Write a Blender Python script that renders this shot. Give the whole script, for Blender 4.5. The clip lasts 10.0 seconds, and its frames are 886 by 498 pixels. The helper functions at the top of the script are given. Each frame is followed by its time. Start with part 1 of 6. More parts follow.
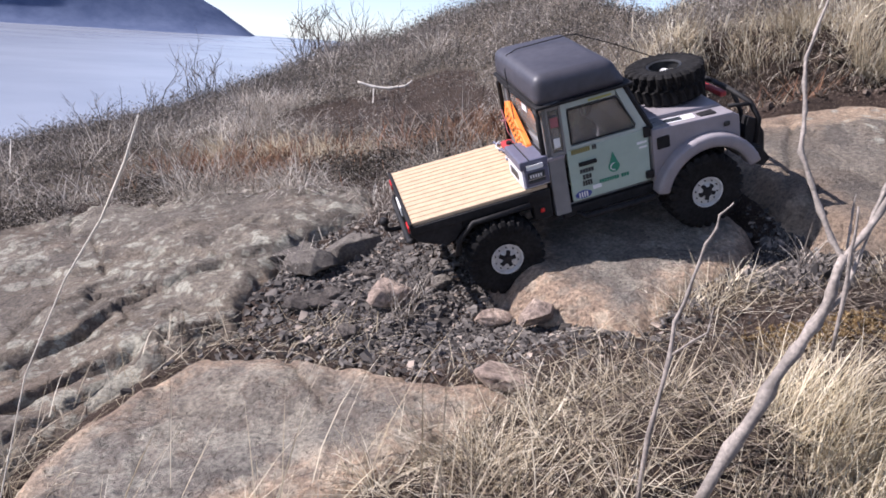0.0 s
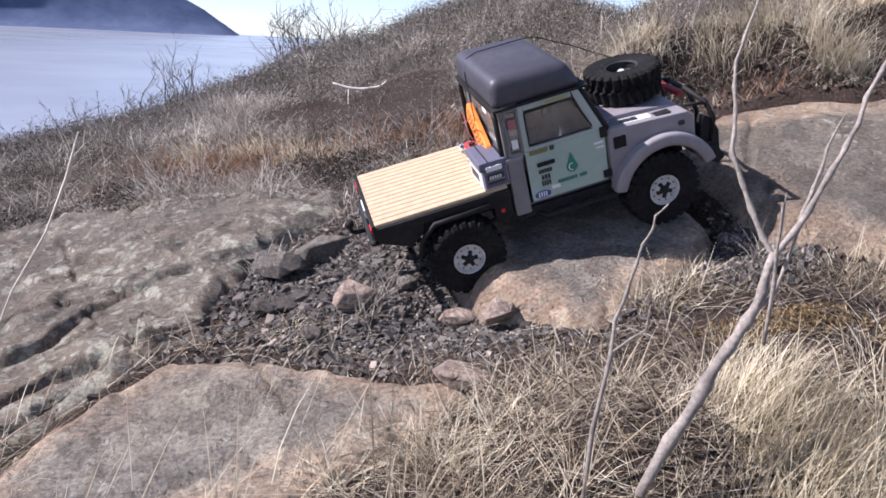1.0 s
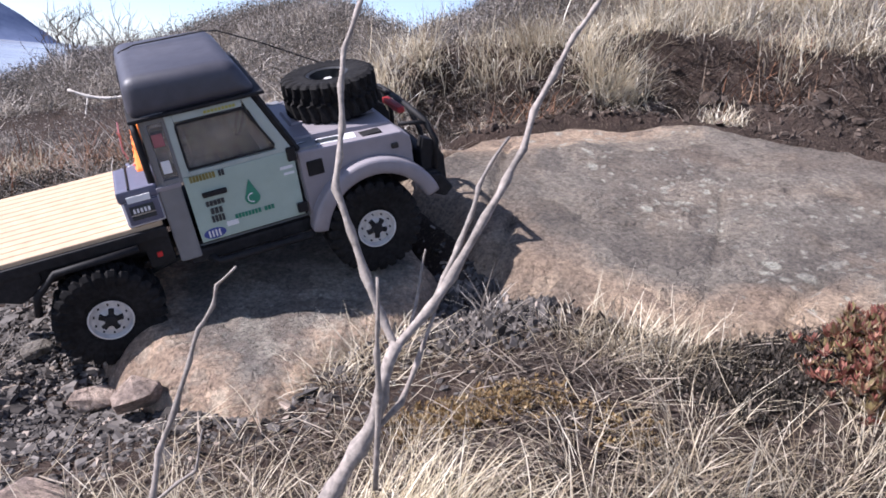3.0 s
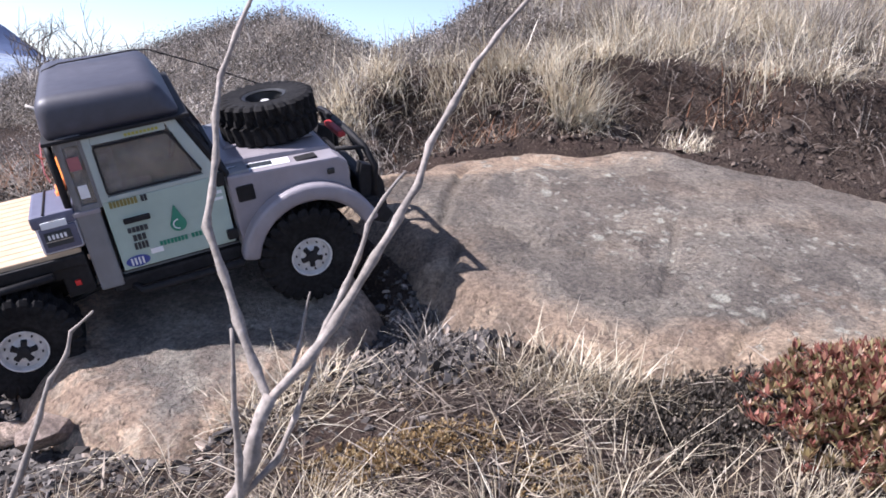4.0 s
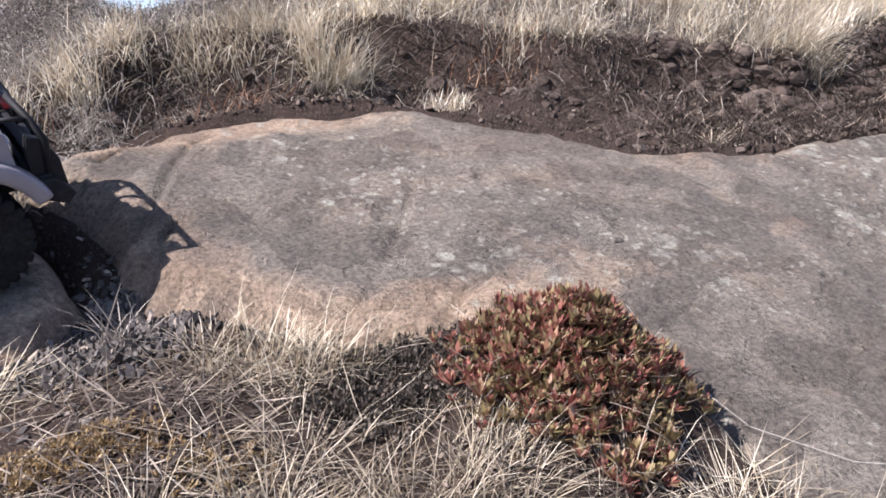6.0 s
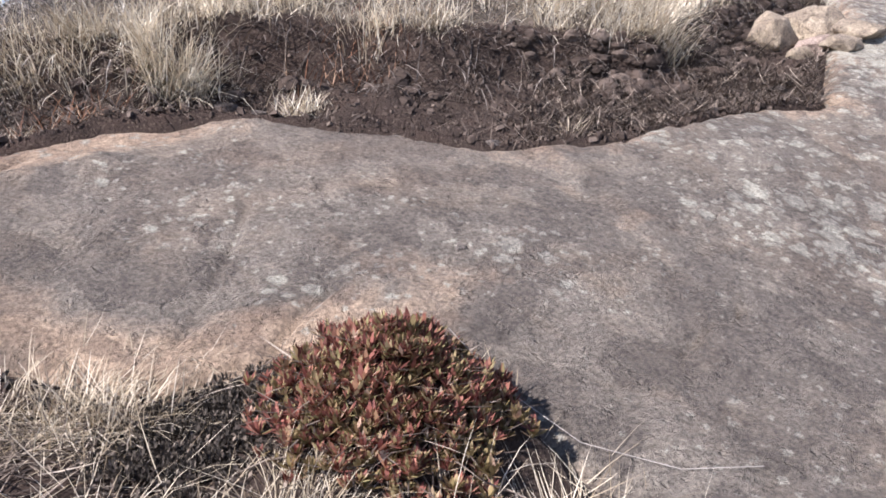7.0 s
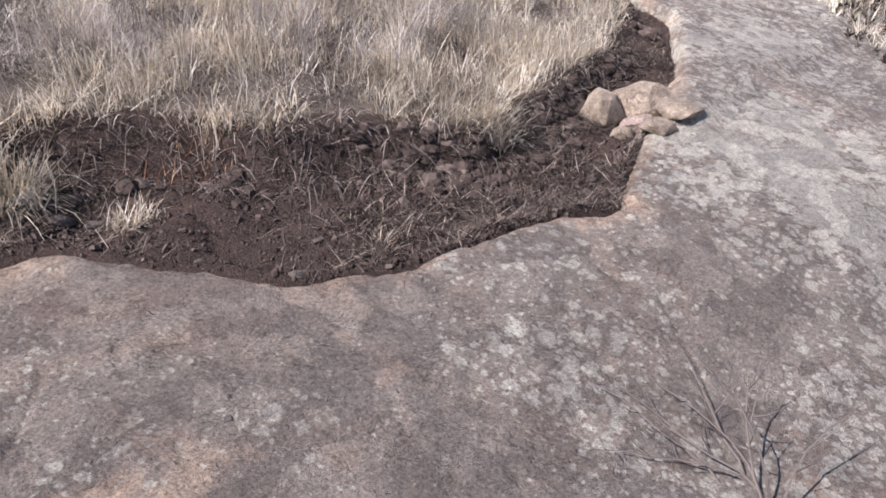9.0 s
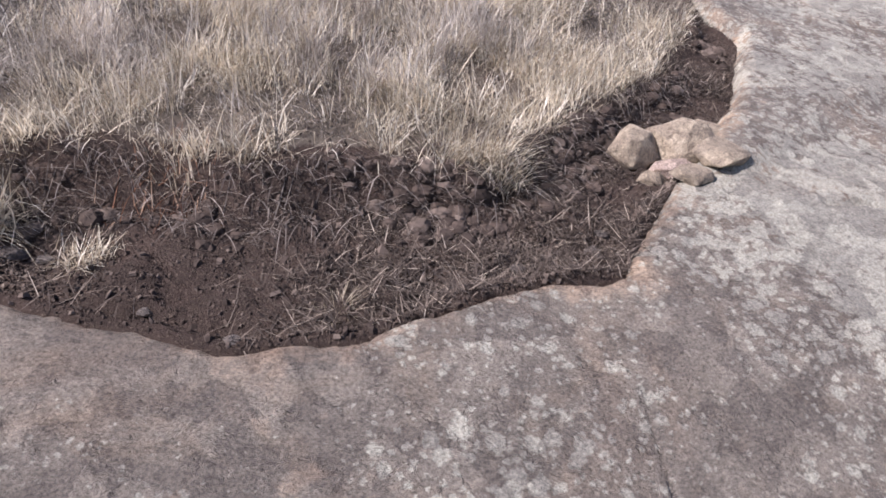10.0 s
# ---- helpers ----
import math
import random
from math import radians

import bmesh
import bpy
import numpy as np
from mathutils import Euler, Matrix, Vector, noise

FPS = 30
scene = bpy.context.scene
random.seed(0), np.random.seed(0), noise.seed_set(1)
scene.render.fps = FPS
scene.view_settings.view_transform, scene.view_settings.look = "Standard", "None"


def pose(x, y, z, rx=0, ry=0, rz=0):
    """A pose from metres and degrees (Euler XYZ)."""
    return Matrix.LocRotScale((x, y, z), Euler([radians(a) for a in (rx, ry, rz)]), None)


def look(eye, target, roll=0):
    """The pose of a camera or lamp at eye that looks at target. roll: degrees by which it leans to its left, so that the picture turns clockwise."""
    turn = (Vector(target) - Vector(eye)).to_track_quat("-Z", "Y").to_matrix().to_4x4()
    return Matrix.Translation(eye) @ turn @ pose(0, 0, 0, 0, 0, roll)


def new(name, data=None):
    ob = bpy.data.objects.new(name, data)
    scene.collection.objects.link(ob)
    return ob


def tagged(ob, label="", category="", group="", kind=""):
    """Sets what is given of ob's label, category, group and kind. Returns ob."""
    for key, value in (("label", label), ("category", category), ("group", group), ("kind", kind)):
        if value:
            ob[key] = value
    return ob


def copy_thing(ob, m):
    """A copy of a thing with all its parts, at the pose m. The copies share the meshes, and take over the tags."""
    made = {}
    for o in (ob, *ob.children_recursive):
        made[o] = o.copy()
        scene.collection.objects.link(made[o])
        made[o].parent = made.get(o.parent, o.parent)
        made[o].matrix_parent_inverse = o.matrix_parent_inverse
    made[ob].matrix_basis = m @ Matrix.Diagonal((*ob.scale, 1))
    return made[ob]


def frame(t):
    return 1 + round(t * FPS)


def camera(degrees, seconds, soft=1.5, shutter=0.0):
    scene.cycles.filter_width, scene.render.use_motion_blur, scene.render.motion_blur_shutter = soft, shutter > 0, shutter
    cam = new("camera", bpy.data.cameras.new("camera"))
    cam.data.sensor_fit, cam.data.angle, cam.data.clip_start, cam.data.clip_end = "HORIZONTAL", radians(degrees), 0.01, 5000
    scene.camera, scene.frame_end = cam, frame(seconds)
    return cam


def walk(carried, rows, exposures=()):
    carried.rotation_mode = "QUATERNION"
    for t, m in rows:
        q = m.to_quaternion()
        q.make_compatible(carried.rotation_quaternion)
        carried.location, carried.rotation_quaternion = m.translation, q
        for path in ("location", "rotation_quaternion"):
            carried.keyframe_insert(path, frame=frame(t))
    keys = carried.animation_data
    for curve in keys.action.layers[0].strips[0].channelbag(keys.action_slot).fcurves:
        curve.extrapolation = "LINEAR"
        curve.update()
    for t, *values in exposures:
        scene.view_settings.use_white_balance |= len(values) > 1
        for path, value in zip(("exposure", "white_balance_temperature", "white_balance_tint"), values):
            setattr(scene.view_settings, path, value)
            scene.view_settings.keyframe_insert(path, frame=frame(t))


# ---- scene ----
cam = camera(61.0, 10.0, 1.7)
PATH = [
    (0, (0.034, 0.05, 0.917), (0.006, 1.976, 0.379), 3.8),
    (0.5, (0.06, 0.04, 0.927), (0.046, 1.968, 0.394), 3.3),
    (1, (0.071, 0.035, 0.93), (0.072, 1.96, 0.385), 3.0),
    (1.5, (0.095, 0.06, 0.934), (0.166, 1.986, 0.401), 2.3),
    (2, (0.126, 0.082, 0.944), (0.259, 2.022, 0.475), 4.9),
    (2.5, (0.209, 0.169, 0.939), (0.497, 2.081, 0.428), 3.1),
    (3, (0.285, 0.26, 0.914), (0.695, 2.164, 0.461), 6.0),
    (3.2, (0.304, 0.272, 0.924), (0.734, 2.178, 0.496), 6.6),
    (4.3, (0.355, 0.287, 0.927), (0.821, 2.191, 0.53), 6.9),
    (4.5, (0.368, 0.292, 0.931), (0.87, 2.188, 0.542), 7.1),
    (5, (0.406, 0.297, 0.94), (1.028, 2.161, 0.567), 6.7),
    (5.5, (0.433, 0.285, 0.93), (1.128, 2.113, 0.51), 5.8),
    (6, (0.493, 0.283, 0.93), (1.339, 2.041, 0.489), 5.0),
    (6.2, (0.511, 0.281, 0.937), (1.415, 2.013, 0.51), 4.9),
    (7.3, (0.602, 0.29, 0.997), (1.694, 1.898, 0.526), 2.0),
    (7.5, (0.578, 0.269, 1.025), (1.704, 1.873, 0.624), 1.7),
    (8, (0.512, 0.152, 1.023), (1.751, 1.687, 0.691), 3.4),
    (8.5, (0.578, 0.112, 1.191), (1.766, 1.629, 0.653), 4.7),
    (9, (0.746, 0.1, 1.33), (1.909, 1.609, 0.724), 4.1),
    (9.5, (0.907, 0.152, 1.386), (1.96, 1.718, 0.722), 6.0),
    (10, (1.044, 0.156, 1.457), (2.006, 1.771, 0.775), 6.1),
]
walk(cam, [(t, look(eye, target, roll)) for t, eye, target, roll in PATH], [(0, 1.12, 6080, 20), (1.5, 1.12, 5940, 20), (2.5, 1.21, 5900, 20), (5.0, 1.42, 5890, 20), (6.0, 1.40, 6060, 20), (7.5, 1.30, 6060, 20), (8.2, 1.13, 6040, 22), (10, 1.09, 6040, 24)])

# ---- sky, sun ----
SUN_AZ, SUN_EL = -93.0, 40.0          # azimuth from +y towards +x
world = bpy.data.worlds.new("sky")
scene.world = world
world.use_nodes = True
wn = world.node_tree
bg = wn.nodes["Background"]
sky = wn.nodes.new("ShaderNodeTexSky")
sky.sky_type = "NISHITA"
sky.sun_disc = False
sky.sun_elevation = radians(SUN_EL)
sky.sun_rotation = radians(SUN_AZ)
sky.air_density, sky.dust_density, sky.ozone_density = 1.0, 0.0, 5.0
sky.altitude = 2500
haze = wn.nodes.new("ShaderNodeHueSaturation")      # thin high haze takes most of the blue away
haze.inputs["Saturation"].default_value = 0.72
wn.links.new(sky.outputs["Color"], haze.inputs["Color"])
wn.links.new(haze.outputs["Color"], bg.inputs["Color"])
bg.inputs["Strength"].default_value = 0.078
sun = new("sun", bpy.data.lights.new("sun", "SUN"))
sun.data.energy, sun.data.angle, sun.data.color = 4.1, radians(0.6), (1.0, 0.95, 0.88)
_d = Vector((math.sin(radians(SUN_AZ)) * math.cos(radians(SUN_EL)), math.cos(radians(SUN_AZ)) * math.cos(radians(SUN_EL)), math.sin(radians(SUN_EL))))
sun.matrix_world = look(tuple(_d * 20), (0, 0, 0))


# ---- materials ----
def material(name):
    m = bpy.data.materials.new(name)
    m.use_nodes = True
    nt = m.node_tree
    return m, nt, nt.nodes["Principled BSDF"]


def node(nt, kind, **inputs):
    n = nt.nodes.new(kind)
    for k, v in inputs.items():
        n.inputs[k.replace("_", " ")].default_value = v
    return n


def ramp(nt, src, stops):
    r = nt.nodes.new("ShaderNodeValToRGB")
    els = r.color_ramp.elements
    while len(els) < len(stops):
        els.new(0.5)
    for e, (p, c) in zip(els, stops):
        e.position = p
        e.color = (*c, 1) if len(c) == 3 else c
    nt.links.new(src, r.inputs[0])
    return r.outputs[0]


def coords(nt):
    return nt.nodes.new("ShaderNodeTexCoord").outputs["Object"]


def noise_tex(nt, vec, scale, detail=6.0, rough=0.6, dist=0.0):
    n = node(nt, "ShaderNodeTexNoise", Scale=scale, Detail=detail, Roughness=rough, Distortion=dist)
    nt.links.new(vec, n.inputs["Vector"])
    return n.outputs["Fac"]


def mix(nt, fac, a, b):
    m = nt.nodes.new("ShaderNodeMix")
    m.data_type = "RGBA"
    for sock, v in ((m.inputs[0], fac), (m.inputs[6], a), (m.inputs[7], b)):
        if isinstance(v, (int, float)):
            sock.default_value = v
        elif isinstance(v, tuple):
            sock.default_value = (*v, 1)
        else:
            nt.links.new(v, sock)
    return m.outputs[2]


def maths(nt, op, a, b=0.5):
    m = nt.nodes.new("ShaderNodeMath")
    m.operation = op
    for sock, v in ((m.inputs[0], a), (m.inputs[1], b)):
        if isinstance(v, (int, float)):
            sock.default_value = v
        else:
            nt.links.new(v, sock)
    return m.outputs[0]


def bump(nt, bsdf, height, strength, distance):
    b = nt.nodes.new("ShaderNodeBump")
    b.inputs["Strength"].default_value, b.inputs["Distance"].default_value = strength, distance
    nt.links.new(height, b.inputs["Height"])
    nt.links.new(b.outputs[0], bsdf.inputs["Normal"])


def plain(name, rgb, rough=0.5, metal=0.0, grain=120.0, vary=0.18, relief=0.0004, spec=0.5):
    """A surface of one colour, dusty and worn at two scales."""
    m, nt, b = material(name)
    v = coords(nt)
    n1, n2 = noise_tex(nt, v, grain, 4), noise_tex(nt, v, grain / 9, 3)
    f = maths(nt, "MULTIPLY", n1, n2)
    lo = tuple(c * (1 - vary) for c in rgb)
    hi = tuple(min(1, c * (1 + vary) + 0.01) for c in rgb)
    nt.links.new(ramp(nt, f, [(0.12, lo), (0.42, hi)]), b.inputs["Base Color"])
    nt.links.new(maths(nt, "ADD", maths(nt, "MULTIPLY", n2, 0.25), rough - 0.12), b.inputs["Roughness"])
    b.inputs["Metallic"].default_value = metal
    b.inputs["Specular IOR Level"].default_value = spec
    if relief:
        bump(nt, b, n1, 0.5, relief)
    return m


def rock_material(name, grey, grey2, pink, pink_amount, lichen, lichen_scale):
    """Weathered stone: grey crust over a pinkish stone that shows at worn edges and in patches, with lichen flakes."""
    m, nt, b = material(name)
    v = coords(nt)
    big, mid, fine = noise_tex(nt, v, 2.4, 6, 0.65, 0.6), noise_tex(nt, v, 13, 9, 0.72, 0.3), noise_tex(nt, v, 170, 6, 0.8)
    crust = mix(nt, ramp(nt, mid, [(0.25, (0.1, 0.1, 0.1)), (0.75, (0.9, 0.9, 0.9))]), grey, grey2)
    edge = nt.nodes.new("ShaderNodeAttribute")
    edge.attribute_name = "worn"
    worn = maths(nt, "ADD", edge.outputs["Fac"], maths(nt, "MULTIPLY", maths(nt, "SUBTRACT", big, 0.5), 2.0))
    worn = maths(nt, "ADD", worn, maths(nt, "MULTIPLY", maths(nt, "SUBTRACT", mid, 0.5), 1.1))
    wf = ramp(nt, worn, [(0.42 - pink_amount, (0, 0, 0)), (0.85 - pink_amount, (1, 1, 1))])
    stone = mix(nt, noise_tex(nt, v, 40, 6, 0.7), tuple(c * 0.8 for c in pink), tuple(min(1, c * 1.3) for c in pink))
    col = mix(nt, wf, crust, stone)
    # brown stains running through the crust
    stain = ramp(nt, noise_tex(nt, v, 5.5, 7, 0.7, 1.2), [(0.50, (0, 0, 0)), (0.72, (1, 1, 1))])
    col = mix(nt, maths(nt, "MULTIPLY", stain, 0.40), col, (0.27, 0.20, 0.14))
    rust = ramp(nt, noise_tex(nt, v, 1.9, 5, 0.6, 0.8), [(0.52, (0, 0, 0)), (0.68, (1, 1, 1))])
    col = mix(nt, maths(nt, "MULTIPLY", rust, 0.40), col, (0.33, 0.24, 0.17))
    # lichen: warped flakes of two sizes, gathered in patches
    warp = nt.nodes.new("ShaderNodeVectorMath")
    warp.operation = "ADD"
    nz = node(nt, "ShaderNodeTexNoise", Scale=lichen_scale * 2.2, Detail=6.0, Roughness=0.75)
    nt.links.new(v, nz.inputs["Vector"])
    sc = nt.nodes.new("ShaderNodeVectorMath")
    sc.operation = "SCALE"
    sc.inputs["Scale"].default_value = 0.75 / lichen_scale
    nt.links.new(nz.outputs["Color"], sc.inputs[0])
    nt.links.new(v, warp.inputs[0])
    nt.links.new(sc.outputs[0], warp.inputs[1])
    room = nt.nodes.new("ShaderNodeAttribute")
    room.attribute_name = "lichen"
    patch = maths(nt, "ADD", noise_tex(nt, v, 2.1, 5, 0.65), maths(nt, "MULTIPLY", maths(nt, "SUBTRACT", room.outputs["Fac"], 0.5), 0.34))
    both = None
    for k, off in ((1.0, 0.60), (2.7, 0.56)):
        vo = node(nt, "ShaderNodeTexVoronoi", Scale=lichen_scale * k, Randomness=1.0)
        nt.links.new(warp.outputs[0], vo.inputs["Vector"])
        size = maths(nt, "ADD", vo.outputs["Distance"], maths(nt, "MULTIPLY", maths(nt, "SUBTRACT", off, patch), 1.7))
        spot = ramp(nt, size, [(0.33, (1, 1, 1)), (0.40, (0, 0, 0))])
        both = spot if both is None else maths(nt, "MAXIMUM", both, maths(nt, "MULTIPLY", spot, 0.95))
    both = maths(nt, "MULTIPLY", both, ramp(nt, noise_tex(nt, v, 75, 5, 0.8), [(0.30, (0.45, 0.45, 0.45)), (0.50, (1, 1, 1))]))
    pale = mix(nt, noise_tex(nt, v, 9, 3), (0.355, 0.34, 0.285), (0.50, 0.48, 0.405))
    col = mix(nt, maths(nt, "MULTIPLY", both, lichen), col, pale)
    pl = node(nt, "ShaderNodeTexVoronoi", Scale=lichen_scale * 0.9, Randomness=1.0)
    nt.links.new(warp.outputs[0], pl.inputs["Vector"])
    shade = nt.nodes.new("ShaderNodeSeparateColor")
    nt.links.new(pl.outputs["Color"], shade.inputs[0])
    plate = mix(nt, ramp(nt, shade.outputs[0], [(0.25, (0, 0, 0)), (0.85, (1, 1, 1))]), (0.74, 0.73, 0.72), (1.26, 1.27, 1.22))
    pm = nt.nodes.new("ShaderNodeMix")
    pm.data_type, pm.blend_type = "RGBA", "MULTIPLY"
    pm.inputs[0].default_value = 0.75
    nt.links.new(col, pm.inputs[6])
    nt.links.new(plate, pm.inputs[7])
    col = pm.outputs[2]
    dark = ramp(nt, noise_tex(nt, v, 48, 8, 0.85), [(0.33, (0.36, 0.34, 0.33)), (0.50, (1, 1, 1))])
    mul = nt.nodes.new("ShaderNodeMix")
    mul.data_type, mul.blend_type = "RGBA", "MULTIPLY"
    mul.inputs[0].default_value = 0.7
    nt.links.new(col, mul.inputs[6])
    nt.links.new(dark, mul.inputs[7])
    grain = mix(nt, ramp(nt, fine, [(0.38, (0, 0, 0)), (0.62, (1, 1, 1))]), (0.52, 0.52, 0.54), (1.42, 1.4, 1.37))
    mul2 = nt.nodes.new("ShaderNodeMix")
    mul2.data_type, mul2.blend_type = "RGBA", "MULTIPLY"
    mul2.inputs[0].default_value = 0.85
    nt.links.new(mul.outputs[2], mul2.inputs[6])
    nt.links.new(grain, mul2.inputs[7])
    nt.links.new(mul2.outputs[2], b.inputs["Base Color"])
    b.inputs["Roughness"].default_value = 0.85
    b.inputs["Specular IOR Level"].default_value = 0.25
    h = maths(nt, "ADD", mid, maths(nt, "MULTIPLY", fine, 0.30))
    h = maths(nt, "ADD", h, maths(nt, "MULTIPLY", noise_tex(nt, v, 48, 8, 0.85), 0.6))
    h = maths(nt, "ADD", h, maths(nt, "MULTIPLY", shade.outputs[1], 0.22))
    pit = ramp(nt, noise_tex(nt, v, 95, 3, 0.6), [(0.30, (0, 0, 0)), (0.40, (1, 1, 1))])
    h = maths(nt, "ADD", h, maths(nt, "MULTIPLY", pit, 0.35))
    bump(nt, b, h, 1.0, 0.013)
    return m


def island_material(name, stops, rough=0.8, translucent=0.0, stripes=0.0, patches=0.0):
    """For strewn stuff: each blade or chip takes its own shade."""
    m, nt, b = material(name)
    g = nt.nodes.new("ShaderNodeNewGeometry")
    col = ramp(nt, g.outputs["Random Per Island"], stops)
    n = noise_tex(nt, coords(nt), 60 if not stripes else stripes, 4)
    k = mix(nt, n, (0.75, 0.75, 0.75), (1.25, 1.25, 1.25))
    if patches:
        pm = nt.nodes.new("ShaderNodeMix")
        pm.data_type, pm.blend_type = "RGBA", "MULTIPLY"
        pm.inputs[0].default_value = 1.0
        nt.links.new(k, pm.inputs[6])
        nt.links.new(ramp(nt, noise_tex(nt, coords(nt), patches, 3, 0.6), [(0.36, (0.66, 0.64, 0.615)), (0.60, (1.22, 1.22, 1.22))]), pm.inputs[7])
        k = pm.outputs[2]
    mul = nt.nodes.new("ShaderNodeMix")
    mul.data_type, mul.blend_type = "RGBA", "MULTIPLY"
    mul.inputs[0].default_value = 1.0
    nt.links.new(col, mul.inputs[6])
    nt.links.new(k, mul.inputs[7])
    nt.links.new(mul.outputs[2], b.inputs["Base Color"])
    b.inputs["Roughness"].default_value = rough
    b.inputs["Specular IOR Level"].default_value = 0.2
    if translucent:
        b.inputs["Subsurface Weight"].default_value = 0.0
        tr = nt.nodes.new("ShaderNodeBsdfTranslucent")
        nt.links.new(mul.outputs[2], tr.inputs["Color"])
        ms = nt.nodes.new("ShaderNodeMixShader")
        ms.inputs[0].default_value = translucent
        nt.links.new(b.outputs[0], ms.inputs[1])
        nt.links.new(tr.outputs[0], ms.inputs[2])
        nt.links.new(ms.outputs[0], nt.nodes["Material Output"].inputs["Surface"])
    return m


def soil_material():
    """Dark peat with litter; greener and paler turf away from the rocks."""
    m, nt, b = material("peat and turf")
    v = coords(nt)
    a, c, d = noise_tex(nt, v, 5, 6, 0.65), noise_tex(nt, v, 45, 7, 0.75), noise_tex(nt, v, 220, 4, 0.7)
    peat = mix(nt, c, (0.036, 0.026, 0.021), (0.108, 0.078, 0.063))
    peat = mix(nt, maths(nt, "MULTIPLY", ramp(nt, a, [(0.48, (0, 0, 0)), (0.62, (1, 1, 1))]), 0.6), peat, (0.105, 0.072, 0.057))
    litter = ramp(nt, d, [(0.56, (0, 0, 0)), (0.66, (1, 1, 1))])
    peat = mix(nt, maths(nt, "MULTIPLY", litter, 0.55), peat, (0.30, 0.24, 0.18))
    turf = mix(nt, c, (0.07, 0.055, 0.041), (0.28, 0.235, 0.185))
    t = nt.nodes.new("ShaderNodeAttribute")
    t.attribute_name = "turf"
    f = ramp(nt, maths(nt, "ADD", t.outputs["Fac"], maths(nt, "MULTIPLY", maths(nt, "SUBTRACT", a, 0.5), 0.8)), [(0.4, (0, 0, 0)), (0.6, (1, 1, 1))])
    nt.links.new(mix(nt, f, peat, turf), b.inputs["Base Color"])
    b.inputs["Roughness"].default_value = 0.95
    b.inputs["Specular IOR Level"].default_value = 0.15
    bump(nt, b, maths(nt, "ADD", c, maths(nt, "MULTIPLY", d, 0.5)), 1.0, 0.024)
    return m


SOIL = soil_material()
ROCK = rock_material("grey and pink rock", (0.178, 0.157, 0.139), (0.322, 0.286, 0.249), (0.50, 0.37, 0.272), 0.10, 0.32, 30)
ROCK_LICHEN = rock_material("lichened rock", (0.147, 0.127, 0.107), (0.272, 0.238, 0.200), (0.39, 0.292, 0.212), 0.03, 0.80, 19)
STONE_PINK = rock_material("pink stone", (0.44, 0.33, 0.27), (0.62, 0.50, 0.42), (0.58, 0.42, 0.32), 0.3, 0.1, 40)
STONE_YELLOW = rock_material("ochre stone", (0.33, 0.265, 0.195), (0.46, 0.385, 0.295), (0.47, 0.36, 0.245), 0.2, 0.2, 40)
STONE_DARK = rock_material("dark stone", (0.11, 0.095, 0.085), (0.22, 0.19, 0.17), (0.26, 0.19, 0.145), 0.05, 0.25, 40)
GRAVEL = island_material("slate chips", [(0.0, (0.045, 0.039, 0.035)), (0.6, (0.108, 0.096, 0.087)), (0.92, (0.185, 0.165, 0.148)), (1.0, (0.36, 0.29, 0.235))], 0.8)
STRAW = island_material("dead grass", [(0.0, (0.30, 0.24, 0.17)), (0.3, (0.57, 0.49, 0.36)), (0.7, (0.76, 0.69, 0.54)), (1.0, (0.85, 0.80, 0.68))], 0.5, 0.3, patches=6.5)
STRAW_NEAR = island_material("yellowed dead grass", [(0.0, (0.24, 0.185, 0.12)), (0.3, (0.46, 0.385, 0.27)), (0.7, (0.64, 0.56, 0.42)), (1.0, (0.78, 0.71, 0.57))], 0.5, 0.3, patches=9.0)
STRAW_BLOND = island_material("blond dead grass", [(0.0, (0.26, 0.20, 0.125)), (0.3, (0.47, 0.395, 0.26)), (0.7, (0.63, 0.55, 0.395)), (1.0, (0.78, 0.71, 0.56))], 0.5, 0.3, patches=9.0)
STRAW_GREY = island_material("weathered grass", [(0.0, (0.19, 0.16, 0.135)), (0.5, (0.49, 0.44, 0.385)), (1.0, (0.78, 0.73, 0.65))], 0.6, 0.3, patches=5.0)
HEATH = island_material("heath leaves", [(0.0, (0.06, 0.054, 0.047)), (0.4, (0.135, 0.122, 0.108)), (0.75, (0.24, 0.215, 0.19)), (1.0, (0.46, 0.41, 0.36))], 0.7, 0.15, patches=2.2)
HEATH_DARK = island_material("dark moss leaves", [(0.0, (0.025, 0.021, 0.017)), (0.5, (0.06, 0.05, 0.04)), (0.85, (0.12, 0.10, 0.08)), (1.0, (0.26, 0.22, 0.18))], 0.7, 0.15)
HEATHER_RED = island_material("red heather", [(0.0, (0.14, 0.052, 0.044)), (0.4, (0.32, 0.128, 0.098)), (0.65, (0.36, 0.185, 0.125)), (0.8, (0.29, 0.25, 0.115)), (0.92, (0.35, 0.29, 0.15)), (1.0, (0.52, 0.37, 0.29))], 0.6, 0.3, patches=14.0)
HEATHER_GREEN = island_material("olive heather", [(0.0, (0.11, 0.07, 0.04)), (0.4, (0.20, 0.155, 0.07)), (0.75, (0.28, 0.22, 0.11)), (1.0, (0.42, 0.28, 0.20))], 0.6, 0.3, patches=14.0)
MOSS = island_material("ochre moss", [(0.0, (0.12, 0.070, 0.030)), (0.5, (0.31, 0.205, 0.095)), (0.85, (0.37, 0.28, 0.145)), (1.0, (0.50, 0.41, 0.28))], 0.8, 0.2)
TWIG = island_material("dark twigs", [(0.0, (0.05, 0.04, 0.035)), (0.6, (0.16, 0.135, 0.115)), (1.0, (0.34, 0.29, 0.245))], 0.8)
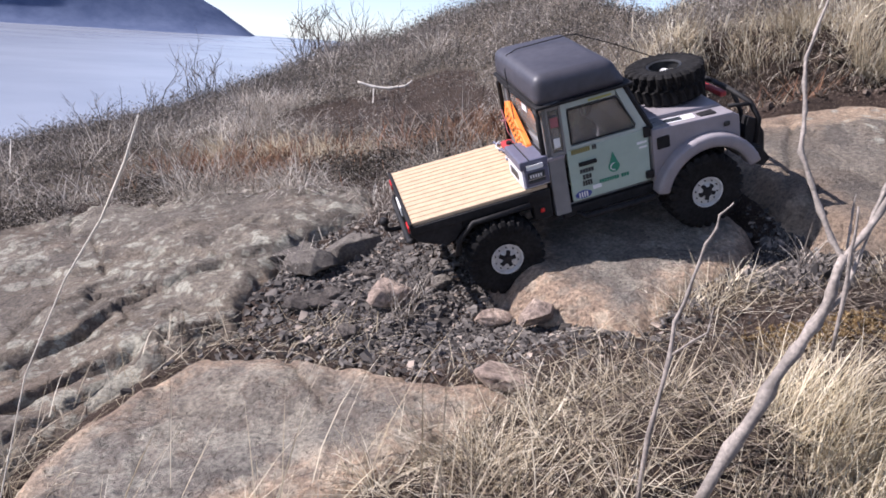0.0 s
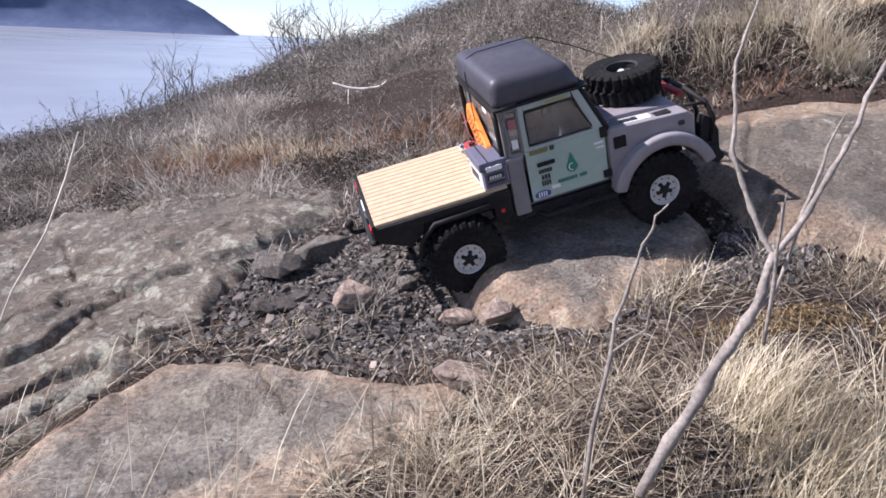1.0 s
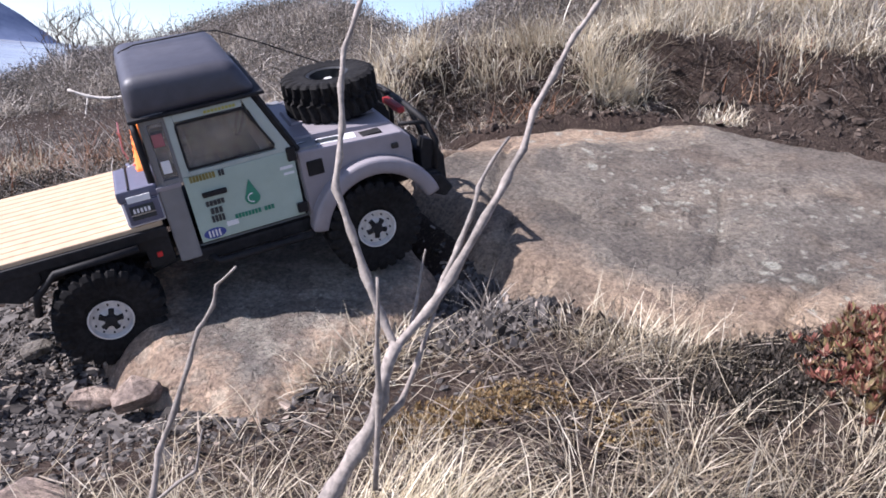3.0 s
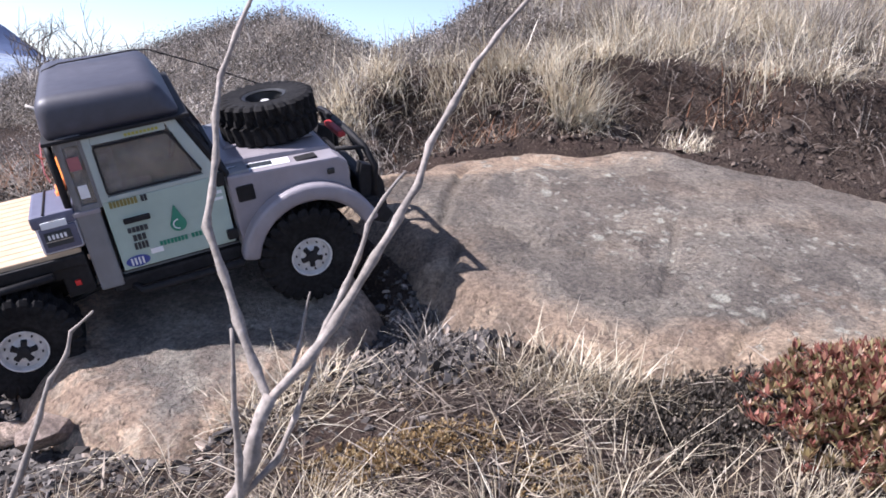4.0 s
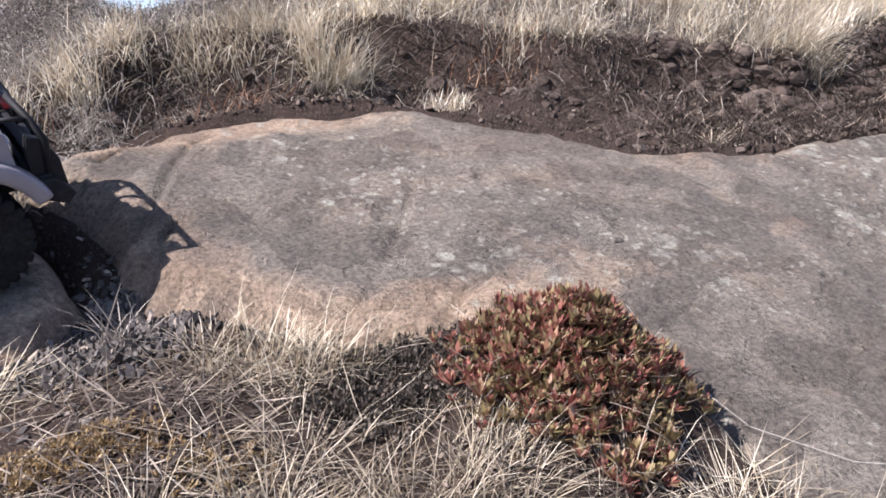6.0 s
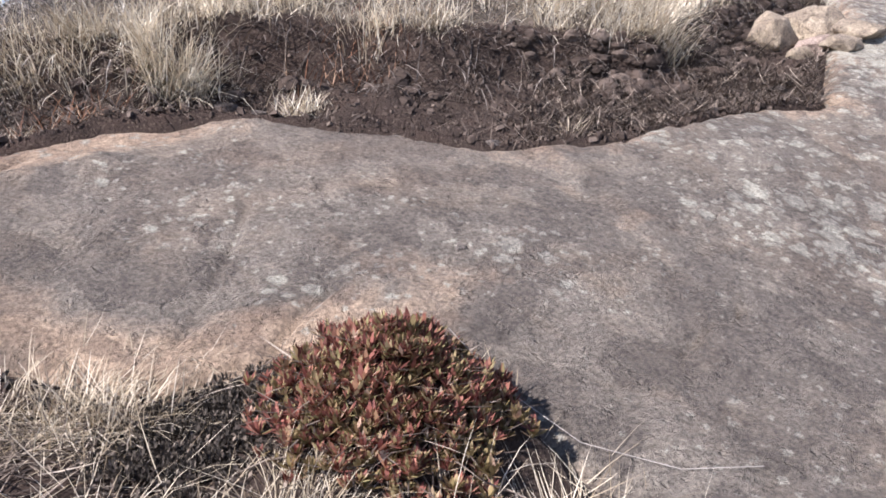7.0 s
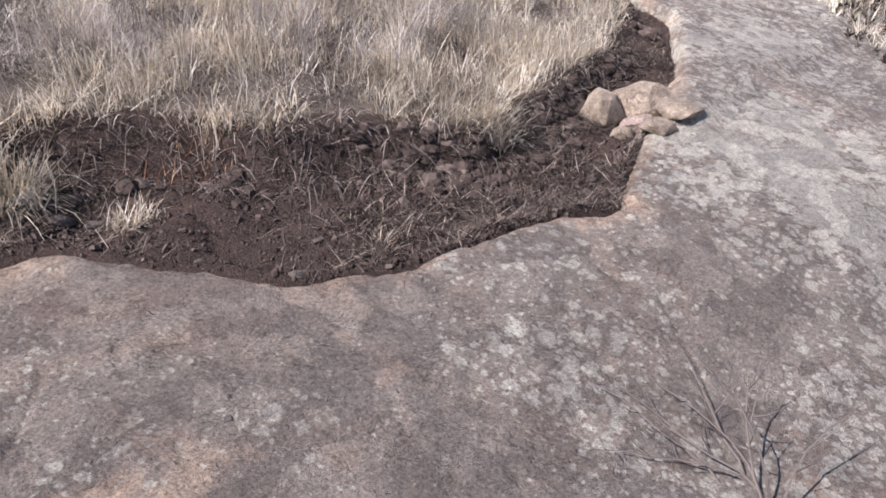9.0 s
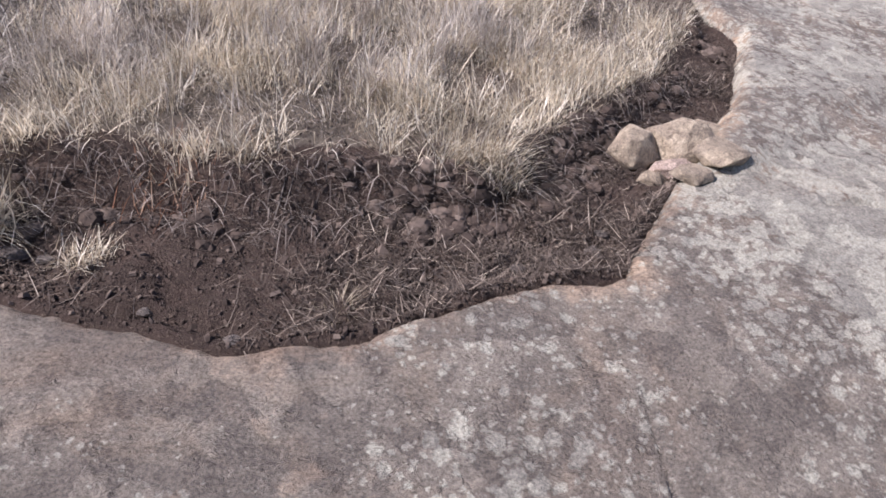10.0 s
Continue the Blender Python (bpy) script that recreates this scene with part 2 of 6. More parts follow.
BARK = plain("grey bark", (0.255, 0.218, 0.188), 0.75, grain=260, vary=0.45, relief=0.0012)


# ---- mesh helpers ----
def link_mesh(name, verts, faces, mat, smooth=False):
    me = bpy.data.meshes.new(name)
    me.from_pydata([tuple(map(float, p)) for p in verts] if not isinstance(verts, list) else verts, [], faces)
    me.materials.append(mat)
    if smooth:
        me.polygons.foreach_set("use_smooth", [True] * len(me.polygons))
    me.update()
    return new(name, me)


def part(name, bm, mat, parent, label="", smooth=False):
    me = bpy.data.meshes.new(name)
    bm.normal_update()
    bm.to_mesh(me)
    bm.free()
    me.materials.append(mat)
    if smooth:
        me.polygons.foreach_set("use_smooth", [True] * len(me.polygons))
    ob = new(name, me)
    ob.parent = parent
    if label:
        tagged(ob, label)
    return ob


def sstep(a, b, v):
    t = np.clip((v - a) / (b - a), 0, 1)
    return t * t * (3 - 2 * t)


_rng = np.random.RandomState(7)
_lat = _rng.rand(256, 256)


def vnoise(x, y, scale, octaves=4, rough=0.5, seed=0):
    """Value noise in the plane, -1 to 1, for arrays."""
    x, y = np.asarray(x, float) * scale + 37.1 * seed, np.asarray(y, float) * scale + 17.7 * seed
    out, amp, tot = 0.0, 1.0, 0.0
    for _ in range(octaves):
        i, j = np.floor(x).astype(int), np.floor(y).astype(int)
        fx, fy = x - i, y - j
        fx, fy = fx * fx * (3 - 2 * fx), fy * fy * (3 - 2 * fy)
        i0, i1, j0, j1 = i % 256, (i + 1) % 256, j % 256, (j + 1) % 256
        out = out + amp * ((_lat[i0, j0] * (1 - fx) + _lat[i1, j0] * fx) * (1 - fy) + (_lat[i0, j1] * (1 - fx) + _lat[i1, j1] * fx) * fy)
        tot += amp
        amp *= rough
        x, y = x * 2.03 + 5.3, y * 2.03 + 1.7
    return 2 * out / tot - 1


def inside_dist(x, y, poly):
    """Signed distance to a closed outline, positive inside."""
    p = np.asarray(poly, float)
    q = np.roll(p, -1, 0)
    d2 = np.full(np.shape(x), 1e9)
    ins = np.zeros(np.shape(x), bool)
    for (ax, ay), (bx, by) in zip(p, q):
        ex, ey = bx - ax, by - ay
        t = np.clip(((x - ax) * ex + (y - ay) * ey) / (ex * ex + ey * ey), 0, 1)
        d2 = np.minimum(d2, (x - ax - t * ex) ** 2 + (y - ay - t * ey) ** 2)
        ins ^= ((ay > y) != (by > y)) & (x < ex * (y - ay) / (ey if ey else 1e-9) + ax)
    return np.where(ins, 1, -1) * np.sqrt(d2)


# ---- the hillside ----
LEVEL_LAKE = -40.0
SLAB_UPPER = [(0.520, 1.15), (0.555, 1.09), (0.60, 1.035), (0.66, 0.975), (0.73, 0.925), (0.84, 0.93), (0.93, 0.88), (0.98, 0.76), (1.0, 0.5), (1.1, 0.1), (2.6, 0.0), (5.9, 0.2), (5.9, 4.6),
              (4.3, 4.3), (3.55, 3.2), (3.4, 2.6), (3.3, 2.05), (2.88, 1.68), (2.48, 1.45), (2.24, 1.32), (2.1, 1.21), (1.85, 1.26), (1.55, 1.235), (1.33, 1.285), (1.12, 1.42), (0.95, 1.56), (0.77, 1.60), (0.58, 1.57), (0.46, 1.48), (0.40, 1.39), (0.465, 1.30), (0.50, 1.215)]
SLAB_MIDDLE = [(0.075, 1.13), (0.105, 1.05), (0.165, 0.985), (0.225, 0.935), (0.275, 0.905), (0.315, 0.955), (0.35, 1.0), (0.44, 1.06), (0.487, 1.15), (0.46, 1.25), (0.40, 1.325), (0.30, 1.36), (0.22, 1.345), (0.13, 1.28), (0.085, 1.2)]
ROCK_FRONT = [(-0.44, 0.50), (-0.425, 0.66), (-0.40, 0.75), (-0.375, 0.83), (-0.335, 0.905), (-0.285, 0.962), (-0.21, 0.972), (-0.12, 0.93), (-0.03, 0.895), (0.10, 0.855), (0.13, 0.81), (0.03, 0.72), (-0.14, 0.62), (-0.3, 0.52)]
ROCK_SIDE = [(-1.3, 0.55), (-0.46, 0.50), (-0.435, 0.68), (-0.41, 0.77), (-0.385, 0.85), (-0.345, 0.925), (-0.295, 0.985), (-0.24, 1.01), (-0.25, 1.05), (-0.26, 1.13), (-0.24, 1.22), (-0.20, 1.33), (-0.10, 1.45), (-0.14, 1.58), (-0.42, 1.64), (-0.72, 1.60), (-0.95, 1.48), (-1.3, 1.2)]
LIP_X = [-1.0, 0.0, 0.25, 0.42, 0.6, 0.75, 0.88, 0.98, 1.2, 1.44, 1.7, 1.95, 2.24, 2.87, 3.4, 5.0]
LIP_Y = [2.3, 2.0, 1.72, 1.84, 1.95, 1.88, 1.79, 1.91, 1.86, 1.70, 1.67, 1.57, 1.65, 1.90, 2.36, 3.2]
CREST_AZ = [-90, -35, -25, -18.5, -12.6, -5, 1, 6, 10, 14, 25, 50, 90]
CREST_R = [2.4, 2.7, 2.9, 3.3, 3.9, 4.2, 3.7, 3.0, 2.5, 2.5, 3.2, 16.0, 22.0]


def slope_upper(x, y):
    return 0.125 * x + 0.299 * y + 0.301


def slope_lower(x, y):
    return 0.146 * x + 0.141 * y + 0.393


def hill(x, y):
    """The smooth shape of the slope."""
    rx, ry = x - 0.2, y - 0.2
    r, az = np.hypot(rx, ry), np.degrees(np.arctan2(rx, ry))
    rc = np.interp(np.abs(az) * np.sign(az), CREST_AZ, CREST_R)
    rc = np.where(ry < 0, 6.0, rc)
    k = np.minimum(r, rc) / np.maximum(r, 1e-6)
    bx, by = 0.2 + rx * k, 0.2 + ry * k
    w = sstep(-0.5, 1.0, bx)
    z = slope_lower(bx, by) * (1 - w) + slope_upper(bx, by) * w
    d = np.maximum(r - rc, 0)
    fall = (1 - sstep(6, 22, az)) * np.where(ry < 0, 0.25 * (az < 0), 1)
    z = z - fall * (0.16 * d + 0.006 * d * d) + (1 - fall) * 0.05 * np.minimum(d, 60)
    z = z - np.interp(az, [-40, -10, -3, 2, 9, 14, 20, 30], [0.05, 0.09, 0.23, 0.30, 0.19, 0.14, 0.04, 0.0]) * sstep(-0.7, 0.05, r - rc) * (ry > 0)
    # towards the camera the slope gets steeper for a step, then eases
    z = z - 0.10 * sstep(0.55, 0.0, y) * (r < 6)
    return np.maximum(z, LEVEL_LAKE - 4)


def ground_z(x, y, detail=True):
    z = hill(x, y)
    lip = np.interp(x, LIP_X, LIP_Y)
    near = (np.abs(x) < 6) & (y < 8)
    up = sstep(-0.055, 0.03, y - lip + 0.05 * vnoise(x, y, 5, 2, seed=3)) * sstep(-0.1, 0.7, x) * near
    back = sstep(0.0, 0.06, inside_dist(x, y, SLAB_UPPER) * -1) * sstep(1.05, 1.25, y) * sstep(0.1, 0.6, x) * (1 - 0.8 * sstep(2.45, 2.75, x)) * near
    z = z + 0.032 * up - (0.070 - 0.028 * sstep(1.35, 1.9, x)) * back * (1 - up)
    z = z + back * (1 - up) * (0.026 * vnoise(x, y, 9, 3, 0.6, seed=24) + 0.012 * vnoise(x, y, 28, 2, seed=25))
    for poly, dip in ((SLAB_UPPER, 0.05), (SLAB_MIDDLE, 0.05), (ROCK_FRONT, 0.04), (ROCK_SIDE, 0.04)):
        inner = inside_dist(x, y, poly)
        z = z - dip * sstep(-0.005, 0.05, inner) - 0.06 * sstep(0.06, 0.2, inner)
    z = z + 0.090 * np.exp(-(((x - 0.865) / 0.10) ** 2 + ((y - 0.79) / 0.095) ** 2))       # heather mound
    z = z + 0.030 * np.exp(-(((x - 0.52) / 0.14) ** 2 + ((y - 0.84) / 0.08) ** 2))
    z = z - 0.022 * np.exp(-(((x - 0.15) / 0.17) ** 2 + ((y - 1.06) / 0.11) ** 2))       # gravel hollow
    z = z - 0.025 * np.exp(-(((x - 0.47) / 0.06) ** 2 + ((y - 1.10) / 0.07) ** 2))
    z = z - 0.022 * np.exp(-(((x - 0.54) / 0.045) ** 2 + ((y - 1.07) / 0.05) ** 2))
    z = z - 0.022 * np.exp(-(((x - 0.10) / 0.13) ** 2 + ((y - 1.03) / 0.09) ** 2)) - 0.008 * np.exp(-(((x + 0.12) / 0.12) ** 2 + ((y - 1.25) / 0.10) ** 2))
    z = z + 0.055 * np.exp(-(((x - 0.38) / 0.26) ** 2 + ((y - 0.69) / 0.09) ** 2))       # turf bank under the shrub
    if detail:
        far = np.clip(np.hypot(x, y) / 4, 0, 3)
        z = z + 0.012 * vnoise(x, y, 9, 4, seed=1) + 0.03 * far * vnoise(x, y, 1.6, 4, seed=2) * (np.hypot(x - 1, y - 1) > 1.2)
    return z


def axis_steps(lo, hi, step, reach_lo, reach_hi):
    mid = list(np.arange(lo, hi, step))
    out, v, s = [], hi, step
    while v < reach_hi:
        out.append(v)
        s *= 1.16
        v += s
    low, v, s = [], lo, step
    while v > reach_lo:
        s *= 1.16
        v -= s
        low.append(v)
    return np.array(low[::-1] + mid + out + [reach_hi])


def sheet(name, xs, ys, zf, mat, keep=None):
    X, Y = np.meshgrid(xs, ys)
    Z = zf(X, Y)
    nx, ny = len(xs), len(ys)
    idx = np.arange(nx * ny).reshape(ny, nx)
    quads = np.stack([idx[:-1, :-1], idx[:-1, 1:], idx[1:, 1:], idx[1:, :-1]], -1).reshape(-1, 4)
    V = np.stack([X, Y, Z], -1).reshape(-1, 3)
    if keep is not None:
        ok = keep(X, Y).reshape(-1)
        quads = quads[ok[quads].any(1)]
        used = np.zeros(len(V), bool)
        used[quads.ravel()] = True
        remap = np.cumsum(used) - 1
        V, quads = V[used], remap[quads]
    me = bpy.data.meshes.new(name)
    me.vertices.add(len(V))
    me.vertices.foreach_set("co", V.ravel())
    me.loops.add(quads.size)
    me.loops.foreach_set("vertex_index", quads.ravel())
    me.polygons.add(len(quads))
    me.polygons.foreach_set("loop_start", np.arange(0, quads.size, 4))
    me.polygons.foreach_set("use_smooth", np.ones(len(quads), bool))
    me.update(calc_edges=True)
    me.materials.append(mat)
    return new(name, me), V


def bare_peat(x, y):
    """Where the hill is worn down to dark bare peat, behind the hollow."""
    x, y = np.asarray(x, float), np.asarray(y, float)
    w = vnoise(x, y, 5.0, 3, seed=71) * 0.9
    a = 1.1 * np.exp(-((x + 0.17) / 0.24) ** 2 - ((y - 2.32) / 0.26) ** 2) + np.exp(-((x + 0.03) / 0.14) ** 2 - ((y - 1.98) / 0.17) ** 2) + 0.9 * np.exp(-((x + 0.42) / 0.20) ** 2 - ((y - 2.45) / 0.13) ** 2)
    return sstep(0.30, 0.62, a + 0.35 * w)


ground, _v = sheet("ground", axis_steps(-1.4, 3.2, 0.014, -3000, 3000), axis_steps(0.35, 2.5, 0.014, -600, 3300), ground_z, SOIL)
_lip = np.interp(_v[:, 0], LIP_X, LIP_Y)
_turf = np.where(_v[:, 1] > 1.3, sstep(0.0, 0.12, _v[:, 1] - _lip - 0.02), 0.35 * sstep(0.95, 0.75, _v[:, 1]))
_turf = np.where(_v[:, 0] < 0.1, np.maximum(_turf, sstep(1.6, 1.75, _v[:, 1])), _turf)
_turf = np.maximum(_turf, 0.75 * np.maximum(sstep(0.5, 0.1, _v[:, 1]), sstep(-1.3, -1.8, _v[:, 0])))
_bare = bare_peat(_v[:, 0], _v[:, 1])
_turf = _turf * (1 - 0.9 * _bare)
ground.data.attributes.new("turf", "FLOAT", "POINT").data.foreach_set("value", _turf.astype(np.float32))
tagged(ground, "dark peaty hillside with dead turf falling to a lake", "ground", kind="structure")

# lake and far shore
LAKE, nt, b = material("lake water")
v = coords(nt)
nt.links.new(ramp(nt, noise_tex(nt, v, 0.004, 4), [(0.4, (0.27, 0.29, 0.335)), (0.6, (0.33, 0.35, 0.39))]), b.inputs["Base Color"])
b.inputs["Roughness"].default_value = 0.25
bump(nt, b, noise_tex(nt, v, 0.3, 3), 0.2, 0.4)
lake = link_mesh("water", [(-3400, -500, LEVEL_LAKE), (3400, -500, LEVEL_LAKE), (3400, 3450, LEVEL_LAKE), (-3400, 3450, LEVEL_LAKE)], [(0, 1, 2, 3)], LAKE)
tagged(lake, "pale calm lake far below the hillside", "water", kind="structure")

# Haze of distance is painted into the mountain as a blue base colour.
FAR_HAZE, nt, b = material("far mountain with painted haze")
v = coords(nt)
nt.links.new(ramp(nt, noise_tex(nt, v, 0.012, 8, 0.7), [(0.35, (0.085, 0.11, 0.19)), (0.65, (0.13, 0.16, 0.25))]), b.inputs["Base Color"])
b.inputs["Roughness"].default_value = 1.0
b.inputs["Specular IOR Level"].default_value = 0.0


def far_mountain(x, y):
    az = np.degrees(np.arctan2(x, y))
    r = np.hypot(x, y)
    ridge = np.interp(az, [-75, -60, -45, -34, -27, -21, -18, -16.2, -15.4, -14.6], [180, 330, 420, 440, 330, 205, 110, 40, 4, -30])
    cross = np.exp(-(((r - 3360) / 210) ** 2))
    return LEVEL_LAKE - 12 + (ridge + 12 + 26 * vnoise(x, y, 0.004, 5, 0.55)) * cross


mountain, _ = sheet("backdrop", np.linspace(-3330, -700, 150), np.linspace(500, 3440, 150), far_mountain, FAR_HAZE)
tagged(mountain, "wooded mountain beyond the lake, distance haze painted in blue", "mountain", kind="structure")


# ---- rocks ----
def groove(x, y, line, width):
    p = np.asarray(line, float)
    d2 = np.full(np.shape(x), 1e9)
    wx, wy = x + 0.012 * vnoise(x, y, 22, 3, seed=8), y + 0.012 * vnoise(x, y, 22, 3, seed=9)
    for (ax, ay), (bx, by) in zip(p[:-1], p[1:]):
        ex, ey = bx - ax, by - ay
        t = np.clip(((wx - ax) * ex + (wy - ay) * ey) / (ex * ex + ey * ey), 0, 1)
        d2 = np.minimum(d2, (wx - ax - t * ex) ** 2 + (wy - ay - t * ey) ** 2)
    return np.exp(-d2 / width**2)


def ledge(x, y, line, reach=0.10):
    """A broken edge along a line: high on its left, dying away with distance."""
    p = np.asarray(line, float)
    best, sign = np.full(np.shape(x), 1e9), np.zeros(np.shape(x))
    wx, wy = x + 0.010 * vnoise(x, y, 20, 3, seed=26), y + 0.010 * vnoise(x, y, 20, 3, seed=27)
    for (ax, ay), (bx, by) in zip(p[:-1], p[1:]):
        ex, ey = bx - ax, by - ay
        t = np.clip(((wx - ax) * ex + (wy - ay) * ey) / (ex * ex + ey * ey), 0, 1)
        d = np.hypot(wx - ax - t * ex, wy - ay - t * ey)
        s = np.sign(ex * (wy - ay) - ey * (wx - ax))
        sign = np.where(d < best, s, sign)
        best = np.minimum(best, d)
    return sstep(-0.007, 0.004, sign * best) * np.exp(-(best / reach) ** 2)


def rock_slab(name, poly, top, edge, drop, step, mat, label, cracks=(), rag=0.012, worn_width=0.10, worn_gain=1.0, lichen_gain=0.6, lichen_x=0.0, worn_extra=None):
    """A slab of bedrock: its top rounds off over 'edge' metres and then falls below the soil."""
    p = np.asarray(poly)
    xs = np.arange(p[:, 0].min() - 0.05, p[:, 0].max() + 0.05, step)
    ys = np.arange(p[:, 1].min() - 0.05, p[:, 1].max() + 0.05, step)

    def dist(x, y):
        return inside_dist(x, y, poly) + rag * vnoise(x, y, 18, 3, 0.55, seed=4) + 1.6 * rag * vnoise(x, y, 5, 2, seed=5)

    def z(x, y):
        sd = dist(x, y)
        out = top(x, y) - drop * np.clip(1 - sd / edge, 0, 1) ** 2.2 - 2.2 * np.maximum(-sd, 0)
        for line, width, deep in cracks:
            out = out - deep * groove(x, y, line, width)
        return out

    ob, v = sheet(name, xs, ys, z, mat, keep=lambda x, y: dist(x, y) > -0.035)
    sd = dist(v[:, 0], v[:, 1])
    ob.data.attributes.new("worn", "FLOAT", "POINT").data.foreach_set("value", (worn_gain * np.clip(1 - sd / worn_width, 0, 1) + (worn_extra(v[:, 0], v[:, 1]) if worn_extra else 0)).astype(np.float32))
    room = 0.5 + 0.5 * lichen_gain * vnoise(v[:, 0], v[:, 1], 1.5, 3, seed=6) + lichen_x * (v[:, 0] - 1.4)
    ob.data.attributes.new("lichen", "FLOAT", "POINT").data.foreach_set("value", np.clip(room, 0, 1).astype(np.float32))
    return tagged(ob, label, "rock", kind="structure")


def plates(x, y, scale, height, seed):
    """Broken plates: flat treads with short sharp risers."""
    h = 2.6 * vnoise(x + 0.5 * y, y, scale, 3, 0.5, seed=seed)
    return height * (np.floor(h) + sstep(0.40, 0.58, h - np.floor(h)))


def top_upper(x, y):
    z = slope_upper(x, y) + 0.014 * vnoise(x, y, 1.3, 3, seed=11) + 0.010 * vnoise(x, y, 6, 4, 0.6, seed=12) + 0.0040 * vnoise(x, y, 32, 3, 0.6, seed=13)
    z = z + 0.02 * sstep(1.9, 2.5, x) - 0.018 * np.exp(-(((x - 1.55) / 0.35) ** 2 + ((y - 0.75) / 0.2) ** 2))
    z = z - 0.055 * sstep(1.0, 0.62, y) * sstep(1.45, 1.95, x) - 0.030 * sstep(1.40, 1.52, y) * sstep(1.0, 0.85, x)
    s = y - 1.42 - 0.25 * (x - 2.75) + 0.03 * vnoise(x, y, 4, 3, seed=14)                    # a low step across the slab
    return z + 0.030 * sstep(-0.05, 0.05, s) * sstep(2.45, 2.7, x) - 0.02 * sstep(3.2, 4.0, x)


rock_slab("rock_slab_upper", SLAB_UPPER, top_upper, 0.05, 0.045, 0.0062, ROCK_LICHEN,
          "broad grey rock slab with pale lichen spots", [
              ([(0.90, 1.24), (0.85, 1.15), (0.81, 1.09), (0.76, 1.01), (0.71, 0.95)], 0.0055, 0.0055),
              ([(0.83, 0.955), (0.87, 0.995), (0.91, 1.02)], 0.006, 0.010),
              ([(0.525, 1.135), (0.555, 1.165), (0.583, 1.206)], 0.006, 0.012),
              ([(0.66, 1.53), (0.60, 1.36), (0.55, 1.22), (0.52, 1.19)], 0.007, 0.009),
              ([(0.50, 1.405), (0.55, 1.44), (0.60, 1.45), (0.64, 1.435)], 0.010, 0.022),
              ([(1.20, 0.765), (1.27, 0.79), (1.34, 0.81)], 0.004, 0.010),
              ([(2.75, 1.22), (2.86, 1.20), (2.98, 1.14)], 0.010, 0.022),
              ([(1.75, 0.62), (1.88, 0.78), (1.95, 0.95)], 0.005, 0.006),
          ], worn_width=0.13, worn_gain=0.75, lichen_x=0.42,
          worn_extra=lambda x, y: 0.62 * sstep(1.36, 1.46, y) * sstep(1.0, 0.8, x) + 0.46 * np.exp(-(((x - 1.22) / 0.28) ** 2 + ((y - 0.99) / 0.17) ** 2)) + 0.35 * np.exp(-(((x - 0.80) / 0.13) ** 2 + ((y - 0.97) / 0.06) ** 2)))
rock_slab("rock_slab_middle", SLAB_MIDDLE, lambda x, y: slope_upper(x, y) - 0.022 + 0.008 * vnoise(x, y, 7, 4, seed=15) + 0.003 * vnoise(x, y, 40, 3, seed=16),
          0.050, 0.050, 0.006, ROCK, "grey rock slab with worn pink edges", rag=0.010, worn_width=0.12, worn_gain=1.1)
rock_slab("rock_slab_front", ROCK_FRONT, lambda x, y: slope_lower(x, y) + 0.016 + 0.012 * vnoise(x, y, 4, 3, seed=17) + plates(x, y, 5.0, 0.0045, 39) + 0.006 * vnoise(x, y, 26, 4, seed=18) + 0.010 * ledge(x, y, [(0.0, 0.78), (-0.08, 0.84), (-0.20, 0.86)], 0.05),
          0.035, 0.045, 0.0055, ROCK, "grey and pink rock slab with a rounded brow", [
              ([(-0.20, 0.965), (-0.14, 0.90), (-0.10, 0.82)], 0.004, 0.008),
          ], worn_width=0.10, worn_gain=0.9)


def top_side(x, y):
    z = slope_lower(x, y) + 0.016 + 0.009 * vnoise(x, y, 4.5, 4, 0.55, seed=19) + plates(x, y, 3.2, 0.011, 28) + plates(x, y, 9.0, 0.0035, 29) + 0.005 * vnoise(x, y, 26, 4, 0.6, seed=20)
    z = z - 0.010 * np.clip(1 - np.abs(vnoise(x + 0.4 * y, y, 4.5, 3, 0.5, seed=21)) * 30, 0, 1)
    z = z + 0.013 * ledge(x, y, [(-0.53, 0.82), (-0.46, 0.91), (-0.43, 0.955), (-0.39, 0.985), (-0.33, 1.01)], 0.09)
    z = z + 0.013 * ledge(x, y, [(-0.66, 0.95), (-0.55, 1.0), (-0.50, 1.03), (-0.475, 1.10)], 0.10)
    z = z + 0.009 * ledge(x, y, [(-0.50, 1.15), (-0.45, 1.17), (-0.40, 1.20), (-0.34, 1.24), (-0.24, 1.26)], 0.08)
    z = z + 0.008 * ledge(x, y, [(-0.42, 1.32), (-0.36, 1.33), (-0.30, 1.27), (-0.24, 1.25)], 0.05)
    return z + 0.010 * ledge(x, y, [(-0.48, 0.72), (-0.44, 0.82), (-0.41, 0.88)], 0.05)


rock_slab("rock_slab_side", ROCK_SIDE, top_side, 0.05, 0.035, 0.0052, ROCK_LICHEN, "grey lichened rock slab split by cracks", [
              ([(-0.60, 0.95), (-0.54, 0.99), (-0.50, 1.02), (-0.475, 1.09)], 0.008, 0.018),
              ([(-0.52, 0.815), (-0.455, 0.90), (-0.425, 0.945), (-0.39, 0.975)], 0.005, 0.014),
              ([(-0.46, 1.16), (-0.40, 1.19), (-0.34, 1.23), (-0.26, 1.25)], 0.004, 0.010),
          ], worn_width=0.05, worn_gain=0.6, lichen_x=-0.10)


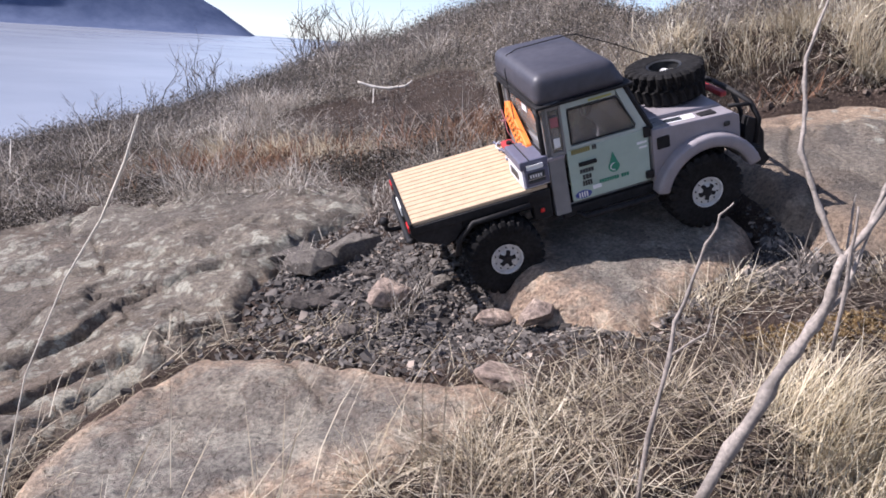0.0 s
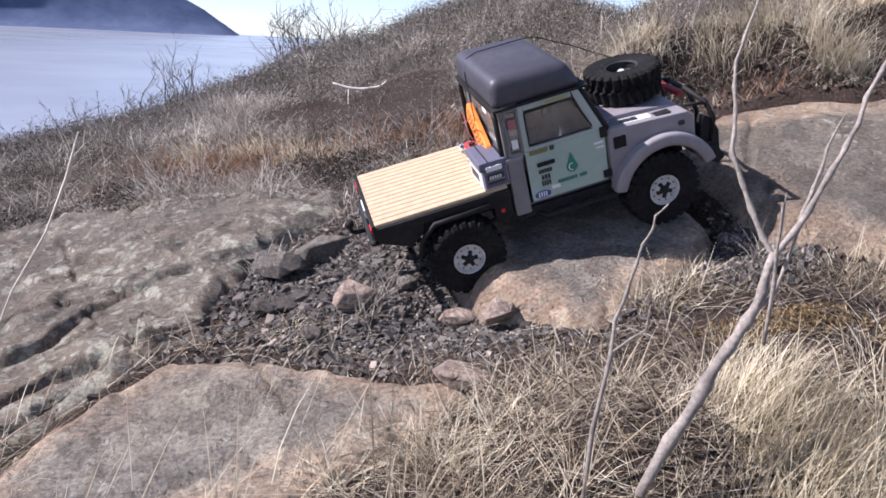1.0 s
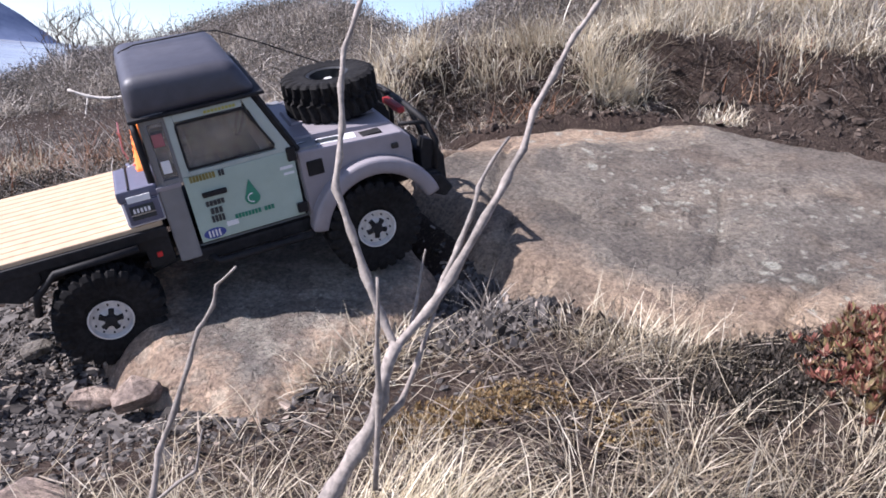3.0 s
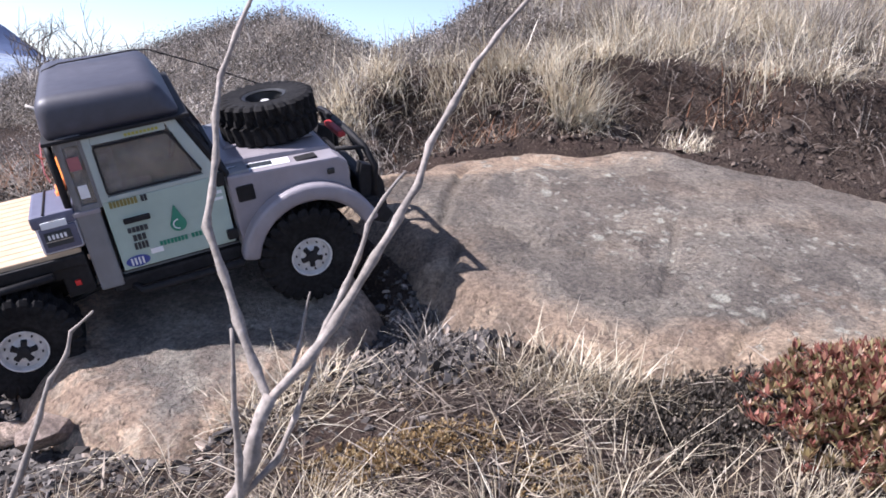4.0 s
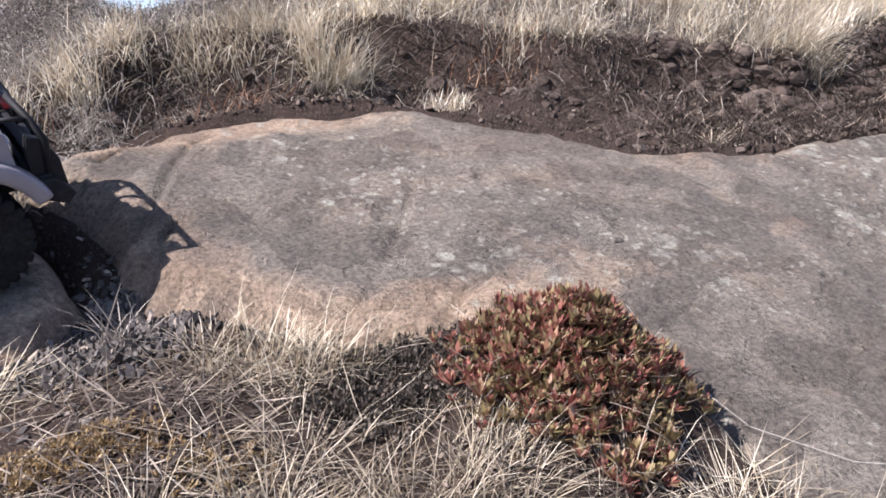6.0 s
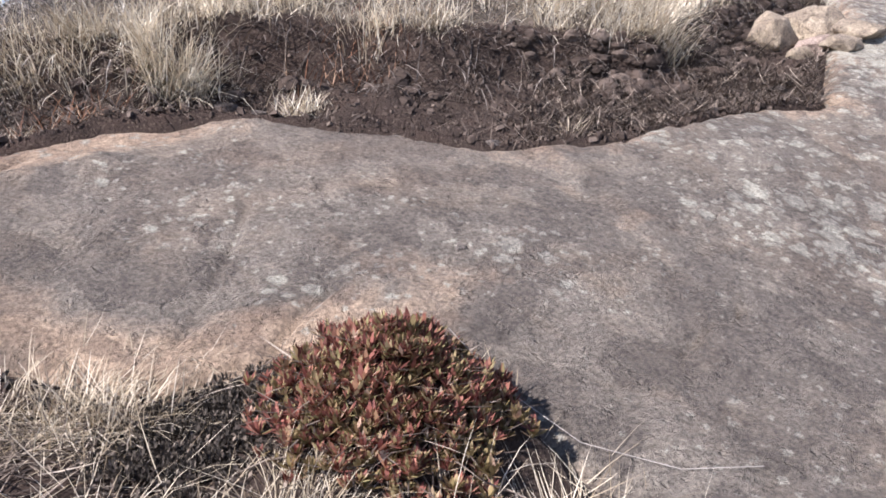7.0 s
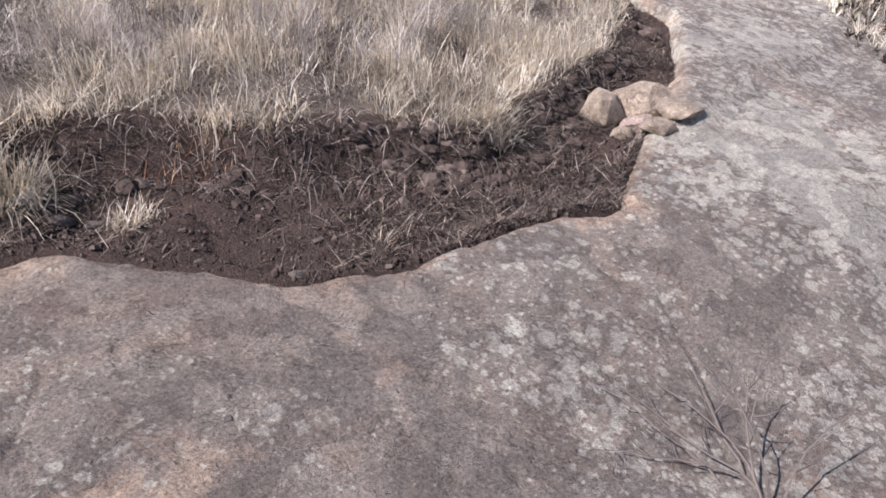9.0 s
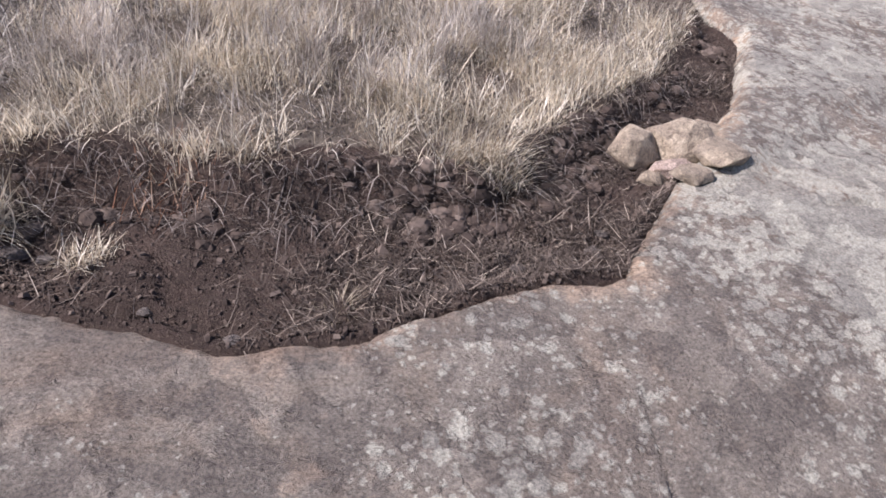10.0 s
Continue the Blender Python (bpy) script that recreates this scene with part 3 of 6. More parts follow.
rock_slab("rock_slab_far", [(5.7, 0.0), (9.0, -0.4), (24.0, 0.5), (24.0, 16.0), (9.0, 10.5), (5.2, 6.5), (4.6, 4.0), (5.7, 4.0)], lambda x, y: slope_upper(x, y) - 0.03 + 0.10 * vnoise(x, y, 0.5, 4, seed=22) * sstep(5.6, 7.0, x) + 0.02 * vnoise(x, y, 4, 3, seed=23),
          0.3, 0.10, 0.08, ROCK_LICHEN, "grey lichened bedrock rising up the hill", rag=0.10, worn_width=0.2, worn_gain=0.4, lichen_x=0.05)


def pebble(name, x, y, size, mat, label, seed, squash=(1.0, 0.8, 0.6), turn=0.0, group="", sink=0.30, cuts=11):
    """A broken stone: a ball cut by random planes."""
    rnd = random.Random(seed)
    bm = bmesh.new()
    for _ in range(cuts * 2):
        n = Vector((rnd.gauss(0, 1), rnd.gauss(0, 1), rnd.gauss(0, 0.8))).normalized() * rnd.uniform(0.82, 1.0)
        bm.verts.new((n.x * squash[0] * size / 2, n.y * squash[1] * size / 2, n.z * squash[2] * size / 2))
    got = bmesh.ops.convex_hull(bm, input=bm.verts[:])
    bmesh.ops.delete(bm, geom=[g for g in got["geom_interior"] if isinstance(g, bmesh.types.BMVert)], context="VERTS")
    bmesh.ops.dissolve_limit(bm, angle_limit=0.30, verts=bm.verts[:], edges=bm.edges[:])
    bmesh.ops.bevel(bm, geom=bm.edges[:], offset=size * 0.055, segments=3, profile=0.55, affect="EDGES", clamp_overlap=True)
    bmesh.ops.triangulate(bm, faces=bm.faces[:])
    bmesh.ops.subdivide_edges(bm, edges=bm.edges[:], cuts=1)
    for v in bm.verts:
        v.co += v.co.normalized() * noise.noise(v.co * 60 / max(size * 10, 0.5) + Vector((seed, 0, 0))) * size * 0.035
    me = bpy.data.meshes.new(name)
    bm.to_mesh(me)
    bm.free()
    me.materials.append(mat)
    me.polygons.foreach_set("use_smooth", [True] * len(me.polygons))
    ob = new(name, me)
    z = surface(x, y)
    ob.matrix_world = pose(x, y, z + size * squash[2] * (0.5 - sink), rnd.uniform(-8, 8), rnd.uniform(-8, 8), turn)
    return tagged(ob, label, "stone", group)


def surface(x, y):
    """The top of soil or rock at a place."""
    z = float(ground_z(np.array([x]), np.array([y]))[0])
    for poly, top in ((SLAB_UPPER, top_upper), (SLAB_MIDDLE, lambda a, b: slope_upper(a, b) - 0.03), (ROCK_FRONT, lambda a, b: slope_lower(a, b) + 0.014), (ROCK_SIDE, lambda a, b: slope_lower(a, b) + 0.03)):
        d = float(inside_dist(np.array([x]), np.array([y]), poly)[0])
        if d > 0.03:
            z = max(z, float(top(np.array([x]), np.array([y]))[0]))
    return z


pebble("stone", -0.052, 1.058, 0.082, STONE_PINK, "angular pink stone lying in the gravel", 3, (1.0, 0.66, 0.66), 25, sink=0.12)
pebble("stone", 0.150, 0.985, 0.066, STONE_PINK, "pale rounded stone lying in the gravel", 5, (1.0, 0.8, 0.75), 60, sink=0.10)
pebble("stone", 0.098, 1.045, 0.070, STONE_PINK, "brown stone beside the slab", 8, (1.0, 0.7, 0.5), 10)
pebble("stone", 0.105, 0.842, 0.10, STONE_PINK, "flat pink stone at the rim of the gravel", 12, (1.0, 0.6, 0.4), -15)
for i, (x, y, s, sq, turn, sink) in enumerate([(2.425, 1.575, 0.17, (1, 0.85, 0.80), 20, 0.30), (2.57, 1.545, 0.29, (1, 0.72, 0.60), -20, 0.34), (2.41, 1.475, 0.11, (1, 0.8, 0.50), 40, 0.28),
                                              (2.48, 1.475, 0.15, (1, 0.7, 0.50), -25, 0.32), (2.72, 1.585, 0.22, (1, 0.8, 0.40), 15, 0.40), (2.60, 1.450, 0.21, (1, 0.75, 0.40), 30, 0.40), (2.47, 1.405, 0.14, (1, 0.7, 0.40), -10, 0.32)]):
    pebble("boulder", x, y, s, STONE_PINK if i == 3 else STONE_YELLOW, "pale ochre boulder at the end of the peat hollow", 20 + i, sq, turn, "ochre boulders", sink + 0.06, 13)
for i, (x, y, s, sq) in enumerate([(-0.19, 1.19, 0.10, (1, 0.8, 0.6)), (-0.17, 1.07, 0.085, (1, 0.6, 0.35)), (0.02, 1.12, 0.05, (1, 0.7, 0.4)), (-0.10, 0.98, 0.05, (1, 0.7, 0.4))]):
    pebble("stone", x, y, s, STONE_DARK if i % 2 else ROCK, "grey rough stone among the gravel", 80 + i, sq, 30.0 * i, "gravel stones", 0.2)
for i, (x, y, s, sq) in enumerate([(-0.145, 1.255, 0.15, (1, 0.7, 0.55)), (-0.235, 1.285, 0.13, (1, 0.75, 0.5))]):
    pebble("stone", x, y, s, ROCK, "blocky grey stone at the end of the rock slab", 123 + i, sq, 15.0 + 40.0 * i, "blocky stones", 0.30, 6)
for i, (x, y, s) in enumerate([(1.02, 1.72, 0.075), (1.07, 1.70, 0.06), (2.12, 1.32, 0.07), (2.17, 1.36, 0.06), (1.33, 1.30, 0.05), (1.93, 1.33, 0.06), (2.02, 1.36, 0.05), (0.60, 1.66, 0.07), (0.45, 1.60, 0.06),
                                (0.52, 1.70, 0.05), (-0.10, 1.17, 0.06), (-0.14, 1.10, 0.07), (-0.17, 1.26, 0.06), (1.22, 1.50, 0.05), (0.27, 1.50, 0.07), (1.095, 1.03, 0.028)]):
    pebble("stone", x, y, s * 0.8, STONE_DARK, "grey stone half sunk in the peat", 40 + i, (1, 0.8, 0.5), i * 37.0, "grey stones", 0.48)


# ---- the model truck ----
PAINT = plain("grey blue paint", (0.25, 0.226, 0.240), 0.42, grain=60, vary=0.10, relief=0.0001)
PAINT_GREEN = plain("pale green paint", (0.345, 0.43, 0.375), 0.34, grain=60, vary=0.06, relief=0.0001)
PAINT_GREY = plain("grey green paint", (0.185, 0.182, 0.184), 0.45, grain=60, vary=0.10, relief=0.0001)
FRAME_GREEN = plain("dull green paint", (0.37, 0.42, 0.39), 0.42, grain=60, vary=0.08, relief=0.0001)
ROOF_BLACK = plain("satin black paint", (0.042, 0.040, 0.052), 0.50, grain=80, vary=0.2, relief=0.0001, spec=0.6)
BLACK = plain("black plastic", (0.011, 0.010, 0.011), 0.65, grain=150, vary=0.3, spec=0.25)
RUBBER = plain("dusty black rubber", (0.011, 0.010, 0.010), 0.85, grain=180, vary=0.45, relief=0.0006, spec=0.15)
WHITE_RIM = plain("worn white rim paint", (0.54, 0.525, 0.50), 0.5, grain=140, vary=0.22, relief=0.0003)
WOOD = island_material("pale wood planks", [(0.0, (0.42, 0.30, 0.19)), (0.5, (0.50, 0.37, 0.245)), (1.0, (0.57, 0.435, 0.30))], 0.55)
ORANGE = plain("orange plastic", (0.90, 0.23, 0.035), 0.45, grain=100, vary=0.1, relief=0.0002)
RED = plain("red plastic", (0.42, 0.03, 0.03), 0.45, grain=100, vary=0.12, relief=0.0002)
BOX_WHITE = plain("white plastic", (0.60, 0.60, 0.64), 0.5, grain=100, vary=0.08, relief=0.0002)
BOX_BLUE = plain("dark blue grey plastic", (0.10, 0.10, 0.145), 0.5, grain=100, vary=0.1, relief=0.0002)
CHROME = plain("bright steel", (0.55, 0.55, 0.55), 0.3, 1.0, grain=150, vary=0.1)
DARK_STEEL = plain("dark steel", (0.05, 0.05, 0.05), 0.45, 0.7, grain=150, vary=0.2)
LAMP_RED = plain("red lens", (0.5, 0.02, 0.02), 0.2, grain=90, vary=0.1, relief=0)
DECAL_WHITE = plain("white decal", (0.72, 0.72, 0.72), 0.45, grain=90, vary=0.05, relief=0)
DECAL_GREEN = plain("green decal", (0.02, 0.19, 0.12), 0.4, grain=90, vary=0.08, relief=0)
DECAL_BLACK = plain("black decal", (0.025, 0.03, 0.035), 0.45, grain=90, vary=0.1, relief=0)
DECAL_YELLOW = plain("yellow decal", (0.36, 0.33, 0.05), 0.45, grain=90, vary=0.08, relief=0)
DECAL_OLIVE = plain("olive decal", (0.20, 0.17, 0.05), 0.5, grain=90, vary=0.15, relief=0)
DECAL_RED = plain("red decal", (0.30, 0.10, 0.11), 0.45, grain=90, vary=0.1, relief=0)
DECAL_BLUE = plain("blue decal", (0.04, 0.06, 0.25), 0.45, grain=90, vary=0.1, relief=0)

GLASS, nt, b = material("smoked window")
b.inputs["Base Color"].default_value = (0.72, 0.74, 0.74, 1)
b.inputs["Roughness"].default_value = 0.06
b.inputs["Transmission Weight"].default_value = 1.0
b.inputs["IOR"].default_value = 1.5
b.inputs["Specular IOR Level"].default_value = 0.8
# Diffuse layer paints the hill's pale brown reflection onto the panes.
pane_reflection = nt.nodes.new("ShaderNodeBsdfDiffuse")
pane_reflection.inputs["Color"].default_value = (0.42, 0.38, 0.35, 1)
ms = nt.nodes.new("ShaderNodeMixShader")
nt.links.new(ramp(nt, noise_tex(nt, coords(nt), 60, 5), [(0.3, (0.16, 0.16, 0.16)), (0.7, (0.40, 0.40, 0.40))]), ms.inputs[0])
nt.links.new(b.outputs[0], ms.inputs[1])
nt.links.new(pane_reflection.outputs[0], ms.inputs[2])
nt.links.new(ms.outputs[0], nt.nodes["Material Output"].inputs["Surface"])


def box(x0, x1, y0, y1, z0, z1, bevel=0.0, bm=None, segments=2):
    bm = bm or bmesh.new()
    got = bmesh.ops.create_cube(bm, size=1.0)["verts"]
    for v in got:
        v.co = Vector((x0 + (v.co.x + 0.5) * (x1 - x0), y0 + (v.co.y + 0.5) * (y1 - y0), z0 + (v.co.z + 0.5) * (z1 - z0)))
    if bevel:
        edges = list({e for v in got for e in v.link_edges})
        bmesh.ops.bevel(bm, geom=edges, offset=bevel, segments=segments, profile=0.6, affect="EDGES")
    return bm


def extrude_xz(outline, y0, y1, bevel=0.0, bm=None):
    """A plate with an outline in x and z, from y0 to y1."""
    bm = bm or bmesh.new()
    a = [bm.verts.new((x, y0, z)) for x, z in outline]
    c = [bm.verts.new((x, y1, z)) for x, z in outline]
    n = len(outline)
    faces = [bm.faces.new(a), bm.faces.new(c[::-1])]
    for i in range(n):
        faces.append(bm.faces.new((a[i], c[i], c[(i + 1) % n], a[(i + 1) % n])))
    bmesh.ops.recalc_face_normals(bm, faces=faces)
    if bevel:
        bmesh.ops.bevel(bm, geom=list({e for f in faces for e in f.edges}), offset=bevel, segments=2, profile=0.6, affect="EDGES")
    return bm


def tube(points, radius, sides=8, bm=None, cap=True):
    """A round bar through points; radius is one number or one a point."""
    bm = bm or bmesh.new()
    pts = [Vector(p) for p in points]
    rad = radius if isinstance(radius, (list, tuple)) else [radius] * len(pts)
    rings, side = [], None
    for i, p in enumerate(pts):
        d = (pts[min(i + 1, len(pts) - 1)] - pts[max(i - 1, 0)]).normalized()
        if side is None:
            side = d.orthogonal().normalized()
        side = (side - d * side.dot(d)).normalized()
        up = d.cross(side)
        rings.append([bm.verts.new(p + (side * math.cos(2 * math.pi * k / sides) + up * math.sin(2 * math.pi * k / sides)) * rad[i]) for k in range(sides)])
    for a, c in zip(rings[:-1], rings[1:]):
        for k in range(sides):
            bm.faces.new((a[k], a[(k + 1) % sides], c[(k + 1) % sides], c[k]))
    if cap:
        bm.faces.new(rings[0][::-1])
        bm.faces.new(rings[-1])
    return bm


def lathe(profile, axis="y", segments=40, bm=None, first=True):
    """A turned solid about the y axis: profile of (y, radius)."""
    bm = bm or bmesh.new()
    rings = []
    for y, r in profile:
        rings.append([bm.verts.new((r * math.cos(2 * math.pi * k / segments), y, r * math.sin(2 * math.pi * k / segments))) for k in range(segments)])
    for a, c in zip(rings[:-1], rings[1:]):
        for k in range(segments):
            bm.faces.new((a[k], c[k], c[(k + 1) % segments], a[(k + 1) % segments]))
    if first:
        bm.faces.new(rings[0])
    bm.faces.new(rings[-1][::-1])
    bmesh.ops.recalc_face_normals(bm, faces=bm.faces[:])
    return bm


def bars(parent, name, mat, x0, x1, z0, z1, y, count, gap=0.4, slant=0.0):
    """Unreadable lettering as a row of upright bars on a side panel."""
    w = (x1 - x0) / count
    for i in range(count):
        part(name, box(x0 + i * w, x0 + (i + 1 - gap) * w, y - 0.0004, y + 0.0002, z0 + slant * i, z1 + slant * i), mat, parent)


truck = new("model_truck")
tagged(truck, "radio-controlled grey and green off-road pickup model with a wooden flatbed", "model truck")
# climbing from the gravel onto the slabs
turn = Euler((0, 0, radians(11.2))).to_matrix().to_4x4() @ Euler((0, radians(-18.1), 0)).to_matrix().to_4x4() @ Euler((radians(9.9), 0, 0)).to_matrix().to_4x4()
truck.matrix_world = Matrix.Translation((0.096, 1.189, 0.593)) @ turn @ Matrix.Scale(0.965, 4)

# cab: lower tub, pillars, roof; y from -0.108 to 0.108, x from 0.088 to 0.268
HW = 0.106
lower = bmesh.new()
# rear corner, sill and bulkhead round an open cabin
box(0.088, 0.112, -HW, HW, 0.092, 0.185, 0.003, lower)
box(0.112, 0.262, -HW + 0.010, HW - 0.010, 0.088, 0.102, 0.003, lower)
box(0.240, 0.268, -HW + 0.002, HW - 0.002, 0.10, 0.186, 0.003, lower)
part("cab_tub", lower, PAINT_GREY, truck, "grey painted lower cab")
rail = bmesh.new()
box(0.0865, 0.113, -HW - 0.0015, HW + 0.0015, 0.1795, 0.1845, 0.001, rail)
part("waist_rail", rail, PAINT, truck)
rear_wall = bmesh.new()
# frame of the rear window
box(0.090, 0.098, -HW + 0.004, -HW + 0.026, 0.183, 0.262, 0.002, rear_wall)
box(0.090, 0.098, HW - 0.026, HW - 0.004, 0.183, 0.262, 0.002, rear_wall)
box(0.090, 0.098, -HW + 0.026, HW - 0.026, 0.183, 0.196, 0.002, rear_wall)
box(0.090, 0.098, -HW + 0.026, HW - 0.026, 0.246, 0.262, 0.002, rear_wall)
part("rear_wall", rear_wall, PAINT_GREY, truck)
for s in (-1, 1):
    q = bmesh.new()
    # frame of the quarter window behind the door
    for (xa, xb, za, zb) in ((0.0940, 0.0970, 0.184, 0.262), (0.1125, 0.117, 0.184, 0.262), (0.0970, 0.1125, 0.184, 0.190), (0.0970, 0.1125, 0.252, 0.262)):
        box(xa, xb, s * (HW - 0.003) - 0.003, s * (HW - 0.003) + 0.003, za, zb, 0.0008, q)
    part("quarter_pillar", q, PAINT_GREY, truck)
    part("quarter_window", box(0.0970, 0.1125, s * (HW - 0.003) - 0.0006, s * (HW - 0.003) + 0.0006, 0.191, 0.251), GLASS, truck)
    # Pale and reddish reflections in the quarter window, painted as flat patches.
    qd = bmesh.new()
    box(0.0995, 0.1085, s * HW - 0.0028, s * HW - 0.0022, 0.198, 0.212, 0, qd)
    part("quarter_reflection", qd, DECAL_WHITE, truck)
    qr = bmesh.new()
    box(0.0985, 0.1095, s * HW - 0.0028, s * HW - 0.0022, 0.228, 0.242, 0, qr)
    part("quarter_reflection", qr, DECAL_RED, truck)
rw = part("rear_window", box(0.0935, 0.0945, -HW + 0.026, HW - 0.026, 0.195, 0.247), GLASS, truck)
part("rear_sticker", box(0.0925, 0.0932, -0.015, 0.008, 0.226, 0.238), DECAL_WHITE, truck)

# roof with rounded rim
roof = box(0.082, 0.218, -HW - 0.002, HW + 0.002, 0.258, 0.302, 0.0, None)
for v in roof.verts:
    if v.co.z > 0.28:
        v.co.x = 0.086 if v.co.x < 0.15 else 0.199
        v.co.y *= 0.95
        if v.co.x > 0.15:
            v.co.z -= 0.004
bmesh.ops.bevel(roof, geom=roof.edges[:], offset=0.014, segments=4, profile=0.55, affect="EDGES")
roof_ob = part("roof", roof, ROOF_BLACK, truck, "satin black roof", smooth=True)
gutter = bmesh.new()
box(0.081, 0.222, -HW - 0.0045, HW + 0.0045, 0.2575, 0.2615, 0.0012, gutter)
part("gutter", gutter, BLACK, truck)
for i in range(9):
    y = 0.080 - i * 0.0125
    part("roof_lettering", box(0.0845, 0.0853, y - 0.009, y, 0.271, 0.281), DECAL_WHITE, roof_ob)

# doors
for s in (-1, 1):
    yo, yi = s * (HW + 0.001), s * (HW - 0.006)
    low = extrude_xz([(0.116, 0.108), (0.236, 0.108), (0.238, 0.188), (0.116, 0.188)], min(yo, yi), max(yo, yi), 0.0016)
    body = part("door_panel", low, PAINT_GREEN, truck, "pale green door with stickers")
    fr = bmesh.new()
    for o in ([(0.116, 0.188), (0.124, 0.188), (0.124, 0.257), (0.116, 0.257)], [(0.222, 0.188), (0.238, 0.188), (0.207, 0.257), (0.196, 0.257)],
              [(0.124, 0.249), (0.196, 0.249), (0.196, 0.257), (0.124, 0.257)], [(0.124, 0.188), (0.222, 0.188), (0.222, 0.193), (0.124, 0.193)]):
        extrude_xz(o, min(yo, yi), max(yo, yi), 0.0008, fr)
    part("window_frame", fr, FRAME_GREEN, body)
    seal = bmesh.new()
    loop = [(0.126, 0.196), (0.217, 0.196), (0.2195, 0.199), (0.197, 0.2445), (0.194, 0.2465), (0.127, 0.2465), (0.1245, 0.244), (0.1245, 0.198)]
    tube([(x, yo + s * 0.0004, z) for x, z in loop + loop[:1]], 0.0013, 6, seal, cap=False)
    part("window_seal", seal, BLACK, body)
    part("window_pane", extrude_xz([(0.123, 0.192), (0.223, 0.192), (0.197, 0.249), (0.123, 0.249)], s * (HW - 0.003) - 0.0005, s * (HW - 0.003) + 0.0005), GLASS, body)
    h = bmesh.new()
    box(0.130, 0.157, s * (HW + 0.003) - 0.002, s * (HW + 0.003) + 0.002, 0.1605, 0.1665, 0.0015, h)
    part("handle", h, BLACK, body)
    part("hinge", box(0.228, 0.240, s * (HW + 0.0025) - 0.0025, s * (HW + 0.0025) + 0.0025, 0.112, 0.124, 0.0015), BLACK, body)
    part("hinge", box(0.230, 0.240, s * (HW + 0.0025) - 0.0025, s * (HW + 0.0025) + 0.0025, 0.176, 0.192, 0.0015), BLACK, body)
    # stickers
    yd = yo + s * 0.0006
    drop = bmesh.new()
    outline = [(0.182 + 0.0085 * math.sin(a) * (1 if a < math.pi else 1), 0.146 - 0.0085 * math.cos(a)) for a in [math.pi * (-0.72 + 1.44 * k / 16) for k in range(17)]]
    outline += [(0.182, 0.1685)]
    extrude_xz(outline, yd - 0.0004, yd + 0.0004, 0, drop)
    ob = part("drop_sticker", drop, DECAL_GREEN, body, "green drop sticker")
    ring = bmesh.new()
    arc = [(0.182 + 0.0052 * math.sin(a), yd + s * 0.0006, 0.146 - 0.0052 * math.cos(a)) for a in [math.pi * (-1.05 + 1.1 * k / 10) for k in range(11)]]
    tube(arc, 0.0007, 5, ring)
    part("drop_arc", ring, DECAL_WHITE, body)
    bars(body, "sticker_word", DECAL_GREEN, 0.158, 0.188, 0.1262, 0.1315, yd, 8, 0.22)
    bars(body, "sticker_word", DECAL_GREEN, 0.1915, 0.2035, 0.1262, 0.1315, yd, 3, 0.22)
    bars(body, "sticker", DECAL_BLACK, 0.131, 0.152, 0.149, 0.155, yd, 5, 0.15)
    bars(body, "sticker", DECAL_BLACK, 0.134, 0.148, 0.139, 0.146, yd, 3, 0.2)
    bars(body, "sticker", DECAL_BLACK, 0.133, 0.148, 0.129, 0.137, yd, 4, 0.25)
    ov = bmesh.new()
    extrude_xz([(0.132 + 0.0125 * math.cos(2 * math.pi * k / 20), 0.1165 + 0.0062 * math.sin(2 * math.pi * k / 20)) for k in range(20)], yd - 0.0004, yd + 0.0002, 0, ov)
    oval = part("oval_sticker", ov, DECAL_BLUE, body)
    bars(body, "sticker_bar", DECAL_WHITE, 0.125, 0.140, 0.1125, 0.1205, yd + s * 0.0006, 4, 0.5)
    bars(body, "sticker", DECAL_WHITE, 0.147, 0.160, 0.120, 0.126, yd, 1, 0.0)
    bars(body, "sticker", DECAL_OLIVE, 0.122, 0.150, 0.1805, 0.1875, yd, 8, 0.2)
    bars(body, "sticker", DECAL_BLACK, 0.153, 0.160, 0.1805, 0.1875, yd, 2, 0.2)
    bars(body, "sticker", DECAL_WHITE, 0.219, 0.234, 0.168, 0.1715, yd, 1, 0.0)
    bars(body, "sticker", DECAL_WHITE, 0.222, 0.234, 0.161, 0.164, yd, 1, 0.0)
    bars(body, "sticker", DECAL_YELLOW, 0.156, 0.190, 0.2512, 0.2540, yd, 9, 0.25)

SEAT = plain("tan seat cloth", (0.46, 0.42, 0.37), 0.8, grain=200, vary=0.2)
# dark cabin with two seats and a wheel
part("cabin_floor", box(0.112, 0.240, -HW + 0.012, HW - 0.012, 0.102, 0.106), BLACK, truck)
for y in (-0.045, 0.045):
    st = bmesh.new()
    box(0.130, 0.170, y - 0.026, y + 0.026, 0.106, 0.150, 0.008, st)
    box(0.118, 0.134, y - 0.026, y + 0.026, 0.145, 0.215, 0.007, st)
    part("seat", st, SEAT, truck)
wheel_ring = [(0.205 + 0.008 * math.cos(a), 0.045 + 0.019 * math.sin(a), 0.190 + 0.017 * math.cos(a)) for a in [2 * math.pi * k / 16 for k in range(17)]]
part("steering_wheel", tube(wheel_ring, 0.002, 6, None, False), BLACK, truck)
part("dashboard", box(0.218, 0.244, -HW + 0.012, HW - 0.012, 0.150, 0.188, 0.006), BLACK, truck)

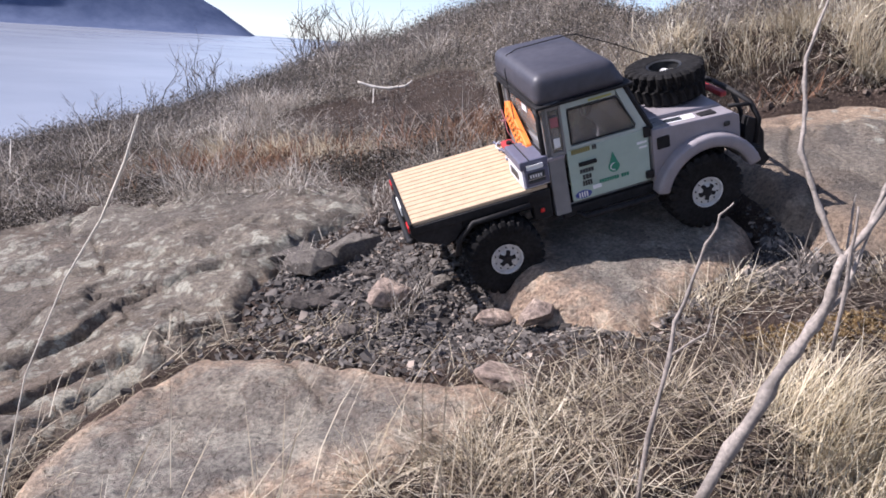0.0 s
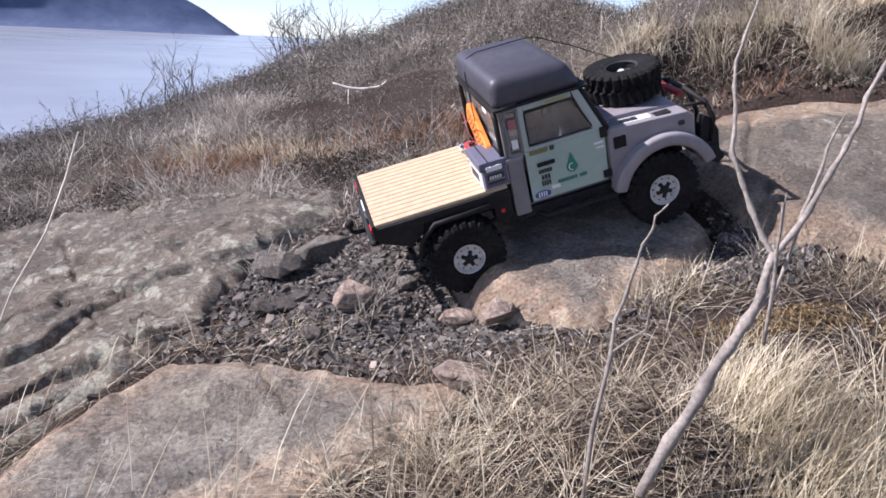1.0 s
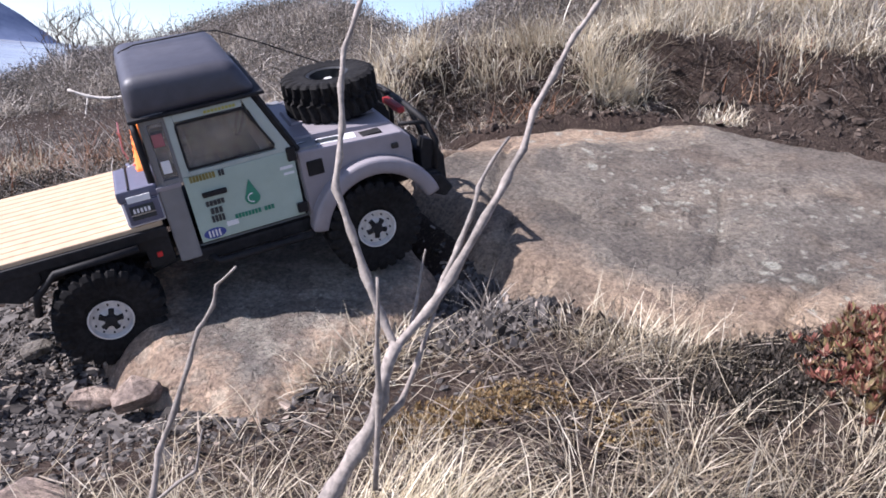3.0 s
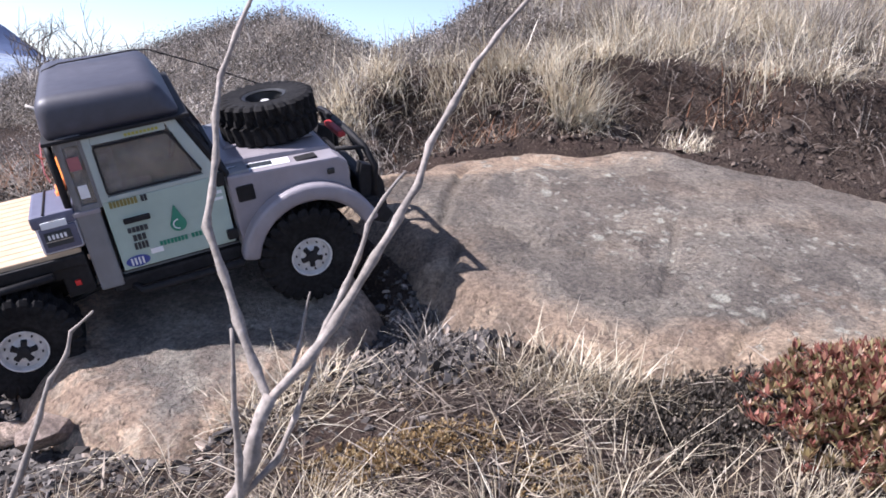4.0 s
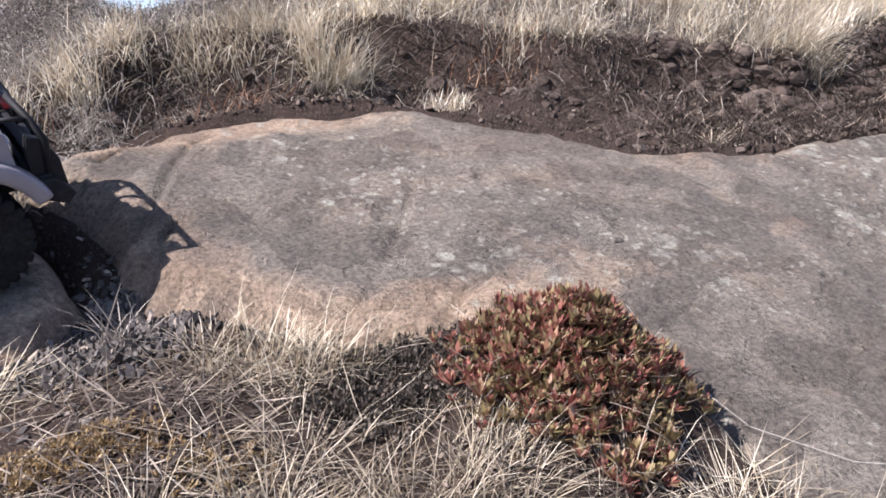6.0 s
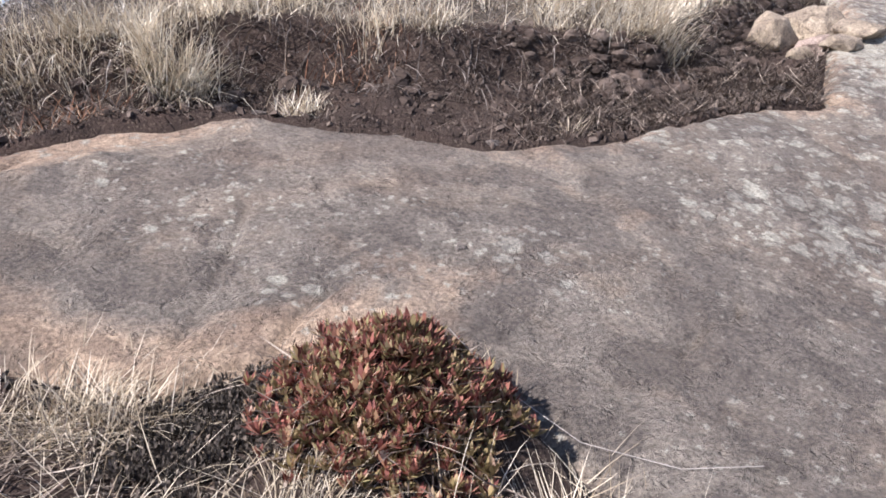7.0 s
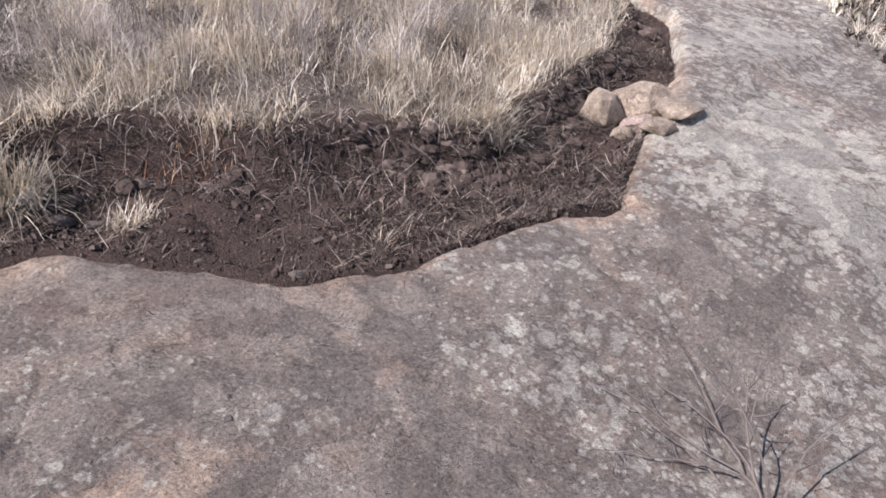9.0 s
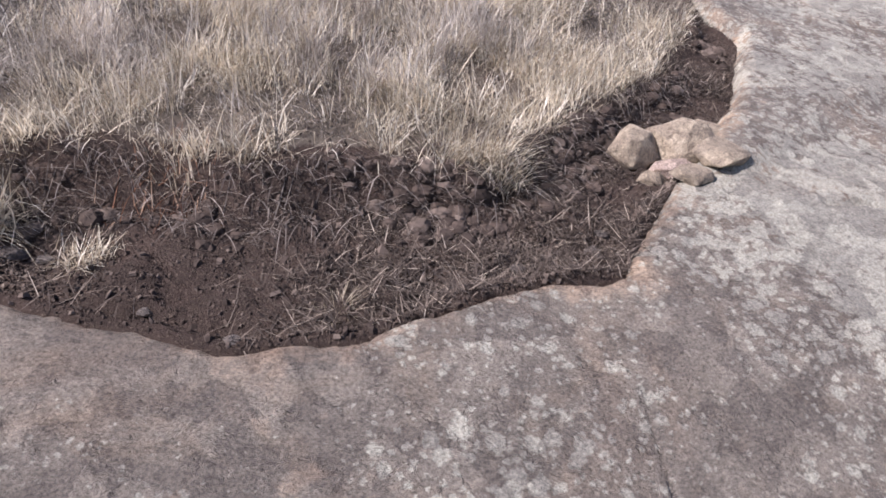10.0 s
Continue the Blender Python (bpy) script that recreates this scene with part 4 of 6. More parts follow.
# windscreen frame and pane, leaning back
wsf = bmesh.new()
for y in (-HW + 0.002, HW - 0.002, 0.0):
    tube([(0.243, y, 0.186), (0.211, y * 0.95, 0.258)], 0.0045 if y else 0.002, 6, wsf)
tube([(0.243, -HW + 0.002, 0.187), (0.243, HW - 0.002, 0.187)], 0.004, 6, wsf)
part("windscreen_frame", wsf, BLACK, truck)
ws = bmesh.new()
f = [ws.verts.new(p) for p in ((0.242, -HW + 0.004, 0.188), (0.242, HW - 0.004, 0.188), (0.2125, HW * 0.94, 0.256), (0.2125, -HW * 0.94, 0.256))]
ws.faces.new(f)
bmesh.ops.solidify(ws, geom=ws.faces[:], thickness=0.001)
part("windscreen", ws, GLASS, truck)

# hood: raised centre, wings, front
hood = extrude_xz([(0.243, 0.120), (0.372, 0.118), (0.374, 0.170), (0.366, 0.180), (0.300, 0.187), (0.243, 0.190)], -0.074, 0.074, 0.005)
hood_ob = part("hood", hood, PAINT, truck, "grey hood carrying the spare wheel")
part("hood_rib", extrude_xz([(0.252, 0.188), (0.362, 0.179), (0.360, 0.183), (0.256, 0.193)], -0.030, 0.030, 0.002), PAINT, hood_ob)
for s in (-1, 1):
    # wing with a wheel arch cut out
    arch = [(0.320 + 0.066 * math.cos(a), 0.072 + 0.066 * math.sin(a)) for a in [math.pi * (1 - k / 14) for k in range(15)]]
    arch = [p for p in arch if p[1] > 0.098]
    wing = [(0.242, 0.100)] + [(arch[0][0], 0.100)] + arch + [(arch[-1][0], 0.105), (0.378, 0.105), (0.378, 0.168), (0.368, 0.176), (0.242, 0.184)]
    a, c = s * 0.072, s * (HW + 0.002)
    part("wing", extrude_xz(wing, min(a, c), max(a, c), 0.003), PAINT, truck, "grey front wing")
    flare = bmesh.new()
    steps = [math.pi * (0.93 - 0.83 * k / 16) for k in range(17)]
    inner = [(0.320 + 0.066 * math.cos(t), 0.070 + 0.068 * math.sin(t)) for t in steps]
    outer = [(0.320 + 0.085 * math.cos(t), 0.070 + 0.087 * math.sin(t)) for t in steps]
    extrude_xz(inner + outer[::-1], min(s * 0.100, s * 0.126), max(s * 0.100, s * 0.126), 0.0048, flare)
    part("wheel_arch", flare, PAINT, truck, smooth=True)
    part("wing_vent", box(0.249, 0.268, s * (HW + 0.0028) - 0.001, s * (HW + 0.0028) + 0.001, 0.152, 0.170, 0.0015), BLACK, truck)
    part("indicator", box(0.352, 0.361, s * (HW + 0.003) - 0.002, s * (HW + 0.003) + 0.002, 0.158, 0.165, 0.002), DARK_STEEL, truck)
    part("wing_plate", box(0.322, 0.346, s * 0.092 - 0.008, s * 0.092 + 0.008, 0.1770, 0.1800, 0.0008), BLACK, truck)
    strip = bmesh.new()
    box(0.246, 0.316, -0.0062, 0.0062, -0.0006, 0.0006, 0.0, strip)
    st = part("hood_strip", strip, DECAL_WHITE, truck, "white strip sticker with a dark bar")
    st.matrix_basis = pose(0, s * 0.0915, 0.2003, -s * 12, 3.6, 0)
    part("strip_bar", box(0.249, 0.296, -0.0040, 0.0040, 0.0004, 0.0012), DECAL_BLACK, st)
    part("headlamp", lathe([(0, 0.012), (0.004, 0.012), (0.006, 0.008)], segments=18), CHROME, truck).matrix_basis = pose(0.376, s * 0.088, 0.150, 0, 0, -90)
    part("step_bar", tube([(0.118, s * 0.098, 0.088), (0.128, s * 0.114, 0.084), (0.236, s * 0.116, 0.084), (0.246, s * 0.098, 0.090)], 0.0045, 8), BLACK, truck, smooth=True)
grille = bmesh.new()
box(0.374, 0.379, -0.072, 0.072, 0.112, 0.166, 0.002, grille)
for i in range(6):
    box(0.3785, 0.381, -0.048, 0.048, 0.118 + i * 0.008, 0.122 + i * 0.008, 0.0005, grille)
part("grille", grille, BLACK, truck)

# front bumper with winch bar and hoop
bump_ob = bmesh.new()
box(0.386, 0.408, -0.105, 0.105, 0.092, 0.116, 0.004, bump_ob)
box(0.366, 0.390, -0.050, 0.050, 0.096, 0.110, 0.003, bump_ob)
for s in (-1, 1):
    extrude_xz([(0.386, 0.116), (0.410, 0.110), (0.424, 0.088), (0.412, 0.078), (0.386, 0.092)], min(s * 0.085, s * 0.110), max(s * 0.085, s * 0.110), 0.003, bump_ob)
box(0.392, 0.404, -0.096, 0.096, 0.112, 0.138, 0.004, bump_ob)
box(0.396, 0.414, -0.040, 0.040, 0.108, 0.132, 0.006, bump_ob)
for s in (-1, 1):
    # winglet between bumper and hoop
    extrude_xz([(0.388, 0.112), (0.420, 0.090), (0.420, 0.128), (0.410, 0.150), (0.396, 0.158), (0.390, 0.140)], min(s * 0.084, s * 0.100), max(s * 0.084, s * 0.100), 0.002, bump_ob)
bumper = part("front_bumper", bump_ob, BLACK, truck, "black winch bumper")
hoop = bmesh.new()
for s in (-1, 1):
    tube([(0.405, s * 0.100, 0.112), (0.412, s * 0.100, 0.150), (0.404, s * 0.092, 0.176), (0.398, s * 0.050, 0.186), (0.398, 0, 0.187)], 0.004, 8, hoop)
    tube([(0.408, s * 0.055, 0.114), (0.410, s * 0.055, 0.150), (0.399, s * 0.05, 0.186)], 0.0035, 8, hoop)
    tube([(0.404, s * 0.093, 0.174), (0.372, s * 0.086, 0.178)], 0.003, 6, hoop)
part("bull_bar", hoop, BLACK, bumper, smooth=True)
for s in (-1, 1):
    sh = [(0.412 + 0.007 * math.sin(a), s * 0.070, 0.098 + 0.009 * math.cos(a)) for a in [2 * math.pi * k / 12 for k in range(13)]]
    part("shackle", tube(sh, 0.002, 6, None, False), RED if s > 0 else DARK_STEEL, bumper)
part("winch_light", box(0.392, 0.402, -0.030, 0.030, 0.170, 0.178, 0.002), RED, bumper)

# chassis, axles and arms
ch = bmesh.new()
for y in (-0.034, 0.034):
    box(-0.125, 0.390, y - 0.006, y + 0.006, 0.082, 0.100, 0.002, ch)
for x in (-0.11, 0.06, 0.20, 0.36):
    box(x - 0.005, x + 0.005, -0.034, 0.034, 0.084, 0.098, 0.001, ch)
box(0.12, 0.21, -0.028, 0.028, 0.068, 0.096, 0.004, ch)
part("chassis", ch, BLACK, truck)
for x in (0.0, 0.32):
    ax = bmesh.new()
    tube([(x, -0.095, 0.059), (x, 0.095, 0.059)], 0.008, 10, ax)
    tube([(x - 0.012, 0.018, 0.059), (x + 0.012, 0.018, 0.059)], 0.017, 14, ax)
    for s in (-1, 1):
        tube([(x, s * 0.060, 0.062), (x + (0.02 if x else -0.02), s * 0.052, 0.122)], 0.0065, 10, ax)
        tube([(x, s * 0.045, 0.052), (0.16 + (0.02 if x else -0.02), s * 0.034, 0.078)], 0.0035, 8, ax)
    part("axle", ax, DARK_STEEL, truck, smooth=True)
part("drive_shaft", tube([(0.015, 0.016, 0.062), (0.16, 0.0, 0.078), (0.305, 0.016, 0.062)], 0.004, 8), DARK_STEEL, truck)


def make_wheel(name, parent, m, label="", spare=False):
    """Off-road wheel about the y axis: lugged tyre, steel rim with five slots, black hub star."""
    w = new(name)
    w.parent = parent
    w.matrix_basis = m
    R, W = 0.0585, 0.023
    # one skin: rings across the tread whose radius steps in and out from lug to gap
    seg = 104
    rows = [(-W + 0.003, 0.0222, 0), (-W, 0.029, 0), (-W - 0.0005, 0.041, 0), (-W - 0.0012, 0.0475, 1), (-W - 0.0008, R - 0.0055, 1), (-W + 0.0025, R, 2), (-W * 0.45, R + 0.0004, 2), (-0.0016, R + 0.0004, 2),
            (0.0016, R + 0.0004, 3), (W * 0.45, R + 0.0004, 3), (W - 0.0025, R, 3), (W + 0.0008, R - 0.0055, 4), (W + 0.0012, 0.0475, 4), (W + 0.0005, 0.041, 0), (W, 0.029, 0), (W - 0.003, 0.0222, 0)]
    ty = bmesh.new()
    rings = []
    for i, (yy, rr, kind) in enumerate(rows):
        ring = []
        for k in range(seg):
            shift = {0: 0, 1: 0, 2: (i - 5) * 0.6, 3: 2 + (10 - i) * 0.6, 4: 2}[kind]
            high = ((k + shift) % 4) < 2.2
            r = rr if (kind == 0 or high) else rr - (0.0050 if kind in (2, 3) else 0.0022)
            y2 = yy if (kind in (0, 2, 3) or high) else yy * 0.955
            ang = 2 * math.pi * k / seg
            ring.append(ty.verts.new((r * math.cos(ang), y2, r * math.sin(ang))))
        rings.append(ring)
    for ra, rb in zip(rings[:-1], rings[1:]):
        for k in range(seg):
            ty.faces.new((ra[k], rb[k], rb[(k + 1) % seg], ra[(k + 1) % seg]))
    bmesh.ops.recalc_face_normals(ty, faces=ty.faces[:])
    part("tyre", ty, RUBBER, w)
    if spare:
        dish = lathe([(-W + 0.002, 0.0222), (-W + 0.0005, 0.0262), (-W + 0.002, 0.0242), (-W + 0.013, 0.0225), (-W + 0.016, 0.012), (-W + 0.010, 0.009), (-W + 0.010, 0.0005)], segments=36, first=False)
        part("rim", dish, DARK_STEEL, w, "dark dished steel rim")
        part("hub_cap", lathe([(-W + 0.007, 0.002), (-W + 0.007, 0.005), (-W + 0.011, 0.006)], segments=16), WHITE_RIM, w)
        tagged(w, label)
        return w
    rim = lathe([(-W + 0.002, 0.0222), (-W - 0.0008, 0.0240), (-W - 0.0008, 0.0224), (-W + 0.005, 0.0205), (-W + 0.004, 0.013), (-W + 0.001, 0.010), (-W + 0.001, 0.0005)], segments=36, first=False)
    back = lathe([(-W + 0.006, 0.0210), (W - 0.004, 0.0222)], segments=24)
    me = bpy.data.meshes.new("t")
    back.to_mesh(me)
    back.free()
    rim.from_mesh(me)
    bpy.data.meshes.remove(me)
    rob = part("rim", rim, WHITE_RIM, w, "worn white steel rim", smooth=False)
    star = bmesh.new()
    for k in range(5):
        a = 2 * math.pi * k / 5 + 0.3
        q = bmesh.new()
        box(-0.0030, 0.0030, -W - 0.0012, -W + 0.004, 0.0, 0.0128, 0.0012, q)
        rot = Matrix.Rotation(a, 4, "Y")
        for v in q.verts:
            v.co = rot @ v.co
        me = bpy.data.meshes.new("t")
        q.to_mesh(me)
        q.free()
        star.from_mesh(me)
        bpy.data.meshes.remove(me)
    part("hub_star", star, BLACK, w)
    part("hub_cap", lathe([(-W - 0.0035, 0.003), (-W - 0.003, 0.006), (-W + 0.002, 0.0075)], segments=16), BLACK, w)
    nuts = bmesh.new()
    for k in range(10):
        a = 2 * math.pi * k / 10 + 0.1
        q = bmesh.new()
        box(-0.0009, 0.0009, -W + 0.002, -W + 0.0056, 0.0168, 0.0182, 0, q)
        rot = Matrix.Rotation(a, 4, "Y")
        for v in q.verts:
            v.co = rot @ v.co
        me = bpy.data.meshes.new("t")
        q.to_mesh(me)
        q.free()
        nuts.from_mesh(me)
        bpy.data.meshes.remove(me)
    part("rim_slots", nuts, BLACK, w)
    if label:
        tagged(w, label)
    return w


def wheel_copy(src, m):
    c = copy_thing(src, m)
    c.parent = truck
    return c


w0 = make_wheel("wheel", truck, pose(0.0, -0.102, 0.059))
wheel_copy(w0, pose(0.312, -0.104, 0.072, 0, 25, 0))
wheel_copy(w0, pose(0.0, 0.102, 0.059, 0, 40, 180))
wheel_copy(w0, pose(0.312, 0.104, 0.066, 0, 10, 180))
make_wheel("spare_wheel", truck, pose(0.318, 0.000, 0.212, -89, 0, 0) @ pose(0, 0, 0, 0, 15, 0), "black spare tyre lying on the hood", True)
for v in (-0.03, 0.03):
    part("spare_mount", box(0.300, 0.316, v - 0.004, v + 0.004, 0.184, 0.194, 0.001), BLACK, hood_ob)

# flatbed: black tray, planks, rear lights, mudguards
tray = bmesh.new()
box(-0.122, 0.084, -0.108, 0.108, 0.128, 0.141, 0.002, tray)
bed = part("flatbed", tray, BLACK, truck, "black steel flatbed tray")
PL = 14
for i in range(PL):
    y0 = -0.104 + 0.208 * i / PL
    pl = part("plank", box(-0.119, 0.082, y0 + 0.0008, y0 + 0.208 / PL - 0.0008, 0.1405, 0.1465, 0.0008, None, 1), WOOD, bed)
part("bed_rim", box(-0.1245, -0.120, -0.108, 0.108, 0.127, 0.147, 0.001), BLACK, bed)
for s in (-1, 1):
    side = bmesh.new()
    extrude_xz([(-0.122, 0.130), (-0.050, 0.130), (-0.050, 0.118), (-0.062, 0.104), (-0.078, 0.098), (-0.118, 0.116)], min(s * 0.080, s * 0.106), max(s * 0.080, s * 0.106), 0.002, side)
    box(-0.05, 0.084, min(s * 0.082, s * 0.104), max(s * 0.082, s * 0.104), 0.116, 0.130, 0.002, side)
    box(0.056, 0.084, min(s * 0.082, s * 0.104), max(s * 0.082, s * 0.104), 0.094, 0.118, 0.002, side)
    part("bed_skirt", side, BLACK, bed)
    mg = bmesh.new()
    tube([(-0.066, s * 0.112, 0.082), (-0.060, s * 0.112, 0.104), (-0.036, s * 0.112, 0.124), (0.050, s * 0.112, 0.126)], 0.0042, 8, mg)
    part("mudguard_bar", mg, BLACK, bed, smooth=True)
    part("rear_lamp", box(-0.1265, -0.123, s * 0.086 - 0.012, s * 0.086 + 0.012, 0.129, 0.138, 0.001), LAMP_RED, bed)
    part("side_lamp", box(0.066, 0.072, s * 0.1045 - 0.0015, s * 0.1045 + 0.0015, 0.106, 0.112, 0.001), LAMP_RED, bed)
part("number_plate", box(-0.1265, -0.124, -0.028, 0.018, 0.126, 0.140, 0.001), DECAL_WHITE, bed)
rb = bmesh.new()
tube([(-0.124, -0.088, 0.112), (-0.128, -0.080, 0.108), (-0.128, 0.080, 0.108), (-0.124, 0.088, 0.112)], 0.0045, 8, rb)
part("rear_bar", rb, BLACK, bed, smooth=True)
tb = bmesh.new()
tube([(-0.112, 0.0, 0.096), (-0.148, 0.0, 0.096), (-0.154, 0.0, 0.100), (-0.154, 0.0, 0.108)], 0.004, 8, tb)
bmesh.ops.create_uvsphere(tb, u_segments=12, v_segments=8, radius=0.0075, matrix=Matrix.Translation((-0.154, 0, 0.113)))
part("tow_ball", tb, BLACK, bed, smooth=True)
rack = bmesh.new()
for s in (-1, 1):
    tube([(0.0845, s * 0.099, 0.146), (0.0845, s * 0.099, 0.246), (0.0845, s * 0.090, 0.254)], 0.0038, 8, rack)
tube([(0.0845, -0.090, 0.254), (0.0845, 0.090, 0.254)], 0.0034, 8, rack)
tube([(0.0845, -0.099, 0.188), (0.0845, 0.099, 0.188)], 0.0028, 8, rack)
part("headboard_rack", rack, BLACK, truck, "black tube rack behind the cab", smooth=True)
for s in (-1, 1):
    part("rock_slider", box(0.100, 0.250, min(s * 0.086, s * 0.104), max(s * 0.086, s * 0.104), 0.084, 0.100, 0.003), BLACK, truck, "black rock slider under the door")
# branch-guard wires from the hoop over the roof to the bed
wire = [(0.398, 0.030, 0.187), (0.330, 0.052, 0.232), (0.262, 0.056, 0.272), (0.207, 0.056, 0.3005), (0.190, 0.056, 0.3030), (0.110, 0.052, 0.3040), (0.092, 0.046, 0.3005), (0.083, 0.036, 0.280), (0.080, 0.020, 0.240), (0.076, 0.0, 0.19)]
part("guard_wire", tube(wire, 0.0009, 5), BLACK, truck)

# load: box, recovery boards, red can, rope
TR = truck.matrix_world.copy()


def load(name, label, category):
    e = new(name)
    e.matrix_world = TR
    return tagged(e, label, category)


crate = load("storage_box", "white and dark blue plastic box on the flatbed", "box")
part("case", box(0.048, 0.088, -0.104, -0.030, 0.1467, 0.178, 0.003), BOX_WHITE, crate)
part("lid", box(0.046, 0.0885, -0.106, -0.028, 0.176, 0.190, 0.003), BOX_BLUE, crate, "dark blue lid")
part("face", box(0.051, 0.086, -0.1075, -0.1035, 0.150, 0.176, 0.0015), BOX_BLUE, crate)
part("label", box(0.055, 0.079, -0.1085, -0.1072, 0.176, 0.183), DECAL_WHITE, crate)
part("nameplate", box(0.055, 0.080, -0.1090, -0.1074, 0.156, 0.172, 0.0006), DECAL_BLACK, crate)
bars(crate, "lettering", DECAL_WHITE, 0.058, 0.077, 0.164, 0.169, -0.1090, 5, 0.4)
part("plate_line", box(0.055, 0.080, -0.1094, -0.1088, 0.1615, 0.1625), CHROME, crate)
for i in range(4):
    part("lettering", box(0.0470, 0.0481, -0.082 + i * 0.010, -0.075 + i * 0.010, 0.155, 0.166), DECAL_BLACK, crate)
part("strap", tube([(0.060, -0.028, 0.15), (0.060, -0.028, 0.191), (0.060, -0.106, 0.191)], 0.001, 5), BLACK, crate)

boards = load("recovery_boards", "orange slotted recovery boards leaning on the cab", "recovery board")
bd = bmesh.new()
out = [(-0.060, 0.0), (0.052, 0.0), (0.062, 0.006), (0.062, 0.028), (0.052, 0.034), (-0.060, 0.034), (-0.070, 0.026), (-0.070, 0.008)]
a = [bd.verts.new((0.0, y, z)) for y, z in out]
c = [bd.verts.new((0.009, y, z)) for y, z in out]
bd.faces.new(a), bd.faces.new(c[::-1])
for i in range(len(out)):
    bd.faces.new((a[i], c[i], c[(i + 1) % len(out)], a[(i + 1) % len(out)]))
bmesh.ops.recalc_face_normals(bd, faces=bd.faces[:])
bmesh.ops.bevel(bd, geom=bd.edges[:], offset=0.0012, segments=1, affect="EDGES")
plate = part("board", bd, ORANGE, boards)
BM = Matrix.Translation((0.074, 0.014, 0.180)) @ pose(0, 0, 0, 18, 6, -2)
plate.matrix_basis = BM
nub = bmesh.new()
for i in range(9):
    for j in range(2):
        box(-0.0018, 0.0004, -0.056 + i * 0.0125, -0.049 + i * 0.0125, 0.006 + j * 0.014, 0.014 + j * 0.014, 0.0006, nub, 1)
no = part("tread", nub, ORANGE, plate)
slots = bmesh.new()
for i in range(8):
    box(-0.0012, 0.0, -0.048 + i * 0.0125, -0.0450 + i * 0.0125, 0.008, 0.026, 0, slots)
part("slot", slots, DECAL_OLIVE, plate)
part("strap", tube([(0.066, 0.030, 0.226), (0.064, 0.012, 0.214), (0.063, 0.002, 0.200), (0.066, -0.004, 0.190)], 0.0009, 6), DECAL_RED, boards)
part("strap", tube([(0.064, -0.018, 0.228), (0.064, 0.012, 0.214), (0.064, 0.040, 0.205)], 0.0009, 6), DECAL_RED, boards)

can = load("fuel_can", "small red plastic can strapped behind the cab", "can")
cb = box(0.064, 0.0840, 0.044, 0.080, 0.1467, 0.158, 0.005)
part("can_body", cb, RED, can)
part("cap", lathe([(0, 0.005), (0.006, 0.005)], segments=12), BLACK, can).matrix_basis = pose(0.074, 0.056, 0.156, 90, 0, 0)
rope = load("rope", "dark blue and white rope lying on the flatbed", "rope")
pts = [(0.066 + 0.008 * math.sin(k * 0.9) + 0.003 * math.sin(k * 2.3), -0.022 + k * 0.0062, 0.1492 + 0.002 * math.sin(k * 1.7) + 0.002) for k in range(20)]
part("strand", tube(pts, 0.0024, 6), BOX_BLUE, rope, smooth=True)
pts = [(0.062 + 0.006 * math.cos(k * 0.7), -0.014 + k * 0.0066, 0.1512 + 0.001 * math.cos(k * 1.3)) for k in range(18)]
part("strand", tube(pts, 0.0012, 6), BOX_WHITE, rope, smooth=True)


# ---- gravel, litter, grass, heath ----
RNG = np.random.RandomState(23)


def top_all(x, y):
    """The top of soil or rock, for arrays."""
    z = ground_z(x, y)
    for poly, top in ((SLAB_UPPER, top_upper), (SLAB_MIDDLE, lambda a, b: slope_upper(a, b) - 0.022), (ROCK_FRONT, lambda a, b: slope_lower(a, b) + 0.016), (ROCK_SIDE, lambda a, b: slope_lower(a, b) + 0.03)):
        d = inside_dist(x, y, poly)
        z = np.where(d > 0.02, np.maximum(z, top(x, y) - 0.05 * np.clip(1 - d / 0.06, 0, 1) ** 2), z)
    return z


def on_rock(x, y, margin=0.0):
    m = np.zeros(np.shape(x), bool)
    for poly in (SLAB_UPPER, SLAB_MIDDLE, ROCK_FRONT, ROCK_SIDE):
        m |= inside_dist(x, y, poly) > margin
    return m


def raw_mesh(name, V, counts, loops, mat, label, category, smooth=False):
    """A mesh straight from arrays: vertices, corners a face, corner indices."""
    me = bpy.data.meshes.new(name)
    me.vertices.add(len(V))
    me.vertices.foreach_set("co", V.astype(np.float32).ravel())
    me.loops.add(len(loops))
    me.loops.foreach_set("vertex_index", loops.astype(np.int32))
    me.polygons.add(len(counts))
    me.polygons.foreach_set("loop_start", np.concatenate([[0], np.cumsum(counts)[:-1]]).astype(np.int32))
    me.polygons.foreach_set("use_smooth", np.full(len(counts), smooth))
    me.update(calc_edges=True)
    me.materials.append(mat)
    return tagged(new(name, me), label, category, kind="stuff")


def scatter(n, x0, x1, y0, y1, want):
    """n places in a rectangle, kept by the chance want(x, y)."""
    xs, ys = [], []
    got = 0
    for _ in range(60):
        x, y = RNG.uniform(x0, x1, 4 * n), RNG.uniform(y0, y1, 4 * n)
        k = RNG.rand(4 * n) < want(x, y)
        xs.append(x[k]), ys.append(y[k])
        got += k.sum()
        if got >= n:
            break
    return np.concatenate(xs)[:n], np.concatenate(ys)[:n]


def tufts(centres, per, spread):
    """Places bunched round centres."""
    c = np.repeat(np.asarray(centres, float), per, 0)
    return c[:, 0] + RNG.normal(0, spread, len(c)), c[:, 1] + RNG.normal(0, spread * 0.8, len(c)), c


